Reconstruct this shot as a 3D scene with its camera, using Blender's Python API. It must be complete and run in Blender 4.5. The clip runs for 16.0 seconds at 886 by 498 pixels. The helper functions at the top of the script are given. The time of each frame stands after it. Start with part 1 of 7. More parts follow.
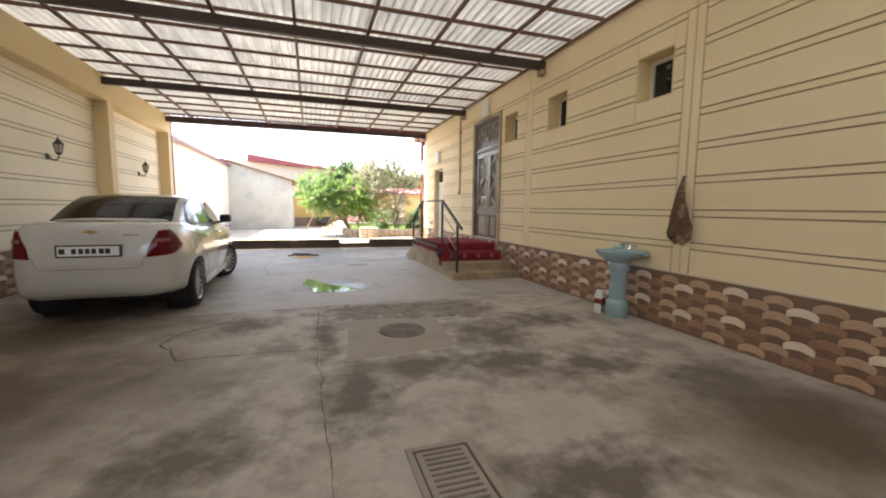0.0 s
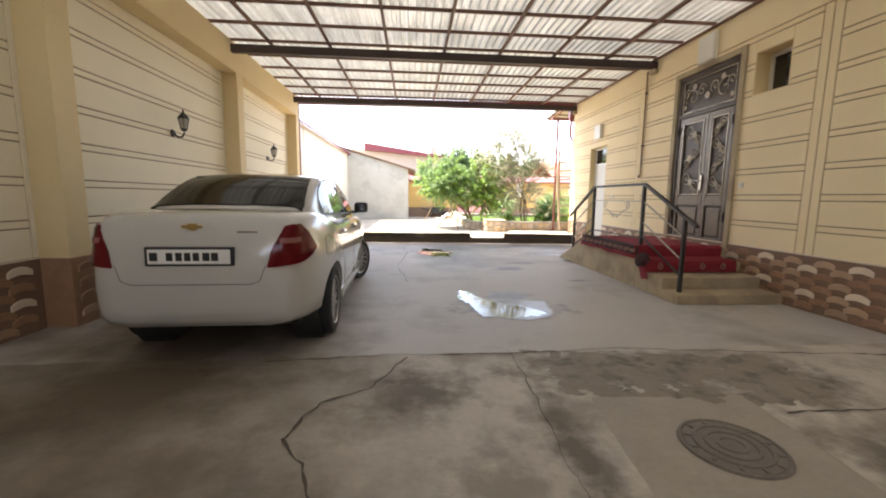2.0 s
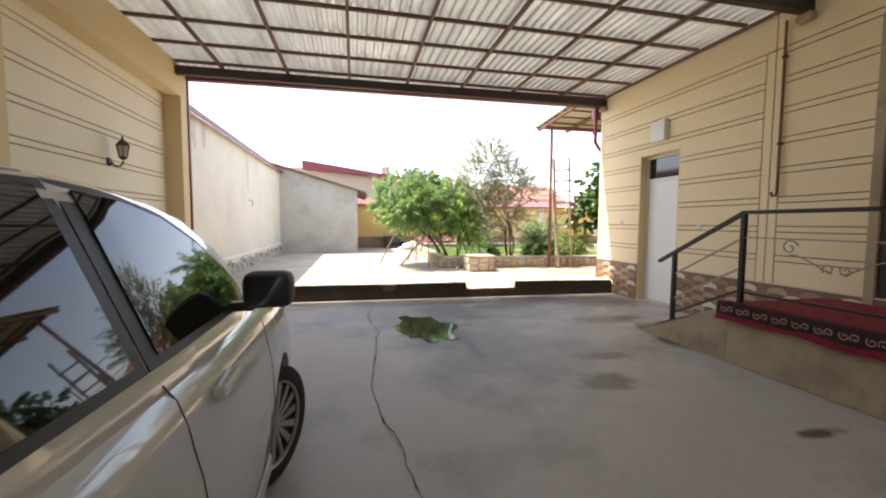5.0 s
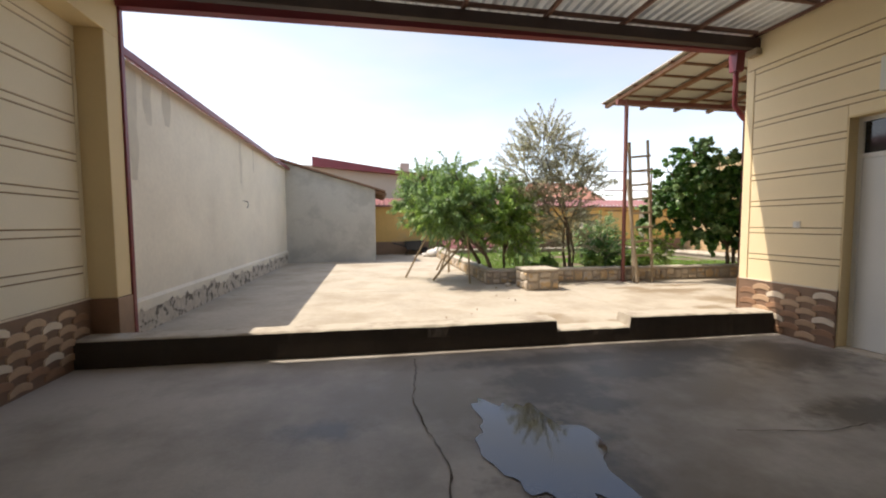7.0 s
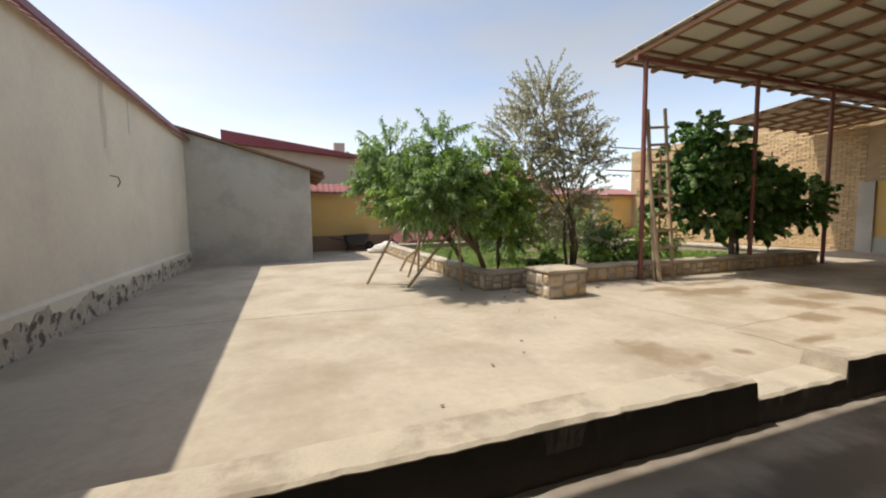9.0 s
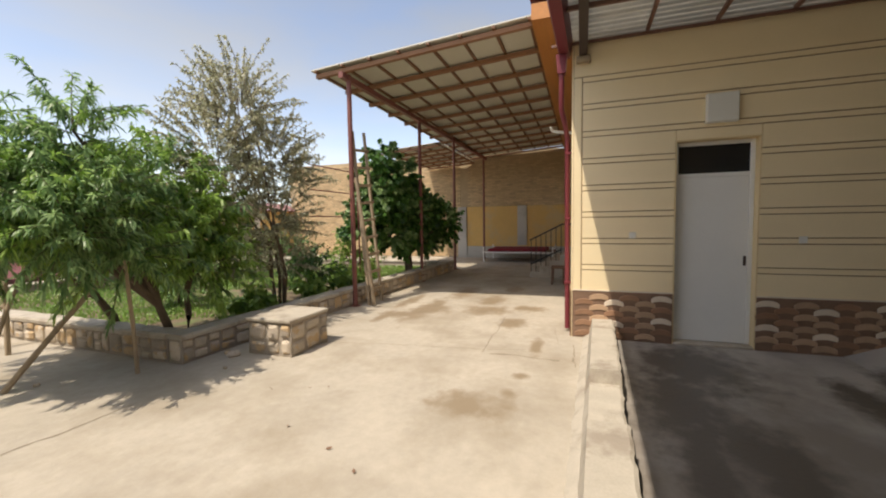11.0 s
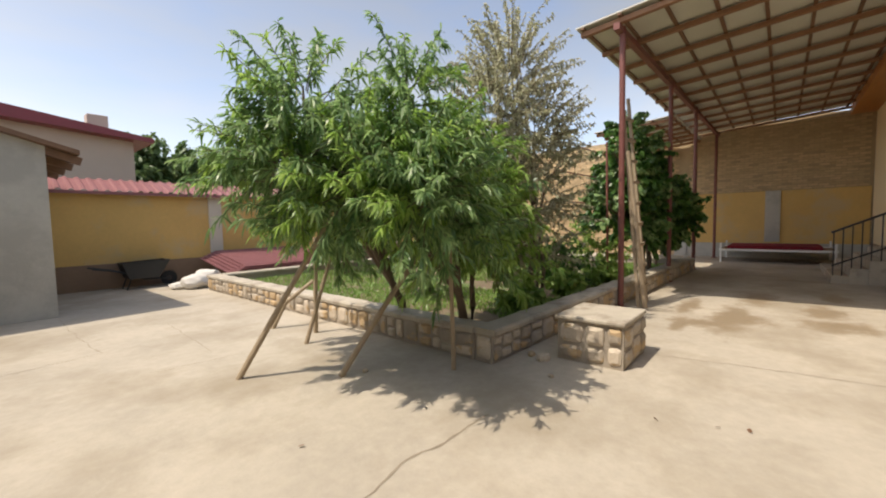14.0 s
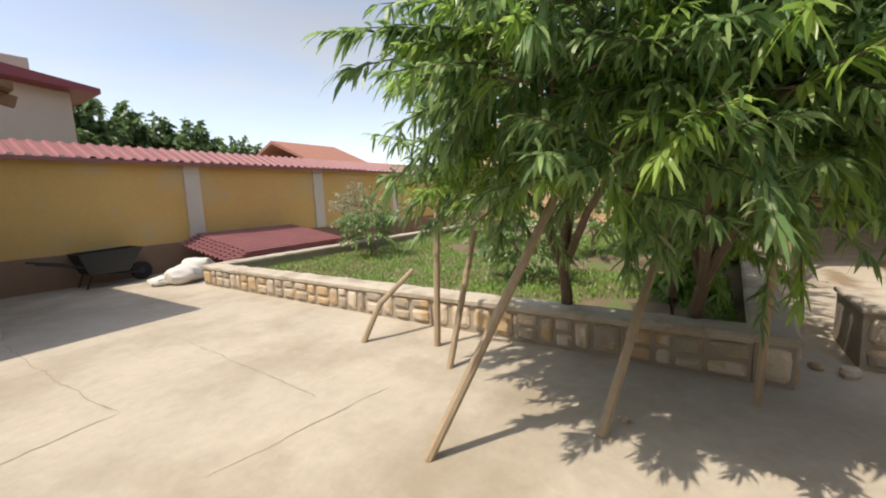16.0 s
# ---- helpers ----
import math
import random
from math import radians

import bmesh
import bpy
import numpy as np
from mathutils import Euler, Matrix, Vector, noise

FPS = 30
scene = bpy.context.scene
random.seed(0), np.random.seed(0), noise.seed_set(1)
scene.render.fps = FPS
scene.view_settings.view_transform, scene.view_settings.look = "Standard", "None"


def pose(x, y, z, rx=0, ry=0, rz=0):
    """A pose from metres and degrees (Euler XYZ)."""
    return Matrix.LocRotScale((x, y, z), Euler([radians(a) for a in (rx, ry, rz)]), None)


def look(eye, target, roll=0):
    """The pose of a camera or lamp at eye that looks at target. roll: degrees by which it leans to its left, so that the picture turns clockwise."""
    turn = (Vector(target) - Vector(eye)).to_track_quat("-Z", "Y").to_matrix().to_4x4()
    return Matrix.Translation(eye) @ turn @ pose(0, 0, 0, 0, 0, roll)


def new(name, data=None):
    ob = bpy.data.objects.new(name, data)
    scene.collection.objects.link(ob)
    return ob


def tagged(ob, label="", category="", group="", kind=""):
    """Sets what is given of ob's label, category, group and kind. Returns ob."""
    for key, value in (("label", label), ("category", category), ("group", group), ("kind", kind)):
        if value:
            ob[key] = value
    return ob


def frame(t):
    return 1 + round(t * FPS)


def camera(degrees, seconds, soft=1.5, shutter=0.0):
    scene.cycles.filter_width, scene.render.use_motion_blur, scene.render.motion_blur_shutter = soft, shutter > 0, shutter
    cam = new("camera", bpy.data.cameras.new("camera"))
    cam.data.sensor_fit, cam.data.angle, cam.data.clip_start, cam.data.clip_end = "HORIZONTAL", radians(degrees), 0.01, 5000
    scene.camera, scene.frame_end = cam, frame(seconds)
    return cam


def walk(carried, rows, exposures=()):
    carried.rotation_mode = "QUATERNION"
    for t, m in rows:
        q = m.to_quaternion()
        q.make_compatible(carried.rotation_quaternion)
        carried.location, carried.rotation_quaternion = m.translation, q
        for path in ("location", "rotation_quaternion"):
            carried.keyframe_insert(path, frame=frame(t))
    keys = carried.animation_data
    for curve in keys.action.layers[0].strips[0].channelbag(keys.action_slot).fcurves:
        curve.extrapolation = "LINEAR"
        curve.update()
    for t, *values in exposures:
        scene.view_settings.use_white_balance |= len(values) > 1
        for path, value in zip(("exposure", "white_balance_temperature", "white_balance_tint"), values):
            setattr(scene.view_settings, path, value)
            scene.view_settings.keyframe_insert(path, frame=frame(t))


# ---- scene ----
cam = camera(95.8, 16.0, soft=2.0)
ROWS = [
    (0, (-0.025, 0.088, 1.332), (0.603, 1.976, 1.127), 0.7),
    (0.5, (-0.235, 0.653, 1.317), (0.302, 2.571, 1.125), -0.2),
    (1, (-0.4, 1.231, 1.295), (0.027, 3.169, 1.047), 0.7),
    (1.5, (-0.59, 1.789, 1.282), (-0.469, 3.766, 1.005), 0.9),
    (2, (-0.743, 2.438, 1.255), (-0.588, 4.415, 0.998), 0.8),
    (2.5, (-0.853, 3.064, 1.302), (-0.589, 5.035, 1.085), 0.7),
    (3, (-0.904, 3.744, 1.307), (-0.584, 5.709, 1.116), -0.3),
    (3.5, (-0.96, 4.374, 1.341), (-0.62, 6.339, 1.186), 0.4),
    (4, (-0.939, 5.052, 1.349), (-0.511, 7.002, 1.222), 0.6),
    (4.2, (-0.983, 5.322, 1.352), (-0.54, 7.269, 1.234), 0.8),
    (6.3, (-1.201, 8.148, 1.387), (-0.792, 10.099, 1.229), -0.6),
    (6.5, (-1.23, 8.412, 1.407), (-0.836, 10.367, 1.256), -0.2),
    (7, (-1.279, 9.132, 1.406), (-0.91, 11.094, 1.283), -0.3),
    (7.5, (-1.377, 9.753, 1.412), (-1.014, 11.714, 1.257), -0.7),
    (8, (-1.57, 10.439, 1.4), (-1.2, 12.393, 1.189), -0.3),
    (8.5, (-1.684, 11.141, 1.375), (-1.213, 13.072, 1.158), -0.6),
    (9, (-1.788, 11.914, 1.316), (-1.051, 13.766, 1.152), -0.7),
    (9.5, (-1.805, 12.629, 1.315), (-0.658, 14.262, 1.18), -0.4),
    (10, (-1.857, 13.308, 1.347), (-0.251, 14.495, 1.238), -0.6),
    (10.2, (-1.823, 13.515, 1.445), (-0.092, 14.512, 1.356), -0.7),
    (12.3, (-1.841, 13.823, 1.633), (0.078, 14.363, 1.474), -0.7),
    (12.5, (-1.828, 13.875, 1.622), (0.049, 14.536, 1.432), -0.8),
    (13, (-1.786, 14.285, 1.533), (-0.09, 15.321, 1.307), -0.4),
    (13.5, (-1.769, 15.124, 1.37), (-0.193, 16.344, 1.207), -1.0),
    (14, (-1.826, 15.898, 1.405), (-0.303, 17.189, 1.275), -1.2),
    (14.5, (-1.844, 16.591, 1.374), (-0.328, 17.886, 1.22), -1.3),
    (15, (-1.863, 17.239, 1.392), (-0.31, 18.484, 1.189), -1.6),
    (15.5, (-1.83, 17.878, 1.371), (-0.219, 19.037, 1.125), -1.6),
    (16, (-1.814, 18.553, 1.331), (-0.16, 19.647, 1.073), -2.5),
]
EXPOSURES = [(0.0, 3.13, 7000, 15), (2.0, 3.07, 7100, 15), (3.5, 2.95, 7100, 15), (4.2, 2.65, 7000, 15), (6.3, 1.65, 6900, 14), (7.0, 1.23, 7100, 14), (7.8, 1.0, 7200, 13), (9.0, 0.80, 7150, 12), (10.0, 0.75, 7150, 13), (12.4, 1.08, 7200, 13), (13.0, 0.82, 7200, 13), (16.0, 0.88, 7150, 13)]
walk(cam, [(t, look(eye, target, roll)) for t, eye, target, roll in ROWS], EXPOSURES)

# ---- light ----
SUN_FROM = Vector((-0.48, 0.222, 1.0)).normalized()
world = bpy.data.worlds.new("world")
scene.world = world
world.use_nodes = True
wt = world.node_tree
sky = wt.nodes.new("ShaderNodeTexSky")
sky.sky_type = "NISHITA"
sky.sun_disc = False
sky.sun_elevation = math.asin(SUN_FROM.z)
sky.sun_rotation = math.atan2(SUN_FROM.x, SUN_FROM.y)
sky.dust_density = 1.2
sky.air_density = 0.85
# a thin uneven veil of high haze takes some of the blue away
grey = wt.nodes.new("ShaderNodeRGBToBW")
wt.links.new(sky.outputs[0], grey.inputs[0])
coord = wt.nodes.new("ShaderNodeTexCoord")
stretch_sky = wt.nodes.new("ShaderNodeMapping")
stretch_sky.inputs["Scale"].default_value = (1.0, 1.6, 4.0)
veil = wt.nodes.new("ShaderNodeTexNoise")
veil.inputs["Scale"].default_value, veil.inputs["Detail"].default_value = 2.2, 6.0
wt.links.new(coord.outputs["Generated"], stretch_sky.inputs[0])
wt.links.new(stretch_sky.outputs[0], veil.inputs["Vector"])
haze = wt.nodes.new("ShaderNodeMapRange")
haze.inputs[1].default_value, haze.inputs[2].default_value, haze.inputs[3].default_value, haze.inputs[4].default_value = 0.35, 0.68, 0.25, 0.7
wt.links.new(veil.outputs["Fac"], haze.inputs[0])
bright = wt.nodes.new("ShaderNodeVectorMath")
bright.operation = "MULTIPLY"
bright.inputs[1].default_value = (1.04, 1.12, 1.2)
wt.links.new(grey.outputs[0], bright.inputs[0])
sky_mix = wt.nodes.new("ShaderNodeMix")
sky_mix.data_type = "RGBA"
wt.links.new(haze.outputs[0], sky_mix.inputs[0])
wt.links.new(sky.outputs[0], sky_mix.inputs[6])
wt.links.new(bright.outputs[0], sky_mix.inputs[7])
wt.links.new(sky_mix.outputs[2], wt.nodes["Background"].inputs[0])
wt.nodes["Background"].inputs[1].default_value = 0.15
sun_data = bpy.data.lights.new("sun", "SUN")
sun_data.energy, sun_data.angle, sun_data.color = 2.45, radians(0.55), (1.0, 0.95, 0.86)
sun = new("sun", sun_data)
sun.matrix_world = look(SUN_FROM * 60, (0, 0, 0))


# ---- materials ----
def material(name, color, rough=0.8, metal=0.0, vary=0.12, scale=3.0, fine=60.0, bump=0.15, bump_scale=40.0, stain=None, stain_scale=0.8,
             stain_edge=(0.5, 0.62), piece=0.0, spec=0.5, coat=0.0, stretch=(1, 1, 1), dist=0.01):
    """A procedural surface: large and fine variation of tone, stains of another colour, relief, and a tone of its own for each piece."""
    m = bpy.data.materials.new(name)
    m.use_nodes = True
    nt = m.node_tree
    N, L = nt.nodes, nt.links
    b = N["Principled BSDF"]
    b.inputs["Roughness"].default_value, b.inputs["Metallic"].default_value = rough, metal
    b.inputs["Specular IOR Level"].default_value = spec
    b.inputs["Coat Weight"].default_value = coat
    b.inputs["Coat Roughness"].default_value = 0.04
    tc = N.new("ShaderNodeTexCoord")
    mp = N.new("ShaderNodeMapping")
    mp.inputs["Scale"].default_value = stretch
    geo = N.new("ShaderNodeNewGeometry")
    L.new(geo.outputs["Position"], mp.inputs["Vector"])

    def noise_at(s, detail=4.0, rough_=0.6):
        n = N.new("ShaderNodeTexNoise")
        n.inputs["Scale"].default_value, n.inputs["Detail"].default_value, n.inputs["Roughness"].default_value = s, detail, rough_
        L.new(mp.outputs[0], n.inputs["Vector"])
        return n.outputs["Fac"]

    def math_node(op, a, c):
        n = N.new("ShaderNodeMath")
        n.operation = op
        for i, v in enumerate((a, c)):
            if isinstance(v, (int, float)):
                n.inputs[i].default_value = v
            else:
                L.new(v, n.inputs[i])
        return n.outputs[0]

    tone = math_node("ADD", math_node("MULTIPLY", noise_at(scale), 2 * vary), math_node("MULTIPLY", noise_at(fine, 3.0), 1.2 * vary))
    tone = math_node("ADD", tone, 1.0 - 1.6 * vary)
    if piece:
        oi = N.new("ShaderNodeObjectInfo")
        tone = math_node("MULTIPLY", tone, math_node("ADD", math_node("MULTIPLY", oi.outputs["Random"], 2 * piece), 1.0 - piece))
        tone = math_node("MULTIPLY", tone, math_node("ADD", math_node("MULTIPLY", geo.outputs["Random Per Island"], 2 * piece), 1.0 - piece))
    col = N.new("ShaderNodeMix")
    col.data_type = "RGBA"
    col.blend_type = "MULTIPLY"
    col.inputs[0].default_value = 1.0
    col.inputs[6].default_value = (*color, 1)
    comb = N.new("ShaderNodeCombineColor")
    for i in range(3):
        L.new(tone, comb.inputs[i])
    L.new(comb.outputs[0], col.inputs[7])
    out = col.outputs[2]
    if stain:
        mix = N.new("ShaderNodeMix")
        mix.data_type = "RGBA"
        mr = N.new("ShaderNodeMapRange")
        mr.inputs[1].default_value, mr.inputs[2].default_value = stain_edge
        L.new(noise_at(stain_scale, 6.0, 0.65), mr.inputs[0])
        L.new(mr.outputs[0], mix.inputs[0])
        L.new(out, mix.inputs[6])
        mix.inputs[7].default_value = (*stain, 1)
        out = mix.outputs[2]
    L.new(out, b.inputs["Base Color"])
    if bump:
        bp = N.new("ShaderNodeBump")
        bp.inputs["Strength"].default_value, bp.inputs["Distance"].default_value = bump, dist
        L.new(noise_at(bump_scale, 5.0), bp.inputs["Height"])
        L.new(bp.outputs[0], b.inputs["Normal"])
    return m


def leaf_material(name, color, color2, through_light=0.35):
    m = bpy.data.materials.new(name)
    m.use_nodes = True
    nt = m.node_tree
    N, L = nt.nodes, nt.links
    b = N["Principled BSDF"]
    geo = N.new("ShaderNodeNewGeometry")
    ramp = N.new("ShaderNodeValToRGB")
    ramp.color_ramp.elements[0].color, ramp.color_ramp.elements[1].color = (*color, 1), (*color2, 1)
    L.new(geo.outputs["Random Per Island"], ramp.inputs[0])
    L.new(ramp.outputs[0], b.inputs["Base Color"])
    b.inputs["Roughness"].default_value = 0.36
    tr = N.new("ShaderNodeBsdfTranslucent")
    L.new(ramp.outputs[0], tr.inputs[0])
    mx = N.new("ShaderNodeMixShader")
    mx.inputs[0].default_value = through_light
    L.new(b.outputs[0], mx.inputs[1])
    L.new(tr.outputs[0], mx.inputs[2])
    L.new(mx.outputs[0], N["Material Output"].inputs[0])
    return m


def add_spots(m, spots, color, rough=None, edge=(0.75, 1.05), wobble=0.8, scale=2.2):
    """Patches of another colour (stains, painted shade) round (x, y, rx, ry), with a ragged soft edge."""
    nt = m.node_tree
    N, L = nt.nodes, nt.links
    b = N["Principled BSDF"]
    geo = N.new("ShaderNodeNewGeometry")
    nz = N.new("ShaderNodeTexNoise")
    nz.inputs["Scale"].default_value, nz.inputs["Detail"].default_value, nz.inputs["Roughness"].default_value = scale, 7.0, 0.62
    L.new(geo.outputs["Position"], nz.inputs["Vector"])
    best = None
    for x, y, rx, ry in spots:
        mp = N.new("ShaderNodeMapping")
        mp.inputs["Location"].default_value = (-x / rx, -y / ry, 0)
        mp.inputs["Scale"].default_value = (1 / rx, 1 / ry, 0)
        L.new(geo.outputs["Position"], mp.inputs["Vector"])
        ln = N.new("ShaderNodeVectorMath")
        ln.operation = "LENGTH"
        L.new(mp.outputs[0], ln.inputs[0])
        if best is None:
            best = ln.outputs["Value"]
        else:
            mn = N.new("ShaderNodeMath")
            mn.operation = "MINIMUM"
            L.new(best, mn.inputs[0]), L.new(ln.outputs["Value"], mn.inputs[1])
            best = mn.outputs[0]
    ad = N.new("ShaderNodeMath")
    ad.operation = "MULTIPLY_ADD"
    L.new(nz.outputs["Fac"], ad.inputs[0])
    ad.inputs[1].default_value = 2 * wobble
    off = N.new("ShaderNodeMath")
    off.operation = "SUBTRACT"
    L.new(best, off.inputs[0])
    off.inputs[1].default_value = wobble
    L.new(off.outputs[0], ad.inputs[2])
    mr = N.new("ShaderNodeMapRange")
    mr.inputs[1].default_value, mr.inputs[2].default_value, mr.inputs[3].default_value, mr.inputs[4].default_value = edge[0], edge[1], 1.0, 0.0
    L.new(ad.outputs[0], mr.inputs[0])
    mix = N.new("ShaderNodeMix")
    mix.data_type = "RGBA"
    L.new(mr.outputs[0], mix.inputs[0])
    L.new(b.inputs["Base Color"].links[0].from_socket, mix.inputs[6])
    mix.inputs[7].default_value = (*color, 1)
    L.new(mix.outputs[2], b.inputs["Base Color"])
    if rough is not None:
        mf = N.new("ShaderNodeMix")
        L.new(mr.outputs[0], mf.inputs[0])
        if b.inputs["Roughness"].links:
            L.new(b.inputs["Roughness"].links[0].from_socket, mf.inputs[2])
        else:
            mf.inputs[2].default_value = b.inputs["Roughness"].default_value
        mf.inputs[3].default_value = rough
        L.new(mf.outputs[0], b.inputs["Roughness"])


M_PLASTER = material("ochre_plaster", (0.86, 0.715, 0.46), 0.75, vary=0.07, scale=1.2, bump=0.12, bump_scale=90)
M_PLASTER_L = material("cream_plaster", (0.90, 0.82, 0.64), 0.75, vary=0.07, scale=1.2, bump=0.12, bump_scale=90)
M_PILASTER = material("dark_ochre_plaster", (0.77, 0.61, 0.35), 0.75, vary=0.08, scale=1.5, bump=0.12, bump_scale=90)
M_GROOVE = material("brown_joint", (0.34, 0.235, 0.14), 0.9)
M_FLOOR = material("worn_concrete", (0.425, 0.392, 0.352), 0.62, vary=0.16, scale=0.9, fine=25, bump=0.25, bump_scale=35, stain=(0.25, 0.225, 0.19), stain_scale=0.55, stain_edge=(0.52, 0.7))
M_PATCH = material("dark_concrete", (0.24, 0.205, 0.165), 0.8, vary=0.3, scale=3.0, fine=20, bump=0.5, bump_scale=22, stain=(0.11, 0.094, 0.075), stain_scale=5.0, stain_edge=(0.5, 0.66))
M_PATCH_L = material("pale_concrete", (0.34, 0.298, 0.245), 0.8, vary=0.2, scale=3.0, fine=30, bump=0.35, bump_scale=30)
M_YARD = material("sunlit_concrete", (0.43, 0.38, 0.305), 0.85, vary=0.26, scale=1.1, fine=11, bump=0.4, bump_scale=24, stain=(0.32, 0.27, 0.20), stain_scale=0.8, stain_edge=(0.46, 0.68))
# the car's shadow beneath and left of it, put into the floor colour
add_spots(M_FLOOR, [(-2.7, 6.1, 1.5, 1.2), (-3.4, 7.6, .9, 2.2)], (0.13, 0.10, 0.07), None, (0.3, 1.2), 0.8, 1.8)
add_spots(M_FLOOR, [(.6, 12.6, 3.4, 1.5), (.2, 10.6, .9, 1.4)], (0.23, 0.20, 0.17), 0.5, (0.4, 1.2), 1.0, 1.8)
add_spots(M_FLOOR, [(.45, 6.85, .62, .38), (.3, 12.3, .55, .6), (1.3, 12.6, .7, .3), (2.4, 11.4, .6, .25), (-1.6, 11.9, .35, .15), (-.1, 11.4, .45, .8), (.8, 12.95, 1.5, .2), (3.1, 12.9, .5, .25), (-.1, 11.6, .4, .3), (2.9, 10.9, .5, .2), (1.0, 9.4, .3, .2), (3.0, 12.6, .9, .6), (2.0, 12.9, 1.2, .4), (2.65, 11.38, .4, .12), (2.5, 10.3, .3, .3), (.13, 10.7, .08, .6), (1.4, 10.0, .35, .12), (.5, 7.4, .32, .26), (1.2, 12.4, .6, .2), (.5, 11.9, .3, .2), (1.85, 8.35, .2, .06)], (0.10, 0.086, 0.072), 0.4, (0.45, 1.15), 1.1, 5.0)
add_spots(M_YARD, [(4.9, 16.3, .45, .4), (5.1, 15.3, .4, .45), (4.3, 14.75, .35, .25), (4.4, 16.7, .25, .4), (5.4, 14.6, .3, .3), (1.42, 14.65, .26, .4), (1.75, 14.35, .12, .1), (4.9, 16.4, 1.1, .25), (6.0, 15.4, .6, .3), (3.2, 14.25, .4, .09), (6.8, 16.2, .8, .3), (5.6, 17.0, .8, .16), (7.4, 15.2, .5, .2), (4.2, 16.9, .5, .12), (2.2, 14.3, .1, .1)], (0.27, 0.21, 0.14), 0.6, (0.5, 1.1), 1.1, 4.5)
M_KERB = material("kerb_concrete", (0.46, 0.41, 0.33), 0.85, vary=0.2, scale=4, bump=0.5, bump_scale=25, stain=(0.33, 0.28, 0.22), stain_scale=2.5)
# far darker than M_KERB: shade of the kerb's inner face, as colour
M_SHADEDFACE = material("shaded_dark_concrete", (0.05, 0.037, 0.028), 0.8, vary=0.25, scale=5, bump=0.5, bump_scale=25)
M_RENDER = material("grey_render", (0.80, 0.73, 0.60), 0.9, vary=0.14, scale=1.1, fine=14, bump=0.4, bump_scale=20, stain=(0.70, 0.63, 0.51), stain_scale=0.7, stain_edge=(0.56, 0.7))
M_SHED = material("grey_cement_render", (0.50, 0.48, 0.42), 0.9, vary=0.14, scale=1.3, fine=14, bump=0.4, bump_scale=20, stain=(0.42, 0.40, 0.35), stain_scale=1.0)
M_DAMP = material("flaking_damp_plaster", (0.56, 0.49, 0.40), 0.95, vary=0.4, scale=5, fine=25, bump=0.9, bump_scale=12, stain=(0.17, 0.145, 0.12), stain_scale=6, stain_edge=(0.53, 0.57))
M_YELLOW = material("yellow_painted_render", (0.66, 0.43, 0.15), 0.85, vary=0.14, scale=1.0, fine=12, bump=0.3, bump_scale=20, stain=(0.60, 0.44, 0.22), stain_scale=0.9)
M_FLOOR_OLD = material("old_stained_concrete", (0.47, 0.425, 0.365), 0.75, vary=0.26, scale=1.6, fine=16, bump=1.0, bump_scale=9, stain=(0.30, 0.262, 0.215), stain_scale=1.7, stain_edge=(0.47, 0.62))
# broad dark brown on the left: dirt, with weaker light put into the colour
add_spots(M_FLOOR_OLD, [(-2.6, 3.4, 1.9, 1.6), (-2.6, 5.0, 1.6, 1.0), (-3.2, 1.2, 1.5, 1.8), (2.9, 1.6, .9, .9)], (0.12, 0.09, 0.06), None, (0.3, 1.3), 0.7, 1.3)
add_spots(M_FLOOR_OLD, [(.25, 2.9, .3, .55), (.85, 3.25, .6, .28), (1.8, 3.85, .45, .5), (1.6, 3.1, .5, .35), (.9, 5.2, .9, .3), (1.8, 5.0, .55, .4), (-.7, 4.9, .35, .3), (2.6, 4.2, .6, .3), (2.3, 2.85, .5, .25), (.1, 4.3, .12, .8), (3.0, 2.3, .5, .4), (1.3, 1.6, .6, .3), (-.7, 2.4, .4, .35)], (0.15, 0.126, 0.10), 0.8, (0.3, 1.3), 1.5, 4.6)
M_WHITEWASH = material("pale_whitewash", (0.62, 0.57, 0.48), 0.85, vary=0.12, scale=2)
M_BROWN_BASE = material("brown_plinth_render", (0.26, 0.17, 0.11), 0.9, vary=0.25, scale=2)
M_STEEL = material("dark_brown_steel", (0.055, 0.035, 0.03), 0.5, metal=0.2, vary=0.3, scale=6, bump=0.1)
M_PURLIN = material("red_oxide_steel", (0.17, 0.085, 0.06), 0.6, metal=0.1, vary=0.3, scale=5, bump=0.1)
M_POST = material("oxide_red_paint", (0.21, 0.075, 0.06), 0.55, vary=0.25, scale=6)
M_SHEET = material("galvanised_sheet", (0.46, 0.475, 0.46), 0.42, metal=0.55, vary=0.12, scale=1.5, fine=10, bump=0.06, stain=(0.60, 0.60, 0.56), stain_scale=1.2)


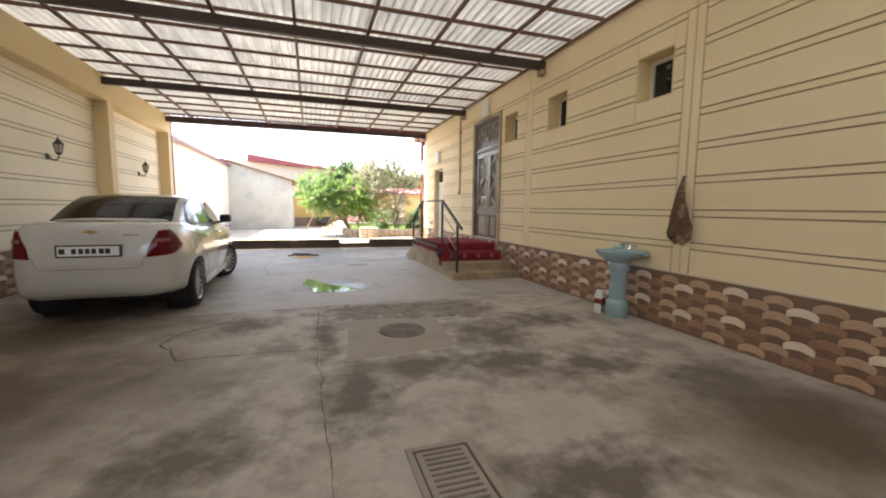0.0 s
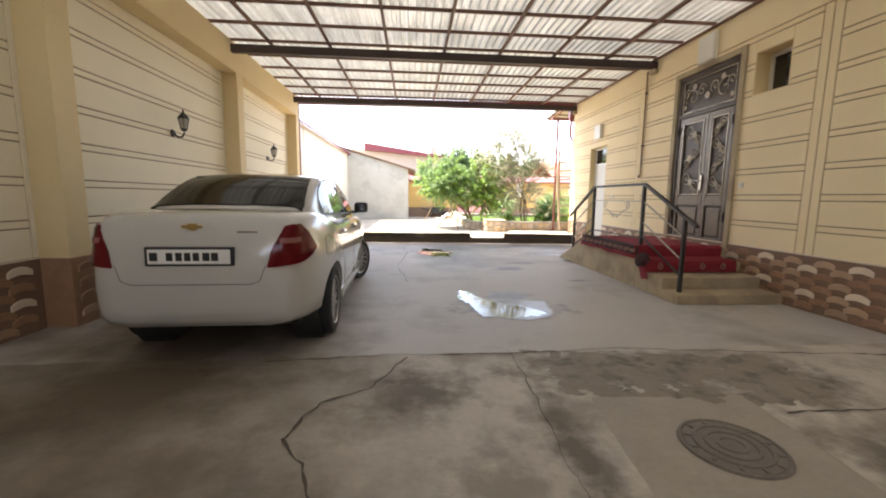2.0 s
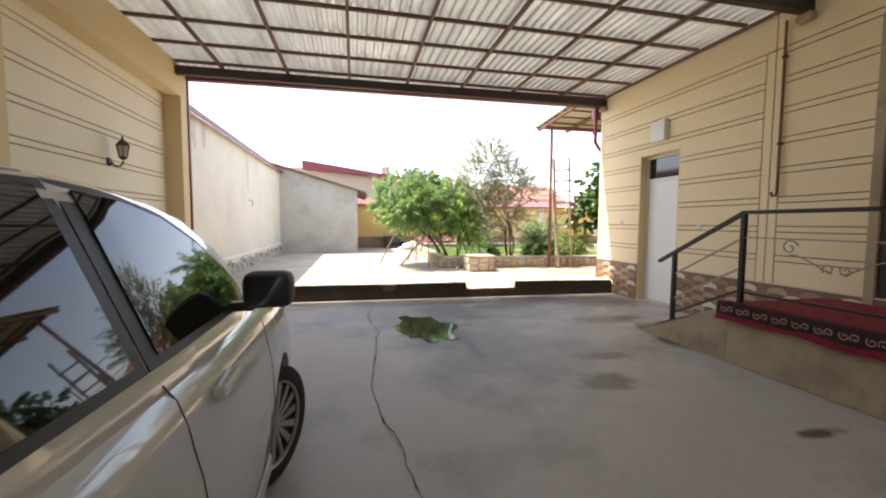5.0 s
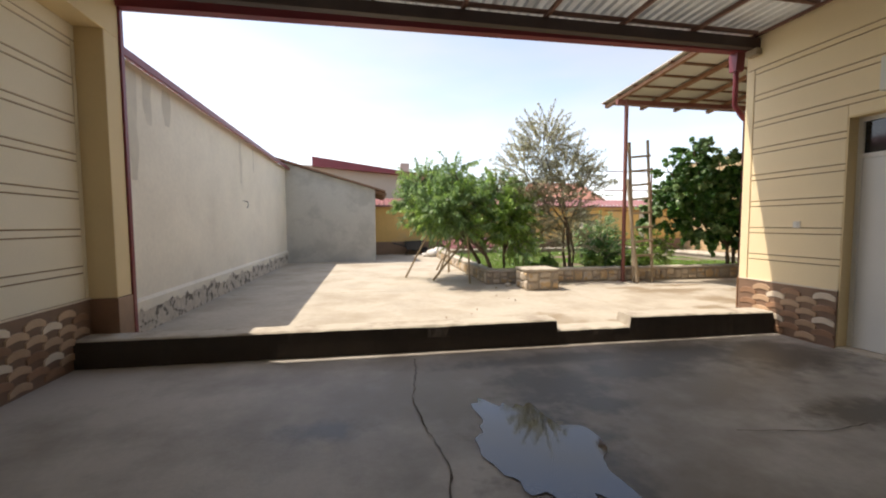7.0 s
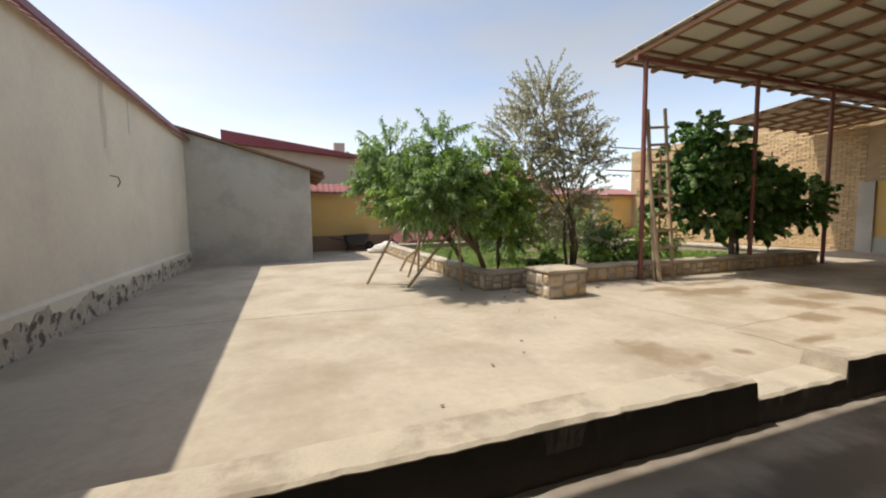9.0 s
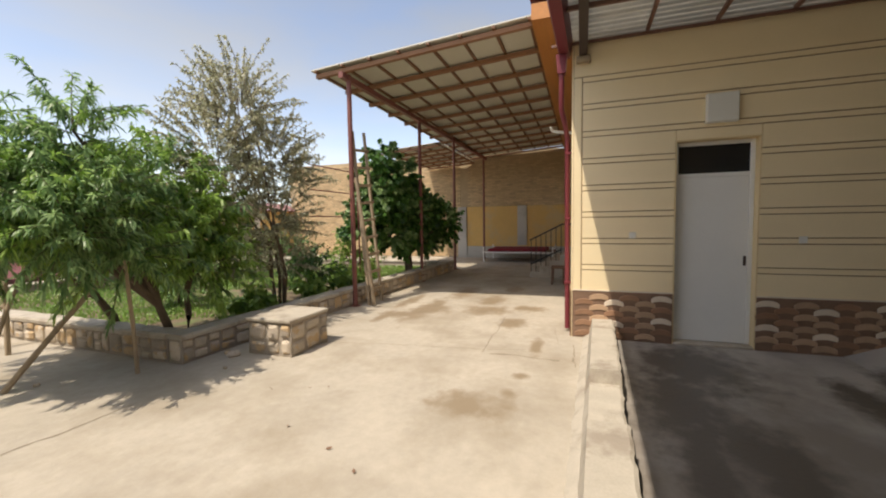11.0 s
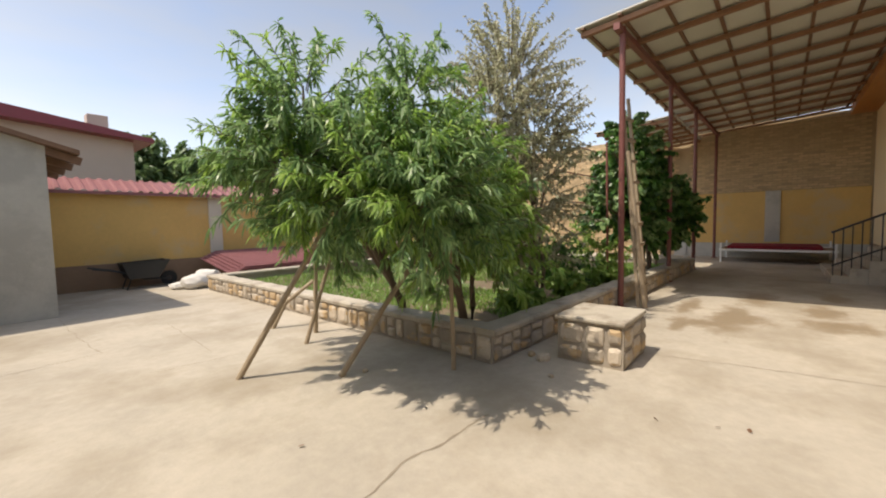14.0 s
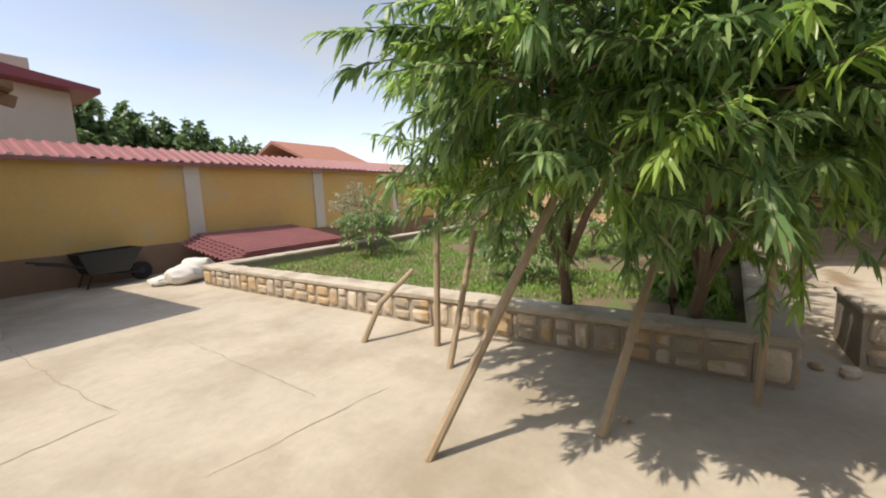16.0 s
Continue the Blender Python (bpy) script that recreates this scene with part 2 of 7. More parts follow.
def let_light_through(m, share, color, color2):
    """Part of the light passes diffusely through the sheet."""
    nt = m.node_tree
    tr = nt.nodes.new("ShaderNodeBsdfTranslucent")
    geo = nt.nodes.new("ShaderNodeNewGeometry")
    mp = nt.nodes.new("ShaderNodeMapping")
    mp.inputs["Scale"].default_value = (7.0, 0.8, 1.0)
    nz = nt.nodes.new("ShaderNodeTexNoise")
    nz.inputs["Scale"].default_value, nz.inputs["Detail"].default_value = 1.0, 6.0
    ramp = nt.nodes.new("ShaderNodeValToRGB")
    ramp.color_ramp.elements[0].position, ramp.color_ramp.elements[1].position = 0.36, 0.64
    ramp.color_ramp.elements[0].color, ramp.color_ramp.elements[1].color = (*color, 1), (*color2, 1)
    nt.links.new(geo.outputs["Position"], mp.inputs[0]), nt.links.new(mp.outputs[0], nz.inputs["Vector"])
    nt.links.new(nz.outputs["Fac"], ramp.inputs[0]), nt.links.new(ramp.outputs[0], tr.inputs[0])
    mx = nt.nodes.new("ShaderNodeMixShader")
    mx.inputs[0].default_value = share
    nt.links.new(nt.nodes["Principled BSDF"].outputs[0], mx.inputs[1])
    nt.links.new(tr.outputs[0], mx.inputs[2])
    nt.links.new(mx.outputs[0], nt.nodes["Material Output"].inputs[0])


let_light_through(M_SHEET, 0.082, (0.46, 0.45, 0.41), (0.86, 0.84, 0.77))
M_CANOPY = material("grey_fibre_sheet", (0.62, 0.60, 0.52), 0.7, vary=0.12, scale=1.5)
M_WOOD = material("varnished_pine", (0.46, 0.19, 0.05), 0.4, vary=0.25, scale=4, fine=30, stretch=(0.3, 4, 4), bump=0.1)
M_TIMBER = material("weathered_timber", (0.36, 0.28, 0.19), 0.85, vary=0.3, scale=6, fine=50, stretch=(1, 1, 0.25), bump=0.4)
M_LATH = material("brown_timber", (0.20, 0.11, 0.065), 0.8, vary=0.25, scale=6)
M_RAFTER = material("stained_rafter_timber", (0.30, 0.155, 0.085), 0.75, vary=0.25, scale=6)
M_REDMETAL = material("maroon_sheet_metal", (0.20, 0.035, 0.045), 0.4, metal=0.1, vary=0.15, scale=2)
M_REDROOF = material("faded_red_sheet", (0.265, 0.105, 0.105), 0.55, vary=0.2, scale=2)
M_ORANGE = material("dull_red_roof_tile", (0.34, 0.15, 0.10), 0.7, vary=0.2, scale=3)
M_HOUSE = material("pale_house_render", (0.50, 0.43, 0.36), 0.85, vary=0.12, scale=1)
M_BRICK = material("clay_brick", (0.52, 0.38, 0.22), 0.9, vary=0.2, scale=6, piece=0.13, bump=0.3)
M_MORTAR = material("mud_mortar", (0.43, 0.325, 0.20), 0.95, vary=0.2, scale=4)
M_STONE = material("rubble_stone", (0.44, 0.375, 0.295), 0.85, vary=0.25, scale=7, piece=0.3, bump=0.7, bump_scale=22, stain=(0.50, 0.36, 0.21), stain_scale=2.5, stain_edge=(0.52, 0.56))
M_POINTING = material("grey_pointing", (0.35, 0.30, 0.24), 0.95, vary=0.2, scale=6, bump=0.4)
M_SOIL = material("garden_soil", (0.16, 0.12, 0.075), 0.95, vary=0.3, scale=3, bump=0.6, stain=(0.10, 0.16, 0.04), stain_scale=1.2)
M_EARTH = material("dry_earth", (0.36, 0.29, 0.20), 0.95, vary=0.2, scale=0.5)
M_WHITE = material("white_enamel", (0.80, 0.80, 0.77), 0.35, vary=0.04, scale=3, bump=0.0)
M_PLASTIC = material("white_plastic", (0.75, 0.73, 0.66), 0.45, vary=0.05, bump=0.0)
M_IRON = material("grey_painted_iron", (0.17, 0.14, 0.115), 0.38, metal=0.45, vary=0.25, scale=6, bump=0.12)
M_IRON_D = material("dark_iron_sheet", (0.075, 0.058, 0.048), 0.45, metal=0.4, vary=0.25, scale=5, bump=0.1)
M_SCROLL = material("silvered_iron", (0.46, 0.40, 0.32), 0.35, metal=0.5, vary=0.3, scale=20, bump=0.1)
M_BLACK = material("black_paint", (0.022, 0.018, 0.018), 0.4, vary=0.2, bump=0.05)
M_BAR = material("grey_bar_paint", (0.40, 0.36, 0.30), 0.45, metal=0.3, vary=0.2)
M_CHROME = material("chrome", (0.75, 0.75, 0.75), 0.12, metal=1.0, vary=0.03, bump=0.0)
M_GLASS_D = material("dark_window_glass", (0.016, 0.018, 0.02), 0.06, vary=0.05, bump=0.0, spec=0.6)
M_TINT = material("tinted_car_glass", (0.010, 0.011, 0.010), 0.03, vary=0.05, bump=0.0, spec=0.42)
M_TINT_REAR = material("black_tinted_glass", (0.012, 0.012, 0.010), 0.08, vary=0.05, bump=0.0, spec=0.12)
M_CAR = material("white_car_paint", (0.50, 0.493, 0.462), 0.25, vary=0.03, scale=2, bump=0.0, coat=1.0)
M_RUBBER = material("tyre_rubber", (0.02, 0.02, 0.02), 0.85, vary=0.2, scale=20)
M_RIM = material("alloy_rim", (0.42, 0.42, 0.42), 0.3, metal=0.9, vary=0.1, scale=15, bump=0.0)
M_LAMP_RED = material("red_lamp_lens", (0.115, 0.002, 0.006), 0.1, vary=0.35, scale=14, bump=0.0, spec=0.25)
M_LAMP_CLEAR = material("clear_lamp_lens", (0.27, 0.09, 0.085), 0.15, vary=0.1, bump=0.0, spec=0.4)
M_TRIM = material("black_plastic_trim", (0.02, 0.02, 0.02), 0.5, vary=0.1, bump=0.0)
M_GOLD = material("gold_badge", (0.50, 0.35, 0.13), 0.3, metal=0.9, vary=0.1, bump=0.0)
M_CARPET = material("red_carpet", (0.22, 0.014, 0.025), 0.95, vary=0.3, scale=12, bump=0.6, bump_scale=200)
M_CARPET_D = material("dark_carpet_border", (0.045, 0.018, 0.02), 0.95, vary=0.3, scale=15, bump=0.6, bump_scale=200)
M_CARPET_P = material("cream_carpet_motif", (0.42, 0.26, 0.22), 0.95, vary=0.25, scale=15, bump=0.6, bump_scale=200)
M_STEP = material("cream_step_render", (0.42, 0.34, 0.22), 0.85, vary=0.18, scale=2.5, bump=0.25, stain=(0.32, 0.25, 0.17), stain_scale=1.8)
M_TILE_C = material("cream_glazed_bar", (0.72, 0.61, 0.48), 0.35, vary=0.15, scale=9, piece=0.06, bump=0.1)
M_TILE_T = material("tan_glazed_bar", (0.46, 0.31, 0.20), 0.35, vary=0.2, scale=9, piece=0.12, bump=0.1)
M_TILE_B = material("brown_glazed_bar", (0.29, 0.165, 0.10), 0.35, vary=0.25, scale=9, piece=0.15, bump=0.1)
M_TILE_G = material("dark_tile_ground", (0.22, 0.135, 0.09), 0.5, vary=0.2, scale=9)
M_CERAMIC = material("pale_blue_ceramic", (0.30, 0.43, 0.46), 0.2, vary=0.08, scale=5, bump=0.0, coat=0.6)
M_TOWEL = material("brown_rag", (0.11, 0.065, 0.035), 0.95, vary=0.4, scale=14, bump=0.6, stain=(0.28, 0.19, 0.10), stain_scale=9)
M_WATER = material("still_water", (0.05, 0.045, 0.038), 0.03, vary=0.1, bump=0.05, bump_scale=9, spec=1.0)
M_SOAP = material("pale_green_plastic", (0.42, 0.62, 0.52), 0.4, vary=0.06)
M_CAST = material("cast_iron", (0.19, 0.165, 0.14), 0.7, metal=0.2, vary=0.3, scale=12, bump=0.3)
M_BARK = material("grey_brown_bark", (0.15, 0.11, 0.075), 0.9, vary=0.35, scale=12, bump=0.7, bump_scale=40, stretch=(1, 1, 0.3))
M_SACK = material("white_sack", (0.68, 0.65, 0.60), 0.8, vary=0.12, scale=6, bump=0.4)
M_LEAF_PEACH = leaf_material("peach_leaf", (0.105, 0.215, 0.075), (0.37, 0.52, 0.21), 0.5)
M_LEAF_BRIGHT = leaf_material("young_leaf", (0.18, 0.325, 0.06), (0.42, 0.59, 0.15), 0.55)
M_LEAF_DRY = leaf_material("olive_grey_leaf", (0.34, 0.35, 0.19), (0.58, 0.55, 0.39), 0.5)
M_LEAF_VINE = leaf_material("vine_leaf", (0.035, 0.11, 0.022), (0.13, 0.28, 0.055), 0.4)
M_LEAF_FAR = leaf_material("far_leaf", (0.085, 0.16, 0.06), (0.20, 0.29, 0.11))
M_GRASS = leaf_material("lawn_grass", (0.14, 0.27, 0.05), (0.28, 0.43, 0.10))


# ---- mesh helpers ----
class Shape:
    """Vertices and faces gathered for one mesh."""

    def __init__(self):
        self.v, self.f = [], []

    def add(self, verts, faces):
        o = len(self.v)
        self.v += [tuple(p) for p in verts]
        self.f += [tuple(o + i for i in fc) for fc in faces]
        return self

    def box(self, x0, x1, y0, y1, z0, z1, bevel=0.0):
        x0, x1, y0, y1, z0, z1 = min(x0, x1), max(x0, x1), min(y0, y1), max(y0, y1), min(z0, z1), max(z0, z1)
        if not bevel:
            v = [(x, y, z) for x in (x0, x1) for y in (y0, y1) for z in (z0, z1)]
            return self.add(v, [(0, 1, 3, 2), (4, 6, 7, 5), (0, 4, 5, 1), (2, 3, 7, 6), (0, 2, 6, 4), (1, 5, 7, 3)])
        b = min(bevel, (x1 - x0) / 2.1, (y1 - y0) / 2.1, (z1 - z0) / 2.1)
        bm = bmesh.new()
        bmesh.ops.create_cube(bm, size=1.0)
        for p in bm.verts:
            p.co = ((x0 + x1) / 2 + p.co.x * (x1 - x0), (y0 + y1) / 2 + p.co.y * (y1 - y0), (z0 + z1) / 2 + p.co.z * (z1 - z0))
        bmesh.ops.bevel(bm, geom=bm.edges[:], offset=b, segments=2, profile=0.5, affect="EDGES")
        self.add([p.co[:] for p in bm.verts], [[q.index for q in f.verts] for f in bm.faces])
        bm.free()
        return self

    def tube(self, pts, r, n=8, cap=True, r1=None):
        """A round bar along points; r to r1 in radius."""
        pts = [Vector(p) for p in pts]
        rings = []
        up = Vector((0, 0, 1))
        for i, p in enumerate(pts):
            d = (pts[min(i + 1, len(pts) - 1)] - pts[max(i - 1, 0)]).normalized()
            a = d.cross(up)
            if a.length < 0.05:
                a = d.cross(Vector((1, 0, 0)))
            a.normalize()
            c = a.cross(d)
            rr = r if r1 is None else r + (r1 - r) * i / (len(pts) - 1)
            rings.append([p + (a * math.cos(2 * math.pi * k / n) + c * math.sin(2 * math.pi * k / n)) * rr for k in range(n)])
        v = [q for ring in rings for q in ring]
        f = [(i * n + k, i * n + (k + 1) % n, (i + 1) * n + (k + 1) % n, (i + 1) * n + k) for i in range(len(pts) - 1) for k in range(n)]
        if cap:
            f += [tuple(range(n - 1, -1, -1)), tuple((len(pts) - 1) * n + k for k in range(n))]
        return self.add(v, f)

    def bar(self, a, b, w, h):
        """A square bar from a to b, w across and h high."""
        a, b = Vector(a), Vector(b)
        d = (b - a).normalized()
        s = d.cross(Vector((0, 0, 1)))
        if s.length < 0.01:
            s = Vector((1, 0, 0))
        s.normalize()
        u = s.cross(d)
        v = [p + s * sx * w / 2 + u * sz * h / 2 for p in (a, b) for sx, sz in ((-1, -1), (1, -1), (1, 1), (-1, 1))]
        return self.add(v, [(0, 3, 2, 1), (4, 5, 6, 7), (0, 1, 5, 4), (1, 2, 6, 5), (2, 3, 7, 6), (3, 0, 4, 7)])

    def lathe(self, profile, c=(0, 0, 0), n=24, axis="z"):
        """Turn (radius, height) pairs round an axis."""
        v, f = [], []
        for r, z in profile:
            for k in range(n):
                a = 2 * math.pi * k / n
                p = (r * math.cos(a), r * math.sin(a), z)
                if axis == "x":
                    p = (p[2], p[0], p[1])
                elif axis == "y":
                    p = (p[1], p[2], p[0])
                v.append((c[0] + p[0], c[1] + p[1], c[2] + p[2]))
        m = len(profile)
        f = [(i * n + k, i * n + (k + 1) % n, (i + 1) * n + (k + 1) % n, (i + 1) * n + k) for i in range(m - 1) for k in range(n)]
        f += [tuple(range(n - 1, -1, -1)), tuple((m - 1) * n + k for k in range(n))]
        return self.add(v, f)

    def prism(self, outline, axis, a, b):
        """An outline (pairs) drawn out along an axis from a to b."""
        n = len(outline)
        at = {"x": lambda p, t: (t, p[0], p[1]), "y": lambda p, t: (p[0], t, p[1]), "z": lambda p, t: (p[0], p[1], t)}[axis]
        v = [at(p, a) for p in outline] + [at(p, b) for p in outline]
        f = [tuple(range(n)), tuple(range(2 * n - 1, n - 1, -1))] + [(k, n + k, n + (k + 1) % n, (k + 1) % n) for k in range(n)]
        return self.add(v, f)

    def mesh(self, name, mat, smooth=False):
        me = bpy.data.meshes.new(name)
        me.from_pydata(self.v, [], self.f)
        bm = bmesh.new()
        bm.from_mesh(me)
        bmesh.ops.recalc_face_normals(bm, faces=bm.faces)
        bm.to_mesh(me)
        bm.free()
        me.materials.append(mat)
        if smooth:
            me.shade_smooth()
            me.set_sharp_from_angle(angle=radians(40))
        return me


def part(name, shape, mat, parent=None, label="", smooth=False, m=None):
    """One mesh object, under a thing or a part, or on its own."""
    me = shape if isinstance(shape, bpy.types.Mesh) else shape.mesh(name, mat, smooth)
    ob = new(name, me)
    if parent is not None:
        ob.parent = parent
    if m is not None:
        ob.matrix_basis = m
    if label:
        tagged(ob, label)
    return ob


def thing(name, label, category, m=None, group="", kind=""):
    ob = new(name)
    ob.empty_display_size = 0.1
    if m is not None:
        ob.matrix_basis = m
    return tagged(ob, label, category, group, kind)


def setting(name, shape, mat, label="", smooth=False):
    ob = part(name, shape, mat, None, "", smooth)
    return tagged(ob, label, "", "", "structure")


rng = np.random.default_rng(7)
rnd = random.Random(5)

# ---- large structure ----
XR, XL = 3.83, -4.13          # inner faces of the covered yard's walls
Y0, YK, YE = -4.0, 13.3, 13.84  # back wall, kerb's inner face, the end of the house wall
ROOF_Z = 3.935


def grid_wall(x_face, x_back, y0, y1, z0, z1, holes):
    """A wall slab along y with rectangular openings (y0, y1, z0, z1) right through it."""
    ys = sorted({y0, y1, *[h[0] for h in holes], *[h[1] for h in holes]})
    zs = sorted({z0, z1, *[h[2] for h in holes], *[h[3] for h in holes]})
    inside = lambda y, z: y0 < y < y1 and z0 < z < z1 and not any(h[0] < y < h[1] and h[2] < z < h[3] for h in holes)
    s = Shape()
    for a, b in zip(ys, ys[1:]):
        for c, d in zip(zs, zs[1:]):
            y, z = (a + b) / 2, (c + d) / 2
            if not inside(y, z):
                continue
            s.add([(x_face, a, c), (x_face, b, c), (x_face, b, d), (x_face, a, d)], [(0, 1, 2, 3)])
            s.add([(x_back, a, c), (x_back, b, c), (x_back, b, d), (x_back, a, d)], [(0, 3, 2, 1)])
            eps = 1e-3
            for (ya, za), (yb, zb), (ny, nz) in (((a, c), (a, d), (a - eps, z)), ((b, c), (b, d), (b + eps, z)), ((a, c), (b, c), (y, c - eps)), ((a, d), (b, d), (y, d + eps))):
                if not inside(ny, nz):
                    s.add([(x_face, ya, za), (x_face, yb, zb), (x_back, yb, zb), (x_back, ya, za)], [(0, 1, 2, 3)])
    return s


# openings of the house wall: three small windows, the entrance, the white door
WIN = [(3.67, 4.20, 2.63, 3.16), (5.62, 6.15, 2.64, 3.19), (7.20, 7.73, 2.66, 3.22)]
ENTRY = (7.96, 9.26, 0.57, 3.29)
WDOOR = (11.76, 12.64, 0.0, 2.54)
wall_right = setting("wall_east", grid_wall(XR + 0.012, XR + 0.34, Y0, YE, -0.1, 3.9, WIN + [ENTRY, WDOOR]), M_GROOVE, "ochre plastered house wall with scored panels")
wall_left = setting("wall_west", Shape().box(XL - 0.012, XL - 0.3, Y0, 14.12, -0.1, 4.1), M_GROOVE, "cream plastered boundary wall with scored panels")
# unseen closing wall, added and kept low so sky light enters over it
setting("wall_south", Shape().box(-4.6, 4.3, Y0 - 0.25, Y0, -0.1, 2.7), M_PLASTER, "plain ochre wall added unseen behind the start of the walk, low for sky light")

PLANK_MESHES = {}


def plank(parent, x, side, y0, y1, z0, z1, mat):
    """One scored field of plaster, standing proud of the joints round it."""
    if y1 - y0 < 0.02 or z1 - z0 < 0.01:
        return
    key = (round(y1 - y0, 3), round(z1 - z0, 3), side, mat.name)
    if key not in PLANK_MESHES:
        w, h, e = (y1 - y0) / 2, (z1 - z0) / 2, 0.004
        v = [(0.012 * side, -w, -h), (0.012 * side, w, -h), (0.012 * side, w, h), (0.012 * side, -w, h),
             (0, -w + e, -h + e), (0, w - e, -h + e), (0, w - e, h - e), (0, -w + e, h - e)]
        PLANK_MESHES[key] = Shape().add(v, [(4, 5, 6, 7), (0, 1, 5, 4), (1, 2, 6, 5), (2, 3, 7, 6), (3, 0, 4, 7)]).mesh("plaster_field", mat)
    part("plaster_field", PLANK_MESHES[key], mat, parent, m=Matrix.Translation((x, (y0 + y1) / 2, (z0 + z1) / 2)))


def scored_panel(parent, x, side, y0, y1, z_base, z_first, period, rows, z_top, holes, mat, margin=0.11):
    """A panel of long fields between joints, with a plain border; it stops at the openings."""
    j = 0.011

    def run(a, b, c, d):
        cuts = sorted([h for h in holes if h[0] < b and h[1] > a and h[2] < d - 0.01 and h[3] > c + 0.01])
        at = a
        for h in cuts:
            # below and above the opening within this row
            if h[0] > at:
                plank(parent, x, side, at, h[0], c, d, mat)
            lo, hi = max(at, h[0]), min(b, h[1])
            if h[2] > c + 0.015:
                plank(parent, x, side, lo, hi, c, min(h[2], d), mat)
            if h[3] < d - 0.015:
                plank(parent, x, side, lo, hi, max(h[3], c), d, mat)
            at = max(at, h[1])
        if at < b:
            plank(parent, x, side, at, b, c, d, mat)

    a, b = y0 + margin, y1 - margin
    zs = [z_base] + [z_first + k * period for k in range(rows)]
    # plain upright borders
    for p, q in ((y0, a - j), (b + j, y1)):
        run(p, q, z_base, zs[-1] + 0.03)
    for k in range(rows):
        lo = z_base if k == 0 else zs[k] + 0.03 + j
        run(a, b, lo, zs[k + 1] - 0.03 - j)
        if k < rows - 1:
            run(a, b, zs[k + 1] - 0.03, zs[k + 1] + 0.03)
    run(a, b, zs[-1] - 0.03, zs[-1] + 0.03)
    run(y0, y1, zs[-1] + 0.03 + j, z_top)


R_HOLES = WIN + [(ENTRY[0] - 0.02, ENTRY[1] + 0.02, 0.0, ENTRY[3] + 0.02), (WDOOR[0], WDOOR[1], 0.0, WDOOR[3])]
for a, b in ((Y0, 0.0), (0.0, 3.42), (3.42, 6.75), (6.75, 10.36), (10.36, YE)):
    scored_panel(wall_right, XR, 1, a + 0.006, b - 0.006, 0.645, 0.955, 0.35, 8, 3.9, R_HOLES, M_PLASTER)
PILASTERS = [(-1.25, -1.0), (2.55, 2.8), (6.32, 6.58), (10.17, 10.43), (13.86, 14.12)]
edges = [Y0] + [e for p in PILASTERS for e in p]
for a, b in zip(edges[::2], edges[1::2]):
    scored_panel(wall_left, XL, -1, a, b, 0.665, 0.965, 0.375, 7, 3.40, [], M_PLASTER_L, 0.06)
for a, b in PILASTERS:
    setting("pilaster", Shape().box(XL - 0.01, XL + 0.26, a, b, 0.65, 3.40, 0.008), M_PILASTER, "dark ochre plastered pilaster on the boundary wall")
    setting("pilaster_base", Shape().box(XL - 0.01, XL + 0.272, a - 0.012, b + 0.012, 0, 0.65, 0.006), M_TILE_B, "brown tiled foot of a pilaster")
setting("wall_lintel", Shape().box(XL - 0.01, XL + 0.26, Y0, 14.12, 3.40, 3.9, 0.008), M_PILASTER, "ochre plastered band over the pilasters")
setting("downpipe_trim", Shape().box(XL + 0.24, XL + 0.28, 14.12, 14.18, 0.1, 3.75, 0.005), M_REDMETAL, "maroon metal edge trim of the end pilaster")

# floors
def rough_edge_slab():
    """The southern slab, whose northern edge is broken."""
    edge = []
    for i in range(91):
        x = -4.3 + 8.5 * i / 90
        edge.append((x, 5.52 + 0.02 * x + 0.05 * noise.noise((x * 1.5, 0, 2)) + 0.03 * noise.noise((x * 6, 0, 5)), 0.004))
    return Shape().add([(-4.3, Y0, 0.004)] + edge + [(4.2, Y0, 0.004)], [tuple(range(93))])


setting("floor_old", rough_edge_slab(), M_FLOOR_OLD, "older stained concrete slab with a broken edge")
floor = setting("floor", Shape().add([(-4.5, Y0, 0), (4.3, Y0, 0), (4.3, YK + 0.32, 0), (-4.5, YK + 0.32, 0)], [(0, 1, 2, 3)]), M_FLOOR, "worn grey concrete floor with cracks, damp stains and painted shade round the car")
setting("ground", Shape().add([(-300, -300, -0.12), (300, -300, -0.12), (300, 300, -0.12), (-300, 300, -0.12)], [(0, 1, 2, 3)]), M_EARTH, "dry earth beyond the walls")
yard = Shape()
yard.add([(-4.4, YK + 0.32, 0.004), (XR + 0.3, YK + 0.32, 0.004), (XR + 0.3, YE, 0.004), (-4.4, YE, 0.004)], [(0, 1, 2, 3)])
yard.add([(-4.4, YE, 0.004), (15.6, YE, 0.004), (15.6, 30, 0.004), (-4.4, 30, 0.004)], [(0, 1, 2, 3)])
setting("yard", yard, M_YARD, "pale sunlit concrete yard with fine cracks")

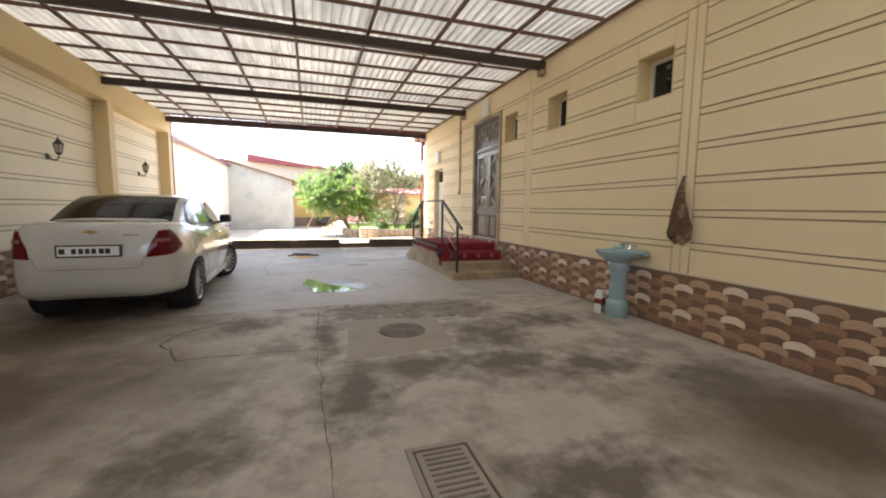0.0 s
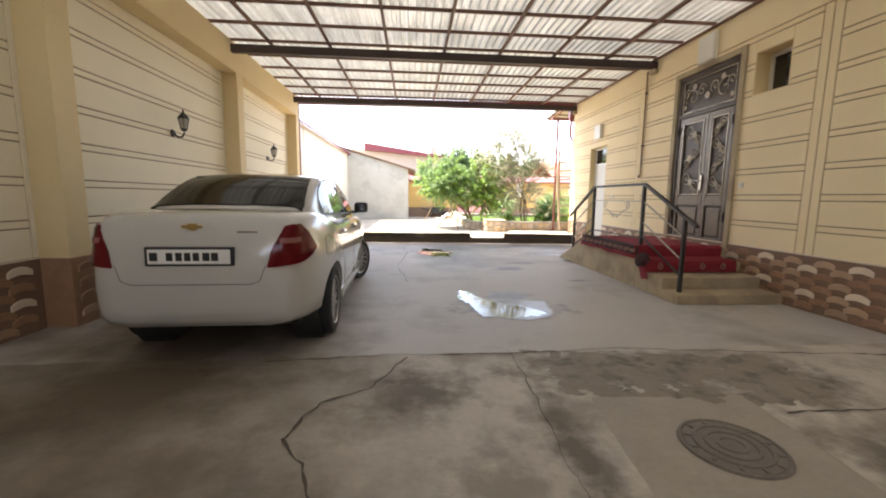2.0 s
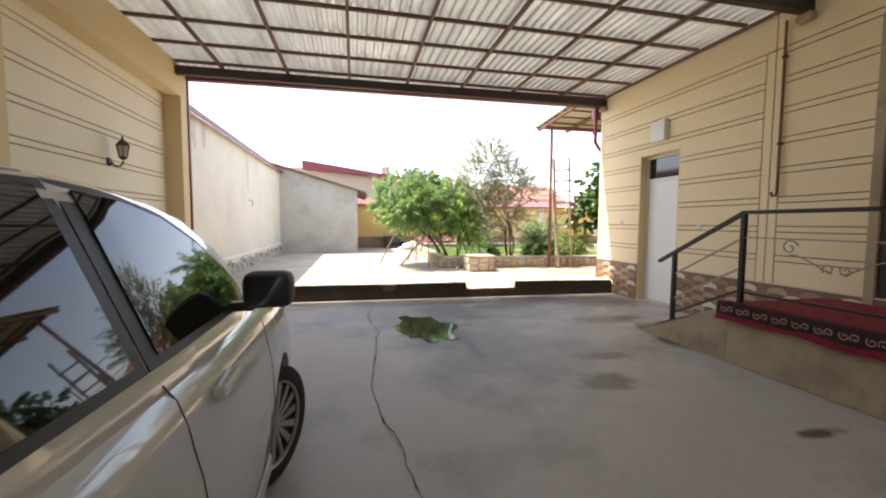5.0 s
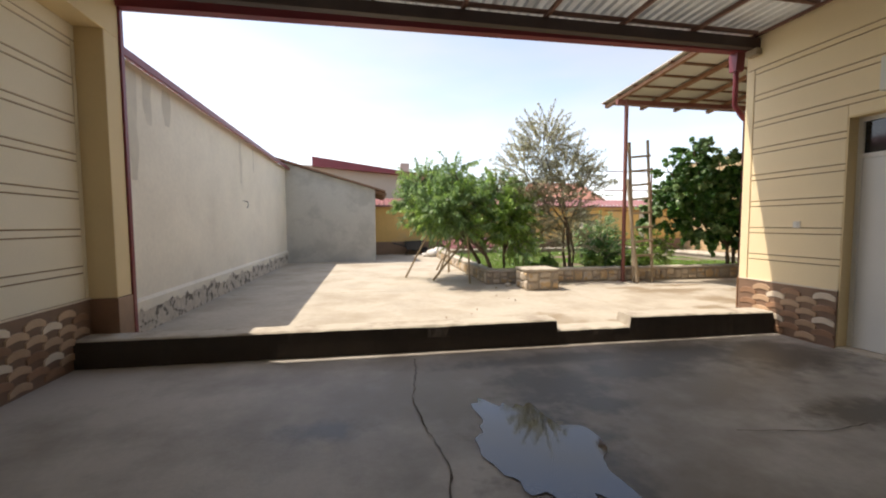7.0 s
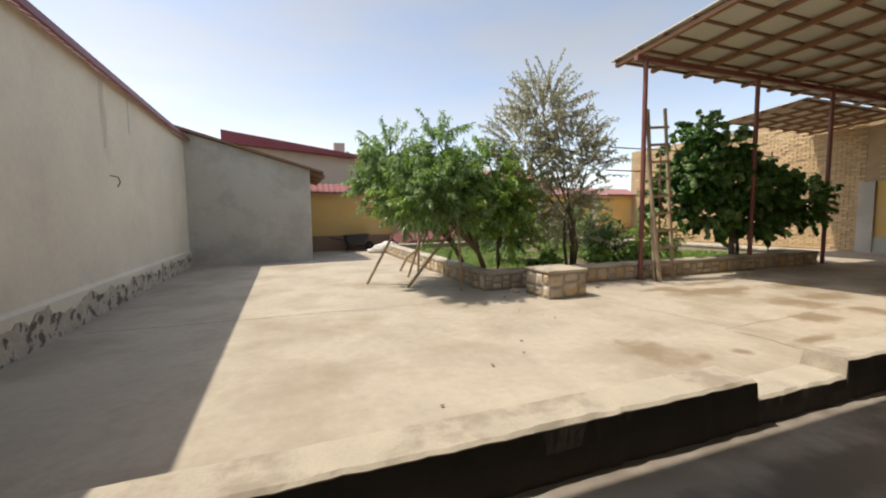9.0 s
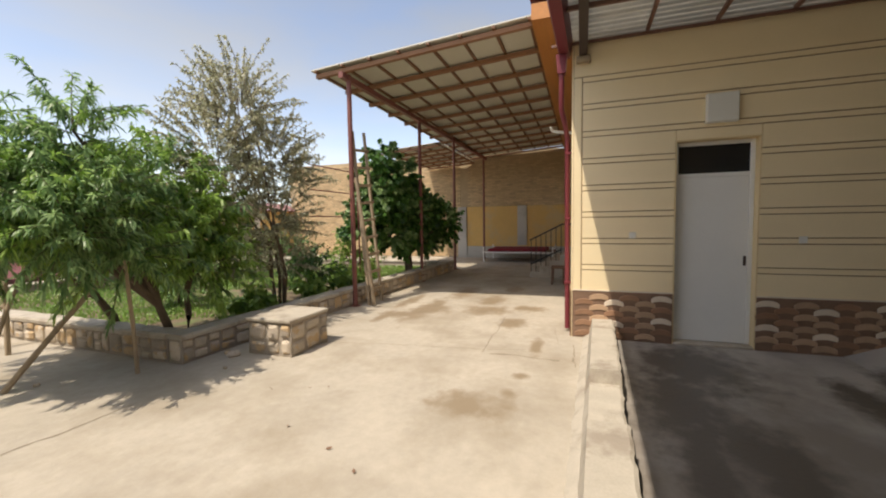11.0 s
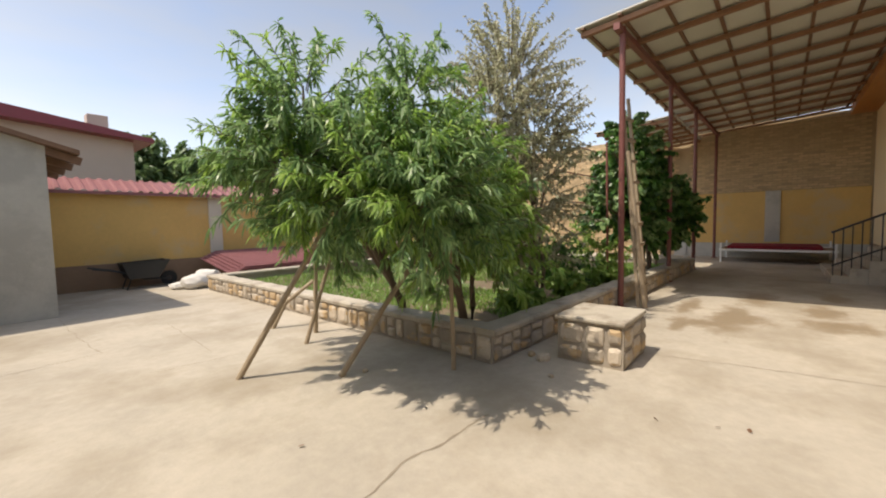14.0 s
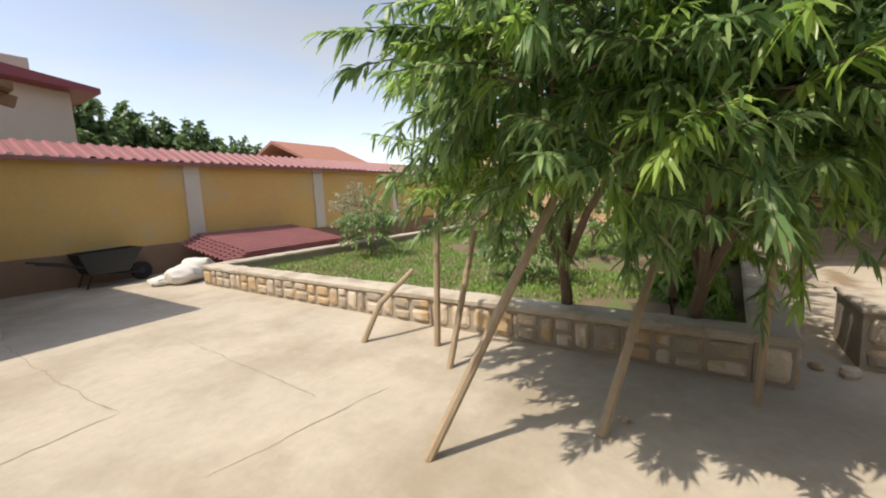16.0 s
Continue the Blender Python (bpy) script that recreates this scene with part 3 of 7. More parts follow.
# kerb between the covered floor and the yard, broken by a notch
kerb = Shape()
KERB = [(-4.12, 0.285), (-2.9, 0.283), (-1.5, 0.286), (-0.55, 0.283), (0.87, 0.29), (0.88, 0.165), (1.80, 0.17), (1.82, 0.29), (2.8, 0.285), (3.83, 0.27)]
ks = []
for (xa, za), (xb, zb) in zip(KERB, KERB[1:]):
    n = max(1, int((xb - xa) / 0.05))
    ks += [(xa + (xb - xa) * i / n, za + (zb - za) * i / n) for i in range(n)]
ks.append(KERB[-1])
ring = []
for x, z in ks:
    e = 0.012 * noise.noise((x * 4, 0, 1)) + 0.014 * noise.noise((x * 11, 3, 1))
    e2 = 0.01 * noise.noise((x * 7, 5, 2))
    chip = 0.02 * max(0.0, 1 - abs(x + 0.55) / 0.3) + 0.008 * max(0.0, noise.noise((x * 3, 9, 4)))
    yk = YK + 0.135 - 0.032 * x
    ring.append([(x, yk + e, -0.02), (x, yk + e * 0.6, z * 0.55), (x, yk + 0.012 + e + chip, z - 0.014 - chip * 0.5), (x, yk + 0.035 + e + chip, z + e2),
                 (x, yk + 0.27, z + e2 * 0.6), (x, yk + 0.31 + 0.5 * e, 0.06), (x, yk + 0.42 + e, -0.02)])
v = [p for r in ring for p in r]
k = len(ring[0])
f = [(i * k + j, i * k + j + 1, (i + 1) * k + j + 1, (i + 1) * k + j) for i in range(len(ring) - 1) for j in range(k - 1)]
f += [tuple(range(k)), tuple((len(ring) - 1) * k + j for j in range(k))]
kerb_ob = setting("kerb", Shape().add(v, f), M_KERB, "rough concrete kerb with a broken notch")
# near-black strip over the inner face, which puts its shade into the colour
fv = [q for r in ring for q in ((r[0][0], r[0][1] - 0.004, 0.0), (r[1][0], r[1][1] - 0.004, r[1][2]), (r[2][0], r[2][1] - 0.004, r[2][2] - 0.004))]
part("damp_face", Shape().add(fv, [(i * 3 + j, i * 3 + j + 1, (i + 1) * 3 + j + 1, (i + 1) * 3 + j) for i in range(len(ring) - 1) for j in range(2)]), M_SHADEDFACE, kerb_ob, "inner face darkened by painted shade")

# roof of the covered yard: corrugated sheet, beams, rafters and purlins
sheet = Shape()
prof = []
x = -4.55
while x < 4.02:
    prof += [(x, 0.0), (x + 0.045, 0.0), (x + 0.065, 0.032), (x + 0.105, 0.032)]
    x += 0.125
pv = []
for y in (Y0 - 0.2, 2.6, 6.4, 10.1, 14.09):
    pv += [(px, y - 0.025 * px * (y > 14), ROOF_Z + pz) for px, pz in prof]
n = len(prof)
sheet.add(pv, [(r * n + i, r * n + i + 1, (r + 1) * n + i + 1, (r + 1) * n + i) for r in range(4) for i in range(n - 1)])
ceiling = setting("ceiling", sheet, M_SHEET, "galvanised corrugated roof sheet")
BEAMS = [-1.05, 2.65, 6.32, 10.02, 13.72]
for y in BEAMS:
    setting("roof_beam", Shape().box(XL - 0.05, XR + 0.03, y - 0.05, y + 0.05, 3.69, 3.825, 0.006), M_STEEL, "dark brown steel box beam under the roof")
for i in range(8):
    x = -3.2 + 1.01 * i
    if x < XR:
        setting("rafter", Shape().box(x - 0.02, x + 0.02, Y0, 14.0, 3.837, 3.882), M_PURLIN, "thin red oxide steel rafter")
for y0, y1 in zip([-4.75] + BEAMS, BEAMS + [14.6]):
    for q in range(5):
        y = y0 + (y1 - y0) * (q + 0.5 - 0.5) / 5 if y0 != 13.72 else y0 + 0.4 * q
        if Y0 < y < 13.9:
            setting("purlin", Shape().box(XL - 0.2, XR - 0.01, y - 0.02, y + 0.02, 3.885, 3.927), M_PURLIN, "thin red oxide steel purlin under the sheet")
setting("wall_edge_angle", Shape().box(XR - 0.05, XR - 0.012, Y0, 14.12, 3.85, 3.88), M_PURLIN, "steel angle along the top of the house wall")
gutter_shape = Shape().prism([(13.99, 3.74), (14.11, 3.74), (14.15, 3.87), (14.12, 3.87), (14.09, 3.77), (14.01, 3.77), (13.98, 3.92), (13.95, 3.92)], "x", -4.2, XR + 0.12)
gutter_shape.v = [(x, y - 0.025 * x, z) for x, y, z in gutter_shape.v]  # the roof edge runs a little askew
gutter = setting("gutter", gutter_shape, M_REDMETAL, "maroon sheet metal gutter along the roof edge")

# the neighbour's wall, shed and back wall
setting("wall_neighbour", Shape().prism([(-4.5, -0.1), (-4.19, -0.1), (-4.19, 0.42), (-4.23, 0.46), (-4.23, 3.5), (-4.5, 3.5)], "y", 14.13, 25.3), M_RENDER, "grey rendered boundary wall with damp stains")
cap = Shape()
pr = []
y = 13.9
while y < 25.2:
    pr += [(y, 0), (y + 0.09, 0), (y + 0.11, 0.03), (y + 0.17, 0.03), (y + 0.19, 0)]
    y += 0.2
nn = len(pr)
cap.add([(-4.08, a, 3.50 + b) for a, b in pr] + [(-4.60, a, 3.76 + b) for a, b in pr], [(i, i + 1, nn + i + 1, nn + i) for i in range(nn - 1)])
cap.box(-4.11, -4.07, 13.9, 25.2, 3.43, 3.52)
setting("wall_cap", cap, M_REDMETAL, "maroon corrugated metal coping on the boundary wall")
shed = thing("shed", "grey cement rendered shed with a sloping roof edge", "shed")
part("wall", Shape().prism([(-4.4, -0.1), (-0.97, -0.1), (-0.97, 2.76), (-4.4, 3.74)], "y", 24.85, 28.0), M_SHED, shed)
part("roof", Shape().prism([(-4.6, 3.82), (-0.58, 2.64), (-0.58, 2.71), (-4.6, 3.90)], "y", 24.68, 28.0), M_LATH, shed, "thin weathered roof slab")
for y in (24.9, 25.8, 26.7, 27.6):
    part("rafter_end", Shape().bar((-1.15, y, 2.74), (-0.54, y, 2.55), 0.09, 0.12), M_LATH, shed)
back = setting("wall_north", Shape().box(-1.2, 15.8, 28.1, 28.35, -0.1, 2.3), M_YELLOW, "yellow painted garden wall")
setting("wall_north_plinth", Shape().box(-1.2, 15.5, 28.04, 28.1, -0.05, 0.6, 0.01), M_BROWN_BASE, "brown plinth of the garden wall")
for x in (2.5, 5.95, 9.4, 12.85):
    setting("wall_pier", Shape().box(x, x + 0.33, 28.05, 28.12, 0.6, 2.3, 0.01), M_WHITEWASH, "whitewashed pier on the yellow wall")
cap = Shape()
pr = []
x = -1.3
while x < 15.6:
    pr += [(x, 0), (x + 0.08, 0), (x + 0.11, 0.035), (x + 0.17, 0.035), (x + 0.2, 0)]
    x += 0.21
nn = len(pr)
cap.add([(a, 27.88, 2.3 + b) for a, b in pr] + [(a, 28.7, 2.64 + b) for a, b in pr], [(i, i + 1, nn + i + 1, nn + i) for i in range(nn - 1)])
cap.box(-1.3, 15.6, 27.88, 27.91, 2.23, 2.3)
setting("wall_north_cap", cap, M_REDROOF, "faded red corrugated coping on the garden wall")
far_house = thing("neighbour_house", "pale rendered house with a maroon sheet metal roof", "house")
part("wall", Shape().prism([(-9, -0.1), (1.31, -0.1), (1.31, 3.86), (-3.5, 4.35), (-9, 4.35)], "y", 29.9, 37), M_HOUSE, far_house)
part("roof", Shape().prism([(-3.85, 4.25), (1.7, 3.82), (1.7, 3.93), (-3.85, 4.71)], "y", 29.45, 37), M_REDMETAL, far_house)
part("chimney", Shape().box(0.52, 1.0, 31, 31.4, 3.6, 4.72, 0.02), M_HOUSE, far_house)

# brick wall at the east end of the yard, with a yellow painted lower part under the canopy
east = setting("wall_far_east", Shape().box(15.52, 15.8, 13.6, 28.2, -0.1, 4.55), M_MORTAR, "clay brick end wall with mud joints")
setting("wall_far_east_paint", Shape().box(15.46, 15.52, 13.9, 18.6, 0.0, 2.24, 0.01), M_YELLOW, "yellow painted lower part of the brick wall")
setting("wall_far_east_plinth", Shape().box(15.42, 15.46, 13.9, 18.7, 0.0, 0.5, 0.01), M_SHED, "grey plinth of the end wall")
setting("wall_far_east_pier", Shape().box(15.40, 15.46, 15.95, 16.35, 0.55, 2.24, 0.01), M_SHED, "grey rendered pier on the end wall")
setting("wall_far_east_pier_b", Shape().box(15.38, 15.52, 18.6, 19.0, 0.0, 2.24, 0.01), M_SHED, "grey rendered end pier of the yellow paint")

# the house behind the veranda
veranda = setting("wall_veranda", Shape().box(XR + 0.34, 15.5, YE - 0.3, YE + 0.02, -0.1, 4.72), M_PLASTER, "ochre rendered house wall on the veranda")
setting("wall_corner", Shape().box(XR + 0.012, XR + 0.34, YE - 0.001, YE + 0.02, -0.1, 4.3), M_PLASTER, "ochre plastered corner of the house")
setting("roof_house", Shape().box(4.05, 15.5, 6, 14.45, 4.73, 4.83), M_REDMETAL, "maroon roof of the house")
setting("soffit", Shape().prism([(13.862, 4.4), (14.42, 4.4), (14.42, 4.62), (13.862, 4.62)], "x", 4.1, 15.5), M_WOOD, "varnished pine boarding under the eaves")

# veranda canopy: posts, rafters, battens and sheets
canopy = thing("canopy", "sloping veranda roof of pale sheets on brown timber battens", "canopy", kind="structure")


def canopy_z(y):
    return 4.385 + (18.45 - y) * 0.07


def canopy_bay(parent, x0, x1, y0, y1, dz=0.0, nx=12, ny=8):
    z0, z1 = canopy_z(y0) + dz, canopy_z(y1) + dz
    part("sheet", Shape().add([(x0, y0, z0), (x1, y0, z0), (x1, y1, z1), (x0, y1, z1), (x0, y0, z0 + .02), (x1, y0, z0 + .02), (x1, y1, z1 + .02), (x0, y1, z1 + .02)],
         [(0, 3, 2, 1), (4, 5, 6, 7), (0, 1, 5, 4), (1, 2, 6, 5), (2, 3, 7, 6), (3, 0, 4, 7)]), M_CANOPY, parent, "pale grey sheet")
    for i in range(nx):
        x = x0 + 0.12 + (x1 - x0 - 0.24) * i / (nx - 1)
        part("rafter", Shape().bar((x, y0, z0 - 0.075), (x, y1 - 0.05, z1 - 0.075), 0.085, 0.07), M_RAFTER, parent)
    for i in range(ny):
        y = y0 + 0.1 + (y1 - y0 - 0.2) * i / (ny - 1)
        z = canopy_z(y) + dz - 0.022
        part("batten", Shape().bar((x0, y, z), (x1, y, z), 0.05, 0.035), M_LATH, parent)


canopy_bay(canopy, 4.52, 15.45, 14.4, 18.45)
part("edge_beam", Shape().bar((4.56, 17.85, canopy_z(17.85) - 0.16), (15.4, 17.69, canopy_z(17.69) - 0.16), 0.09, 0.1), M_POST, canopy)
canopy2 = thing("side_canopy", "lower projecting canopy of pale sheets on battens", "canopy", kind="structure")
canopy_bay(canopy2, 10.8, 15.42, 18.2, 20.4, -0.19, 7, 5)
for x, y in ((4.80, 17.83), (8.10, 17.79), (10.85, 17.72), (14.9, 17.69)):
    t = thing("canopy_post", "round oxide red steel canopy post", "post", group="canopy posts", kind="structure")
    part("shaft", Shape().tube([(x, y, 0), (x, y, canopy_z(y) - 0.1)], 0.045, 12), M_POST, t, smooth=True)
    part("base_plate", Shape().box(x - 0.08, x + 0.08, y - 0.08, y + 0.08, 0.0, 0.015), M_POST, t)


# raised garden bed: soil and rubble stone edging
BED_CORNERS = [(1.42, 18.04), (10.5, 17.66), (10.6, 25.7), (1.60, 25.8)]
(sx0, sy0), (sx1, sy1), (sx2, sy2), (sx3, sy3) = BED_CORNERS
setting("garden_soil", Shape().prism([(sx0 + 0.1, sy0 + 0.1), (sx1 - 0.1, sy1 + 0.1), (sx2 - 0.1, sy2 - 0.1), (sx3 + 0.1, sy3 - 0.1)], "z", -0.1, 0.15), M_SOIL, "dark soil of the garden bed")
STONE_MESHES = []
for k in range(10):
    # a rounded rubble stone face, one unit long and high
    r = random.Random(40 + k)
    out = [(math.copysign(abs(math.cos(a)) ** 0.38, math.cos(a)) * 0.5 * r.uniform(0.86, 1.0), math.copysign(abs(math.sin(a)) ** 0.38, math.sin(a)) * 0.5 * r.uniform(0.84, 1.0)) for a in [2 * math.pi * q / 9 + 0.2 * r.random() for q in range(9)]]
    s = Shape()
    n = 9
    s.add([(a, 0.0, b) for a, b in out] + [(a * 0.92, -0.018, b * 0.92) for a, b in out] + [(a * 0.6, -0.03 - 0.006 * r.random(), b * 0.6) for a, b in out] + [(0, -0.034, 0)],
          [(q, (q + 1) % n, n + (q + 1) % n, n + q) for q in range(n)] + [(n + q, n + (q + 1) % n, 2 * n + (q + 1) % n, 2 * n + q) for q in range(n)] + [(2 * n + q, 2 * n + (q + 1) % n, 3 * n) for q in range(n)])
    STONE_MESHES.append(s.mesh("stone", M_STONE))


def stone_face(parent, length, height, m, r, lo=0.02):
    """Rubble stones set in pointing on one face; m carries x along the face, z up, -y out of it."""
    x = 0.01
    while x < length - 0.05:
        w = min(r.uniform(0.12, 0.29), length - x)
        if length - x - w < 0.09:
            w = length - x
        q = r.uniform(0.36, 0.64)
        cuts = [lo, height] if height < 0.3 and r.random() < 0.45 else [lo, lo + (height - lo) * q, height]
        for z, top in zip(cuts, cuts[1:]):
            part("stone", r.choice(STONE_MESHES), M_STONE, parent, m=m @ Matrix.Translation((x + w / 2, 0.004, (z + top) / 2)) @ Matrix.Rotation(r.uniform(-.06, .06), 4, "Y") @ Matrix.Diagonal((w - 0.016, 1, top - z - 0.016, 1)))
        x += w


def bed_edge(name, a, b, thick, stones, seed):
    a, b = Vector((*a, 0)), Vector((*b, 0))
    length = (b - a).length
    m = Matrix.Translation(a) @ Matrix.Rotation(math.atan2((b - a).y, (b - a).x), 4, "Z")
    ob = setting(name, Shape().box(0, length, 0, thick, -0.05, 0.29, 0.01), M_POINTING, "low rubble stone edging of the garden bed")
    ob.matrix_basis = m
    n = max(2, int(length / 0.1))
    cs = Shape()
    rows = []
    for i in range(n + 1):
        x = length * i / n
        e, g = 0.012 * noise.noise((x * 3, seed, 0)), 0.014 * noise.noise((x * 4, seed, 5))
        rows.append([(x, -0.03 + e, 0.285), (x, -0.032 + e, 0.325 + g), (x, -0.012 + e, 0.345 + g), (x, thick + 0.01 + e, 0.345 - g), (x, thick + 0.03, 0.325), (x, thick + 0.03, 0.285)])
    vv = [p for r in rows for p in r]
    cs.add(vv, [(i * 6 + q, i * 6 + (q + 1) % 6, (i + 1) * 6 + (q + 1) % 6, (i + 1) * 6 + q) for i in range(n) for q in range(6)] + [tuple(range(6)), tuple(n * 6 + q for q in range(6))])
    part("coping", cs, M_KERB, ob, "worn cement coping")
    if stones:
        stone_face(ob, length, 0.285, Matrix.Identity(4), random.Random(seed))
    return ob


bed_edge("bed_edge_south", BED_CORNERS[0], BED_CORNERS[1], 0.22, True, 1)
bed_edge("bed_edge_west", BED_CORNERS[3], (BED_CORNERS[0][0] + 0.004, BED_CORNERS[0][1] + 0.222), 0.22, True, 2)
bed_edge("bed_edge_east", (BED_CORNERS[1][0] - 0.02, BED_CORNERS[1][1] + 0.26), BED_CORNERS[2], 0.22, False, 3)
bed_edge("bed_edge_north", (BED_CORNERS[2][0] - 0.26, BED_CORNERS[2][1]), (BED_CORNERS[3][0] + 0.26, BED_CORNERS[3][1]), 0.22, False, 4)

stone_face(bpy.data.objects["bed_edge_south"], 0.22, 0.285, Matrix.Translation((0.004, 0.22, 0)) @ Matrix.Rotation(-math.pi / 2, 4, "Z"), random.Random(9))
pier = thing("stone_pier", "low square rubble stone pier with a cement top", "pier")
PX0, PX1, PY0, PY1 = 1.98, 2.70, 16.98, 17.62
part("core", Shape().prism([(PX0, -0.02), (PX1, -0.02), (PX1 - 0.02, 0.41), (PX0 + 0.02, 0.41)], "y", PY0, PY1), M_POINTING, pier)
part("top", Shape().box(PX0 - 0.02, PX1 + 0.02, PY0 - 0.02, PY1 + 0.02, 0.41, 0.455, 0.015), M_KERB, pier, "worn cement top")
r = random.Random(77)
stone_face(pier, PX1 - PX0, 0.40, Matrix.Translation((PX0, PY0, 0)), r)
stone_face(pier, PY1 - PY0, 0.40, Matrix.Translation((PX0 + 0.008, PY1, 0)) @ Matrix.Rotation(-math.pi / 2, 4, "Z"), r)
stone_face(pier, PY1 - PY0, 0.40, Matrix.Translation((PX1 - 0.008, PY0, 0)) @ Matrix.Rotation(math.pi / 2, 4, "Z"), r)

# ---- fittings of the covered yard ----
# linings, frames and panes of the small windows
for i, (a, b, c, d) in enumerate(WIN):
    w = thing("window_%d" % (i + 1), "small deep-set window with a dark pane", "", kind="structure")
    for q in ((a, b, c, c + 0.012), (a, b, d - 0.012, d), (a, a + 0.012, c + 0.012, d - 0.012), (b - 0.012, b, c + 0.012, d - 0.012)):
        part("reveal", Shape().box(XR + 0.002, XR + 0.30, q[0], q[1], q[2], q[3]), M_PILASTER, w)
    fr = Shape()
    for q in ((a + 0.012, b - 0.012, c + 0.012, c + 0.062), (a + 0.012, b - 0.012, d - 0.062, d - 0.012), (a + 0.012, a + 0.062, c + 0.062, d - 0.062), (b - 0.062, b - 0.012, c + 0.062, d - 0.062)):
        fr.box(XR + 0.20, XR + 0.26, *q)
    part("window_frame", fr, M_PLASTIC, w)
    part("pane", Shape().box(XR + 0.225, XR + 0.235, a + 0.06, b - 0.06, c + 0.06, d - 0.06), M_GLASS_D, w)

# white metal door with a dark fanlight
a, b, c, d = WDOOR
wd = thing("door_1", "white metal door with a dark fanlight above", "", kind="structure")
for q in ((a, a + 0.014, 0.0, d), (b - 0.014, b, 0.0, d), (a + 0.014, b - 0.014, d - 0.014, d)):
    part("reveal", Shape().box(XR + 0.002, XR + 0.32, *q), M_PILASTER, wd)
fr = Shape()
for q in ((a + 0.014, a + 0.06, 0.0, d - 0.014), (b - 0.06, b - 0.014, 0.0, d - 0.014), (a + 0.06, b - 0.06, d - 0.06, d - 0.014), (a + 0.06, b - 0.06, 2.09, 2.14)):
    fr.box(XR + 0.13, XR + 0.20, *q, 0.004)
part("door_frame", fr, M_WHITE, wd)
part("leaf", Shape().box(XR + 0.145, XR + 0.185, a + 0.062, b - 0.062, 0.03, 2.088, 0.004), M_WHITE, wd)
part("fanlight", Shape().box(XR + 0.16, XR + 0.17, a + 0.06, b - 0.06, 2.14, d - 0.06), M_GLASS_D, wd)
part("lock", Shape().box(XR + 0.128, XR + 0.145, a + 0.075, a + 0.105, 1.0, 1.12, 0.005), M_STEEL, wd, "small dark lock plate")
part("threshold", Shape().box(XR - 0.02, XR + 0.14, a + 0.015, b - 0.015, 0.0, 0.028, 0.006), M_KERB, wd)


def spiral(cy, cz, r0, r1, turns, start, n=26):
    return [(cy + (r0 + (r1 - r0) * k / n) * math.cos(start + turns * 2 * math.pi * k / n), cz + (r0 + (r1 - r0) * k / n) * math.sin(start + turns * 2 * math.pi * k / n)) for k in range(n + 1)]


# wrought iron entrance door
a, b, c, d = ENTRY
door = thing("door_2", "dark double iron entrance door with scrollwork panels", "", kind="structure")
tr = Shape()
for q in ((a - 0.09, a - 0.005, 0.57, d + 0.09), (b + 0.005, b + 0.09, 0.57, d + 0.09), (a - 0.005, b + 0.005, d + 0.005, d + 0.09)):
    tr.box(XR - 0.03, XR + 0.02, *q, 0.006)
part("surround", tr, M_STEP, door, "pale plaster surround")
fr = Shape()
for q in ((a, a + 0.07, c, d), (b - 0.07, b, c, d), (a + 0.07, b - 0.07, d - 0.07, d), (a + 0.07, b - 0.07, 2.62, 2.69)):
    fr.box(XR + 0.0, XR + 0.09, *q, 0.006)
part("door_frame", fr, M_IRON_D, door)


def flower(s, x, cy, cz, r):
    for k in range(6):
        t = k * math.pi / 3
        s.lathe([(0.001, -0.008), (r * 0.34, -0.004), (r * 0.3, 0.004), (0.001, 0.008)], (x, cy + 0.6 * r * math.cos(t), cz + 0.6 * r * math.sin(t)), 6, "x")
    s.lathe([(0.001, -0.016), (r * 0.28, -0.008), (r * 0.25, 0.006), (0.001, 0.01)], (x, cy, cz), 8, "x")


def scrolls(s, y0, y1, z0, z1, n):
    """S-scrolls that climb a panel, with flowers between."""
    w, h = y1 - y0, (z1 - z0) / n
    x = XR + 0.022
    for k in range(n):
        zc = z0 + h * (k + 0.5)
        sd = 1 if k % 2 else -1
        cy = (y0 + y1) / 2
        pts = spiral(cy - sd * w * 0.16, zc + h * 0.18, min(w, h) * 0.05, min(w, h) * 0.30, sd * 1.4, 0.4)
        s.tube([(x, p, q) for p, q in pts], 0.008, 6)
        e = pts[-1]
        arc = [(e[0] + (cy + sd * w * 0.34 - e[0]) * t + sd * 0.10 * w * math.sin(math.pi * t), e[1] + (zc - h * 0.5 - e[1]) * t) for t in [q / 10 for q in range(11)]]
        s.tube([(x, p, q) for p, q in arc], 0.009, 6)
        s.tube([(x, p, q) for p, q in spiral(cy + sd * w * 0.2, zc - h * 0.22, min(w, h) * 0.04, min(w, h) * 0.22, -sd * 1.3, 2.0)], 0.008, 6)
        flower(s, x - 0.006, cy + sd * w * 0.08, zc + h * 0.02, min(w, h) * 0.16)
        for t in (0.25, 0.7):
            p, q = arc[int(10 * t)]
            s.lathe([(0.001, -0.01), (0.02, 0), (0.012, 0.006), (0.001, 0.012)], (x - 0.004, p + 0.03 * sd, q), 6, "x")


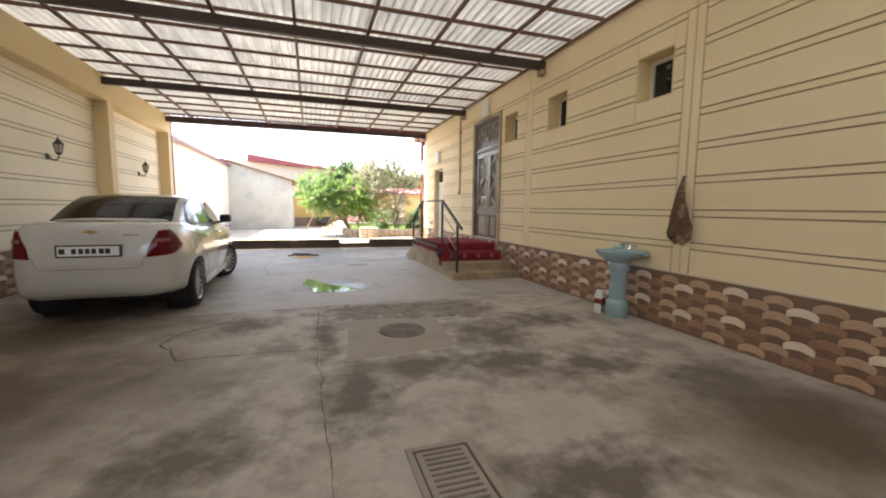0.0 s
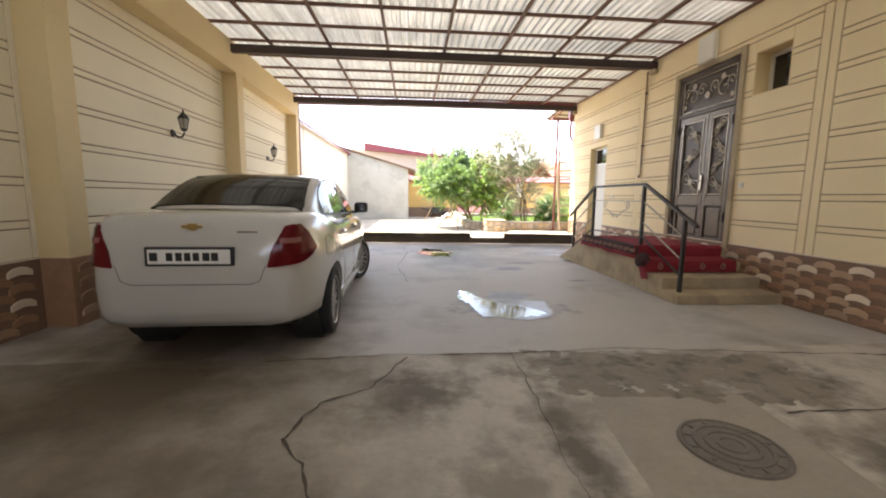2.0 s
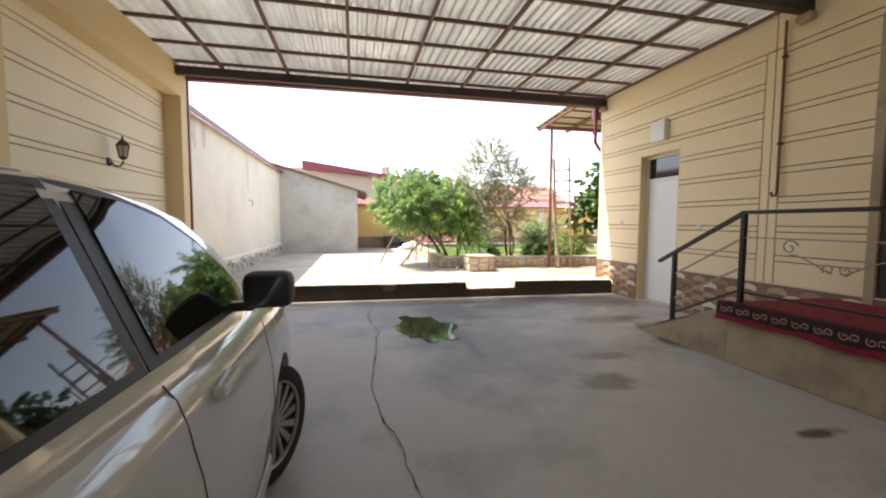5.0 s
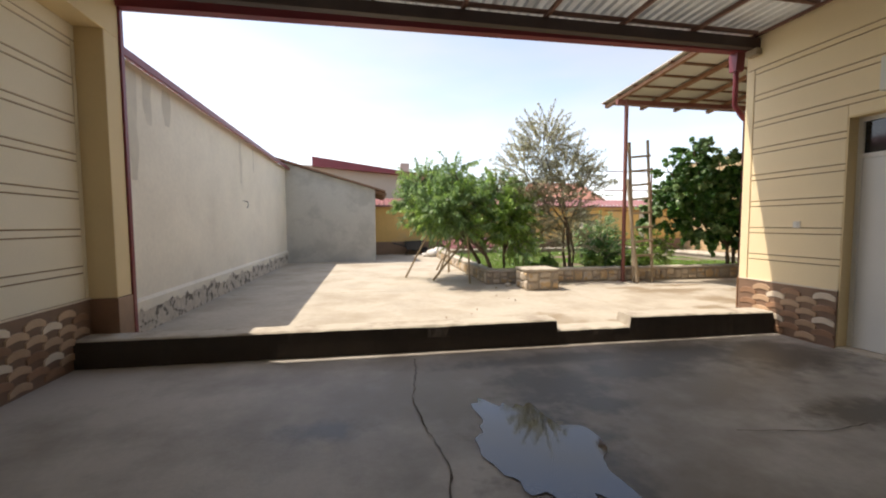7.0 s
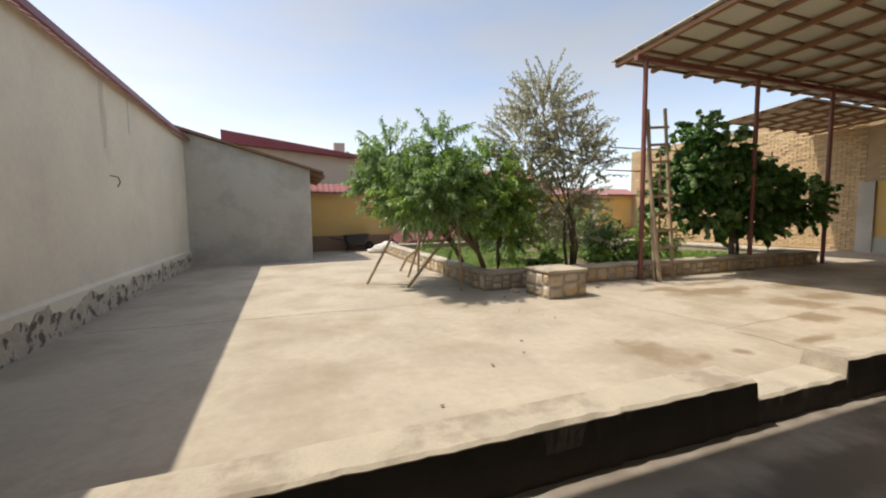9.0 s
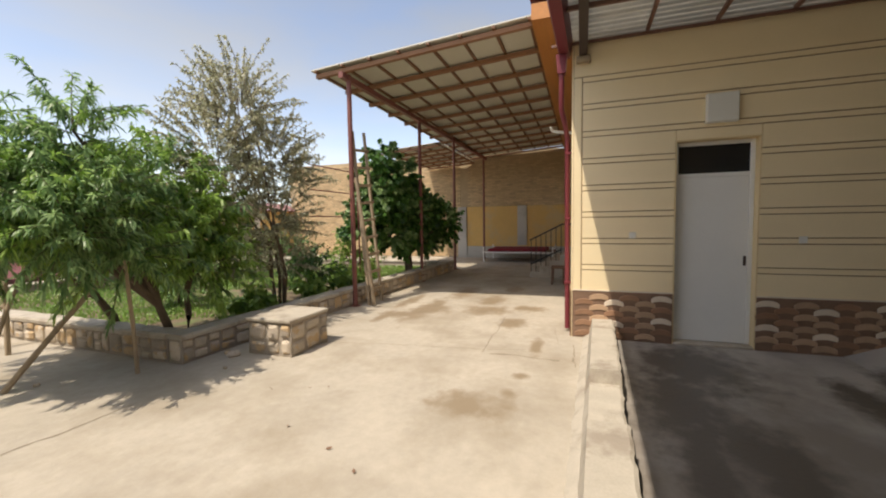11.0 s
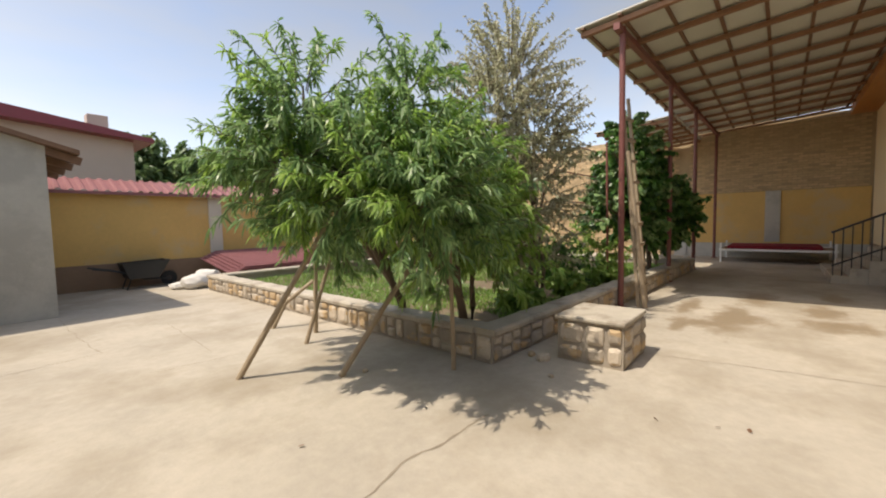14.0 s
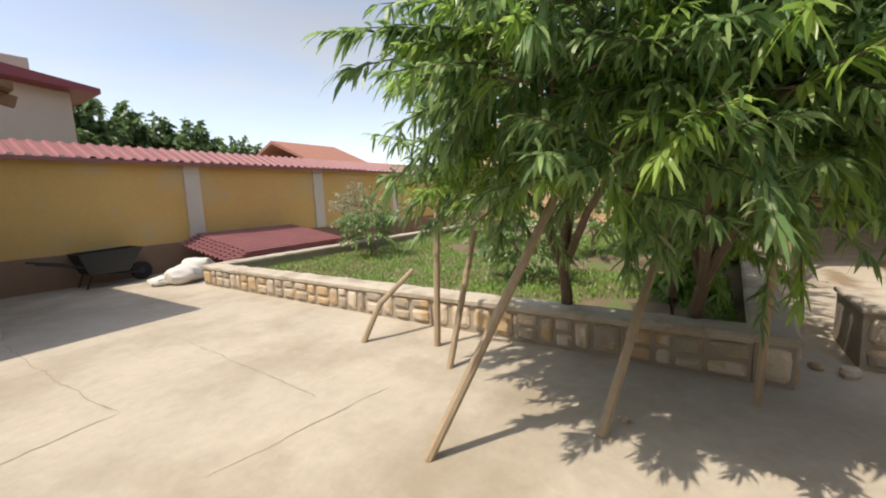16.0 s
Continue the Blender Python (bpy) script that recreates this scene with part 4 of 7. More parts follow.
for name, y0, y1 in (("wide_leaf", 8.53, b - 0.072), ("narrow_leaf", a + 0.072, 8.524)):
    leaf = part(name, Shape().box(XR + 0.045, XR + 0.075, y0, y1, c + 0.012, 2.615), M_IRON_D, door)
    st = Shape()
    for q in ((y0, y0 + 0.07, c + 0.012, 2.615), (y1 - 0.07, y1, c + 0.012, 2.615), (y0 + 0.07, y1 - 0.07, 2.54, 2.615), (y0 + 0.07, y1 - 0.07, c + 0.012, c + 0.11), (y0 + 0.07, y1 - 0.07, 1.18, 1.33)):
        st.box(XR + 0.018, XR + 0.045, *q, 0.005)
    part("stiles", st, M_IRON, leaf)
    part("lower_panel", Shape().box(XR + 0.028, XR + 0.046, y0 + 0.11, y1 - 0.11, c + 0.15, 1.14, 0.012), M_IRON, leaf)
    mo = Shape()
    for q in ((y0 + 0.085, y0 + 0.1, 1.35, 2.53), (y1 - 0.1, y1 - 0.085, 1.35, 2.53), (y0 + 0.1, y1 - 0.1, 2.515, 2.53), (y0 + 0.1, y1 - 0.1, 1.35, 1.365)):
        mo.box(XR + 0.012, XR + 0.03, *q)
    part("moulding", mo, M_SCROLL, leaf)
    sc = Shape()
    scrolls(sc, y0 + 0.10, y1 - 0.10, 1.37, 2.51, 3 if y1 - y0 > 0.55 else 4)
    part("scrollwork", sc, M_SCROLL, leaf, "silvered wrought iron scrolls")
    if name == "wide_leaf":
        part("handle", Shape().box(XR - 0.008, XR + 0.018, y0 + 0.012, y0 + 0.052, 1.42, 1.66, 0.006).tube([(XR - 0.03, y0 + 0.03, 1.57), (XR - 0.03, y0 + 0.15, 1.575)], 0.01), M_CHROME, leaf, "chrome lever handle")
tp = part("transom_panel", Shape().box(XR + 0.05, XR + 0.07, a + 0.07, b - 0.07, 2.69, d - 0.07), M_IRON_D, door)
sc = Shape()
x = XR + 0.025
cy, cz = (a + b) / 2, 2.955
for sd in (-1, 1):
    for off, rr, tt in ((0.14, 0.10, 1.3), (0.34, 0.16, -1.2), (0.47, 0.08, 1.2)):
        sc.tube([(x, p, q) for p, q in spiral(cy + sd * off, cz + (0.05 if tt > 0 else -0.03), rr * 0.15, rr, sd * tt, 0.9)], 0.008, 6)
    flower(sc, x - 0.005, cy + sd * 0.30, cz + 0.14, 0.05)
    flower(sc, x - 0.005, cy + sd * 0.50, cz - 0.16, 0.04)
flower(sc, x - 0.006, cy, cz - 0.06, 0.06)
for q in ((a + 0.085, b - 0.085, 2.70, 2.712), (a + 0.085, b - 0.085, d - 0.097, d - 0.085), (a + 0.085, a + 0.097, 2.712, d - 0.097), (b - 0.097, b - 0.085, 2.712, d - 0.097)):
    sc.box(XR + 0.015, XR + 0.035, *q)
part("scrollwork", sc, M_SCROLL, tp, "silvered wrought iron scrolls")
for z in (0.95, 2.35):
    for y in (a + 0.055, b - 0.055):
        part("hinge", Shape().tube([(XR - 0.006, y, z), (XR - 0.006, y, z + 0.13)], 0.016, 10), M_BLACK, door)

# platform before the entrance, with steps at both ends
PL = 2.47
steps = setting("entrance_steps", Shape().box(PL, XR - 0.004, 7.9, 9.62, 0, 0.57, 0.012), M_STEP, "cream rendered platform with steps and a ramp before the entrance")
for y0, y1, z in ((6.93, 7.262, 0.12), (7.26, 7.602, 0.27), (7.60, 7.898, 0.42)):
    part("step", Shape().box(PL - 0.006 if z < 0.2 else PL, XR - 0.004, y0, y1, 0, z, 0.012), M_STEP, steps)

part("ramp", Shape().prism([(9.62, -0.02), (9.62, 0.54), (10.9, -0.02)], "x", PL, XR - 0.004), M_STEP, steps)
part("ramp_screed", Shape().prism([(9.62, 0.541), (9.62, 0.553), (10.93, 0.004), (10.9, 0.0)], "x", PL + 0.03, XR - 0.006), M_FLOOR, steps, "grey worn screed on the ramp")

carpet = thing("carpet", "red patterned carpet with a dark border on the platform", "carpet")
def drape(x0, x1, y0, y1, z, th=0.012, nx=24, ny=24, amp=0.006, seed=0):
    s = Shape()
    v = [(x0 + (x1 - x0) * i / nx, y0 + (y1 - y0) * j / ny, z + th + amp * noise.noise((i * 0.5, j * 0.5, seed))) for i in range(nx + 1) for j in range(ny + 1)]
    s.add(v, [(i * (ny + 1) + j, (i + 1) * (ny + 1) + j, (i + 1) * (ny + 1) + j + 1, i * (ny + 1) + j + 1) for i in range(nx) for j in range(ny)])
    rim = [(x0, y0), (x1, y0), (x1, y1), (x0, y1)]
    for (p, q), (r_, t_) in zip(rim, rim[1:] + rim[:1]):
        s.add([(p, q, z + 0.001), (r_, t_, z + 0.001), (r_, t_, z + th), (p, q, z + th)], [(0, 1, 2, 3)])
    return s


part("carpet_field", drape(PL + 0.02, XR - 0.02, 7.92, 9.66, 0.57), M_CARPET, carpet)
# border and red edge hanging over the platform's long side
def hanging(z0, z1, x0, x1, seed):
    s = Shape()
    n = 70
    for i in range(n + 1):
        y = 7.80 + 1.90 * i / n
        w = 0.016 * noise.noise((y * 4, seed, 1))
        s.v += [(x0, y, z0), ((x0 + x1) / 2 + w * 0.5, y, (z0 + z1) / 2 + 0.01), (x1 + w, y, z1 + 0.02 * noise.noise((y * 2.5, 7 + seed, 1)))]
    s.f += [(i * 3 + j, i * 3 + j + 1, i * 3 + j + 4, i * 3 + j + 3) for i in range(n) for j in range(2)]
    return s


part("border", drape(PL - 0.02, PL + 0.07, 7.92, 9.66, 0.586, amp=0.003), M_CARPET_D, carpet, "dark border with pale motifs")
part("border_drop", hanging(0.602, 0.475, PL - 0.022, PL - 0.04, 1), M_CARPET_D, carpet, "dark patterned border hanging over the edge")
part("side_fringe", hanging(0.485, 0.425, PL - 0.034, PL - 0.05, 2), M_CARPET, carpet, "red hanging edge")
for k in range(11):
    y = 7.92 + k * 0.165
    s = Shape()
    for t in (-1, 1):
        s.tube([(PL - 0.052, q, p) for q, p in spiral(y + t * 0.034, 0.535, 0.008, 0.034, t * 1.1, 0)], 0.006, 5)
    part("motif", s, M_CARPET_P, carpet)
# carpet runner folded over the upper steps
s = Shape()
prof = [(7.95, 0.602), (7.90, 0.600), (7.87, 0.56), (7.865, 0.45), (7.84, 0.438), (7.62, 0.436), (7.575, 0.42), (7.562, 0.36), (7.57, 0.285), (7.54, 0.278)]
nx = 30
for i in range(nx + 1):
    x = PL - 0.05 + (XR - 0.1 - PL + 0.05) * i / nx
    for j, (y, z) in enumerate(prof):
        e = 0.02 * noise.noise((x * 4, j * 0.7, 3))
        s.v.append((x, y - abs(e), z + 0.008 + 0.5 * abs(e)))
m_ = len(prof)
s.f += [(i * m_ + j, i * m_ + j + 1, (i + 1) * m_ + j + 1, (i + 1) * m_ + j) for i in range(nx) for j in range(m_ - 1)]
part("step_fold", s, M_CARPET, carpet, "dark red fold over the steps", smooth=True)
for k in range(4):
    x = PL + 0.15 + k * 0.30
    sp = Shape()
    sp.tube([(p, 7.558, q) for p, q in spiral(x, 0.36, 0.01, 0.045, 1.3, 0)], 0.008, 5)
    part("motif", sp, M_CARPET_P, carpet)
# bunched corner that hangs over the edge
bm = bmesh.new()
bmesh.ops.create_icosphere(bm, subdivisions=4, radius=1.0)
for p in bm.verts:
    q = p.co.copy()
    k = 1 + 0.28 * noise.noise(q * 1.8) + 0.12 * noise.noise(q * 4.5)
    p.co = (PL - 0.01 + q.x * 0.06 * k, 7.72 + q.y * 0.15 * k, 0.42 + q.z * 0.11 * k)
s = Shape().add([p.co[:] for p in bm.verts], [[q.index for q in f.verts] for f in bm.faces])
bm.free()
part("bunched_corner", s, M_CARPET_D, carpet, "bunched dark corner", smooth=True)
part("corner_fringe", Shape().prism([(7.50, 0.20), (7.62, 0.18), (7.70, 0.34), (7.58, 0.36)], "x", PL - 0.07, PL - 0.045), M_CARPET, carpet, "red corner hanging down")

rail = thing("stair_railing", "black steel railing with thin bars and a scroll", "railing")
RX = 2.58
POSTS = [(7.08, 0.12, 1.06), (8.0, 0.57, 1.46), (9.58, 0.57, 1.46), (10.42, 0.14, 1.02)]
for y, z0, z1 in POSTS:
    part("post", Shape().box(RX - 0.022, RX + 0.022, y - 0.022, y + 0.022, z0, z1, 0.004), M_BLACK, rail)
TOP = [(6.86, 0.95), (8.0, 1.48), (9.58, 1.475), (10.66, 0.90)]
for (y0, z0), (y1, z1) in zip(TOP, TOP[1:]):
    part("handrail", Shape().bar((RX, y0, z0), (RX, y1, z1), 0.045, 0.035), M_BLACK, rail)
for dz in (0.23, 0.52):
    part("bar", Shape().bar((RX, 7.08, 1.04 - dz), (RX, 8.0, 1.46 - dz), 0.016, 0.016), M_BAR, rail)
    part("bar", Shape().bar((RX, 9.58, 1.46 - dz), (RX, 10.42, 1.0 - dz), 0.016, 0.016), M_BAR, rail)
part("bar", Shape().bar((RX, 8.0, 1.235), (RX, 9.58, 1.235), 0.014, 0.014), M_BAR, rail)
part("bar", Shape().bar((RX, 8.0, 0.70), (RX, 9.58, 0.70), 0.02, 0.02), M_BLACK, rail)
part("bar", Shape().bar((RX, 7.08, 0.32), (RX, 8.0, 0.74), 0.02, 0.02), M_BLACK, rail)
part("bar", Shape().bar((RX, 9.58, 0.72), (RX, 10.42, 0.30), 0.02, 0.02), M_BLACK, rail)
sp = Shape()
for t in (-1, 1):
    sp.tube([(RX, p, q) for p, q in spiral(8.79 + t * 0.36, 1.16, 0.015, 0.07, t * 1.2, 1.57)], 0.007, 5)
    sp.tube([(RX, 8.79 + t * (0.36 - 0.32 * k / 10), 1.10 - 0.13 * math.sin(math.pi * k / 20) * k / 10) for k in range(11)], 0.007, 5)
    sp.tube([(RX, p, q) for p, q in spiral(8.79 + t * 0.06, 1.0, 0.01, 0.045, -t * 1.1, 0)], 0.006, 5)
part("scroll", sp, M_BAR, rail, "thin grey scroll")

# woven-pattern tile skirting: raised bars on a dark ground
def dado(name, x, side, y0, y1, gaps, top):
    segs, at = [], y0
    for g0, g1 in sorted(gaps):
        segs.append((at, g0))
        at = g1
    segs.append((at, y1))
    s, t = Shape(), Shape()
    for p, q in segs:
        s.box(x, x - side * 0.012, p, q, 0, top - 0.016)
        t.box(x - side * 0.001, x - side * 0.02, p, q, top - 0.016, top, 0.002)
    ob = setting(name, s, M_TILE_G, "brown glazed skirting tiles in a woven relief pattern")
    part("edge_strip", t, M_TILE_C, ob, "pale edging strip")
    return ob, segs


def bar_shape(side, w=0.235, h=0.07, n=7):
    s = Shape()
    o = []
    for k in range(n + 1):
        u = -1 + 2 * k / n
        o.append((u * w / 2, 0.03 * (1 - u * u) + h / 2 - 0.010 * abs(u) ** 6))
    for k in range(n, -1, -1):
        u = -1 + 2 * k / n
        o.append((u * w / 2, 0.03 * (1 - u * u) - h / 2 + 0.010 * abs(u) ** 6))
    c = len(o)
    v = [(0, a, b) for a, b in o] + [(-side * 0.010, a * 0.95, b * 0.9 + 0.001) for a, b in o]
    return s.add(v, [tuple(range(c, 2 * c))] + [(k, (k + 1) % c, c + (k + 1) % c, c + k) for k in range(c)])


def lay_bars(ob, x, side, segs, top, near):
    """Bars laid as in basket weave; those in the stretch near are parts, the rest are one mesh a colour."""
    kinds = {"cream_bar": M_TILE_C, "tan_bar": M_TILE_T, "brown_bar": M_TILE_B}
    base = bar_shape(side)
    shared = {k: base.mesh(k, m) for k, m in kinds.items()}
    rest = {k: Shape() for k in kinds}
    r = random.Random(3)
    for p, q in segs:
        col = 0
        y = math.ceil((p + 0.09) / 0.185) * 0.185
        while y < q - 0.09:
            col = round(y / 0.185)
            for row in range(5):
                z = 0.045 + row * 0.142 + (0.071 if col % 2 else 0.0)
                if z > top - 0.08:
                    continue
                g = col % 3
                kind = "cream_bar" if (g == 0 and row % 2 == 1) else "tan_bar" if g == 1 or r.random() < 0.25 else "brown_bar"
                at = (x - side * (0.0125 + 0.002 * (col % 2)), y, z)
                if near[0] < y < near[1]:
                    part(kind, shared[kind], kinds[kind], ob, m=Matrix.Translation(at))
                else:
                    rest[kind].add([(a + at[0], b + at[1], c + at[2]) for a, b, c in base.v], base.f)
            y += 0.185
    for k, s in rest.items():
        if s.v:
            tagged(part(k + "s", s, kinds[k], ob), kind="stuff")


DADO_R = dado("skirting_east", XR, 1, Y0, YE, [(WDOOR[0], WDOOR[1])], 0.655)
DADO_L = dado("skirting_west", XL, -1, Y0, 14.1, [p for p in PILASTERS], 0.665)
pf = setting("skirting_corner", Shape().box(XR - 0.01, XR + 0.34, YE + 0.02, YE + 0.032, 0, 0.655), M_TILE_B, "brown tiled skirting at the house corner")

# small fittings on the house wall
for y0, y1, z0, z1 in ((8.44, 8.79, 3.38, 3.78), (12.01, 12.34, 2.71, 3.05)):
    t = thing("wall_box", "white plastic junction box on the house wall", "junction box", group="wall boxes")
    part("case", Shape().box(XR - 0.07, XR, y0, y1, z0, z1, 0.01), M_PLASTIC, t)
    part("lid", Shape().box(XR - 0.082, XR - 0.07, y0 + 0.01, y1 - 0.01, z0 + 0.01, z1 - 0.01, 0.005), M_PLASTIC, t)
for y, z in ((7.75, 1.48), (13.11, 1.38), (11.34, 1.32)):
    t = thing("light_switch", "small white light switch on the plaster", "switch", group="wall switches")
    part("plate", Shape().box(XR - 0.012, XR, y - 0.04, y + 0.04, z - 0.04, z + 0.04, 0.004), M_PLASTIC, t)
    part("rocker", Shape().box(XR - 0.02, XR - 0.012, y - 0.022, y + 0.022, z - 0.028, z + 0.028, 0.003), M_PLASTIC, t)
t = thing("wall_pipe", "thin brown pipe with a hooked end on the wall", "pipe")
part("pipe", Shape().tube([(XR - 0.03, 10.24, 3.72), (XR - 0.03, 10.24, 1.76), (XR - 0.03, 10.25, 1.71), (XR - 0.03, 10.29, 1.70), (XR - 0.03, 10.31, 1.75)], 0.014, 8), M_LATH, t, smooth=True)
for z in (2.3, 3.3):
    part("clip", Shape().box(XR - 0.048, XR, 10.22, 10.26, z, z + 0.03), M_STEEL, t)
for y in BEAMS[1:]:
    t = setting("beam_bracket", Shape().box(XR - 0.10, XR + 0.0, y - 0.085, y + 0.085, 3.60, 3.69, 0.02), M_STEP, "rough mortar bracket under a roof beam")
dp = thing("downpipe", "maroon sheet metal downpipe at the house corner", "downpipe")
part("pipe", Shape().tube([(XR - 0.03, 13.99, 3.75), (XR - 0.03, 13.99, 3.05), (XR + 0.06, 13.95, 2.88), (XR + 0.25, 13.925, 2.72), (XR + 0.25, 13.915, 0.05)], 0.034, 12), M_REDMETAL, dp, smooth=True)
for z in (0.7, 1.6, 2.5):
    part("clip", Shape().box(XR + 0.205, XR + 0.295, 13.862, 13.955, z, z + 0.03), M_REDMETAL, dp)
part("hopper", Shape().prism([(13.94, 3.5), (14.04, 3.5), (14.06, 3.74), (13.92, 3.74)], "x", XR - 0.09, XR + 0.04), M_REDMETAL, dp)


def wall_lantern(x, y, z):
    t = thing("wall_lantern", "black wall lantern with a glass body on the boundary wall", "wall lamp", Matrix.Translation((x, y, z)), "wall lanterns")
    part("back_plate", Shape().lathe([(0.001, 0.0), (0.055, 0.0), (0.045, 0.02), (0.001, 0.03)], (0, 0, 0.0), 16, "x"), M_BLACK, t, smooth=True)
    part("arm", Shape().tube([(0.02, 0, 0.0), (0.07, 0, -0.05), (0.13, 0, -0.05), (0.16, 0, 0.0), (0.16, 0, 0.04)], 0.011, 8), M_BLACK, t, smooth=True)
    part("base", Shape().lathe([(0.02, 0.03), (0.045, 0.05), (0.05, 0.065)], (0.16, 0, 0), 6), M_BLACK, t)
    part("glass", Shape().lathe([(0.045, 0.065), (0.07, 0.20)], (0.16, 0, 0), 6), M_LAMP_GLASS, t, "clear glass body")
    for k in range(6):
        c_, s_ = math.cos(k * math.pi / 3), math.sin(k * math.pi / 3)
        part("glazing_bar", Shape().tube([(0.16 + 0.046 * c_, 0.046 * s_, 0.065), (0.16 + 0.071 * c_, 0.071 * s_, 0.20)], 0.005, 5), M_BLACK, t)
    part("cap", Shape().lathe([(0.085, 0.20), (0.07, 0.225), (0.03, 0.27), (0.012, 0.29), (0.012, 0.31), (0.004, 0.33)], (0.16, 0, 0), 6), M_BLACK, t)


M_LAMP_GLASS = material("lantern_glass", (0.45, 0.43, 0.38), 0.1, vary=0.05, bump=0.0)
for y in (4.7, 8.55, 12.3):
    wall_lantern(XL, y, 2.1)

# washbasin on a pedestal, with a rag hanging above it
sink = thing("washbasin", "pale blue ceramic washbasin on a pedestal", "washbasin", Matrix.Translation((XR - 0.24, 4.08, 0)) @ Matrix.Diagonal((1, 1, 1, 1)))
n = 32
s = Shape()
prof = [(0.06, 0.66), (0.14, 0.70), (0.22, 0.765), (0.25, 0.80), (0.255, 0.825), (0.245, 0.83), (0.21, 0.815), (0.16, 0.755), (0.08, 0.73), (0.001, 0.725)]
v = []
for r_, z in prof:
    for k in range(n):
        t_ = 2 * math.pi * k / n
        v.append((0.88 * r_ * math.copysign(abs(math.cos(t_)) ** 0.8, math.cos(t_)), 1.12 * r_ * math.copysign(abs(math.sin(t_)) ** 0.85, math.sin(t_)), z))
s.add(v, [(i * n + k, i * n + (k + 1) % n, (i + 1) * n + (k + 1) % n, (i + 1) * n + k) for i in range(len(prof) - 1) for k in range(n)])
part("bowl", s, M_CERAMIC, sink, smooth=True)
part("back_ledge", Shape().box(0.12, 0.235, -0.27, 0.27, 0.775, 0.845, 0.02), M_CERAMIC, sink)
part("pedestal", Shape().lathe([(0.125, 0.0), (0.135, 0.015), (0.132, 0.17), (0.125, 0.20), (0.102, 0.225), (0.096, 0.40), (0.098, 0.56), (0.13, 0.60), (0.134, 0.65), (0.13, 0.68), (0.12, 0.70)], (0.02, 0, 0), 20), M_CERAMIC, sink, smooth=True)
tap = part("tap", Shape().lathe([(0.028, 0.845), (0.022, 0.87), (0.018, 0.93)], (0.17, 0, 0), 12).tube([(0.17, 0, 0.90), (0.12, 0, 0.94), (0.05, 0, 0.93), (0.03, 0, 0.90)], 0.012, 8), M_CHROME, sink, "chrome tap", smooth=True)
for sd in (-1, 1):
    part("tap_handle", Shape().lathe([(0.012, 0.845), (0.012, 0.885), (0.03, 0.89), (0.03, 0.91), (0.001, 0.915)], (0.17, sd * 0.09, 0), 8), M_CHROME, sink)
soap = thing("soap_dish", "pale green plastic soap dish on the washbasin ledge", "soap dish", Matrix.Translation((XR - 0.085, 4.24, 0.846)))
part("tray", Shape().box(-.045, .045, -.065, .065, 0, .035, .012), M_SOAP, soap)
part("soap_bar", Shape().box(-.03, .03, -.045, .045, .033, .06, .012), M_PLASTIC, soap, "white bar of soap")
rag = thing("hanging_rag", "brown crumpled rag hanging from a nail", "rag", Matrix.Translation((XR - 0.005, 3.40, 1.69)))
s = Shape()
nu, nv = 20, 24
for i in range(nv + 1):
    h_ = i / nv
    w = 0.012 + 0.115 * min(1, h_ * 1.25) * (1 - 0.25 * max(0, h_ - 0.75) * 4 * 0.5)
    for k in range(nu):
        t_ = 2 * math.pi * k / nu
        f_ = 1 + 0.28 * math.sin(4 * t_ + 3 * h_) * h_ + 0.25 * noise.noise((math.cos(t_) * 2, math.sin(t_) * 2, h_ * 5))
        s.v.append((-0.045 - 0.42 * w * f_ * math.cos(t_) - 0.02 * h_, 0.02 * math.sin(5 * h_) + w * f_ * math.sin(t_), -0.68 * h_ + (0.05 * math.sin(2 * t_) + 0.03 * noise.noise((k, 2, 2))) * h_ ** 3))
s.f += [(i * nu + k, i * nu + (k + 1) % nu, (i + 1) * nu + (k + 1) % nu, (i + 1) * nu + k) for i in range(nv) for k in range(nu)]
part("cloth", s, M_TOWEL, rag, smooth=True)
part("nail", Shape().tube([(0.01, 0, 0.0), (-0.06, 0, 0.01)], 0.005, 6), M_STEEL, rag)

# ---- the parked car ----
from mathutils.bvhtree import BVHTree


def table(pairs):
    xs, ys = [p[0] for p in pairs], [p[1] for p in pairs]
    return lambda u: float(np.interp(u, xs, ys))


C_W = table([(0, .52), (.015, .575), (.04, .63), (.07, .66), (.11, .685), (.17, .705), (.3, .745), (.5, .79), (.75, .83), (.95, .848), (2.2, .858), (3.4, .85), (3.9, .82), (4.1, .77), (4.22, .69), (4.3, .58), (4.33, .46)])
C_T = table([(0, .70), (.015, .82), (.04, .94), (.07, 1.03), (.11, 1.09), (.17, 1.115), (.45, 1.13), (.7, 1.125), (1.2, 1.05), (3.1, 1.01), (3.5, .975), (3.9, .90), (4.1, .83), (4.25, .72), (4.33, .58)])
C_B = table([(0, .43), (.03, .36), (.1, .305), (.3, .265), (.6, .24), (3.8, .22), (4.2, .26), (4.33, .38)])
C_R = table([(.52, 1.10), (.65, 1.16), (.85, 1.255), (1.05, 1.345), (1.25, 1.41), (1.45, 1.445), (1.7, 1.465), (2.1, 1.47), (2.45, 1.445), (2.7, 1.395), (2.9, 1.30), (3.1, 1.165), (3.3, 1.045), (3.42, .97)])
C_WB = table([(.52, .62), (.8, .70), (1.0, .735), (1.4, .775), (2.2, .79), (2.9, .775), (3.42, .70)])


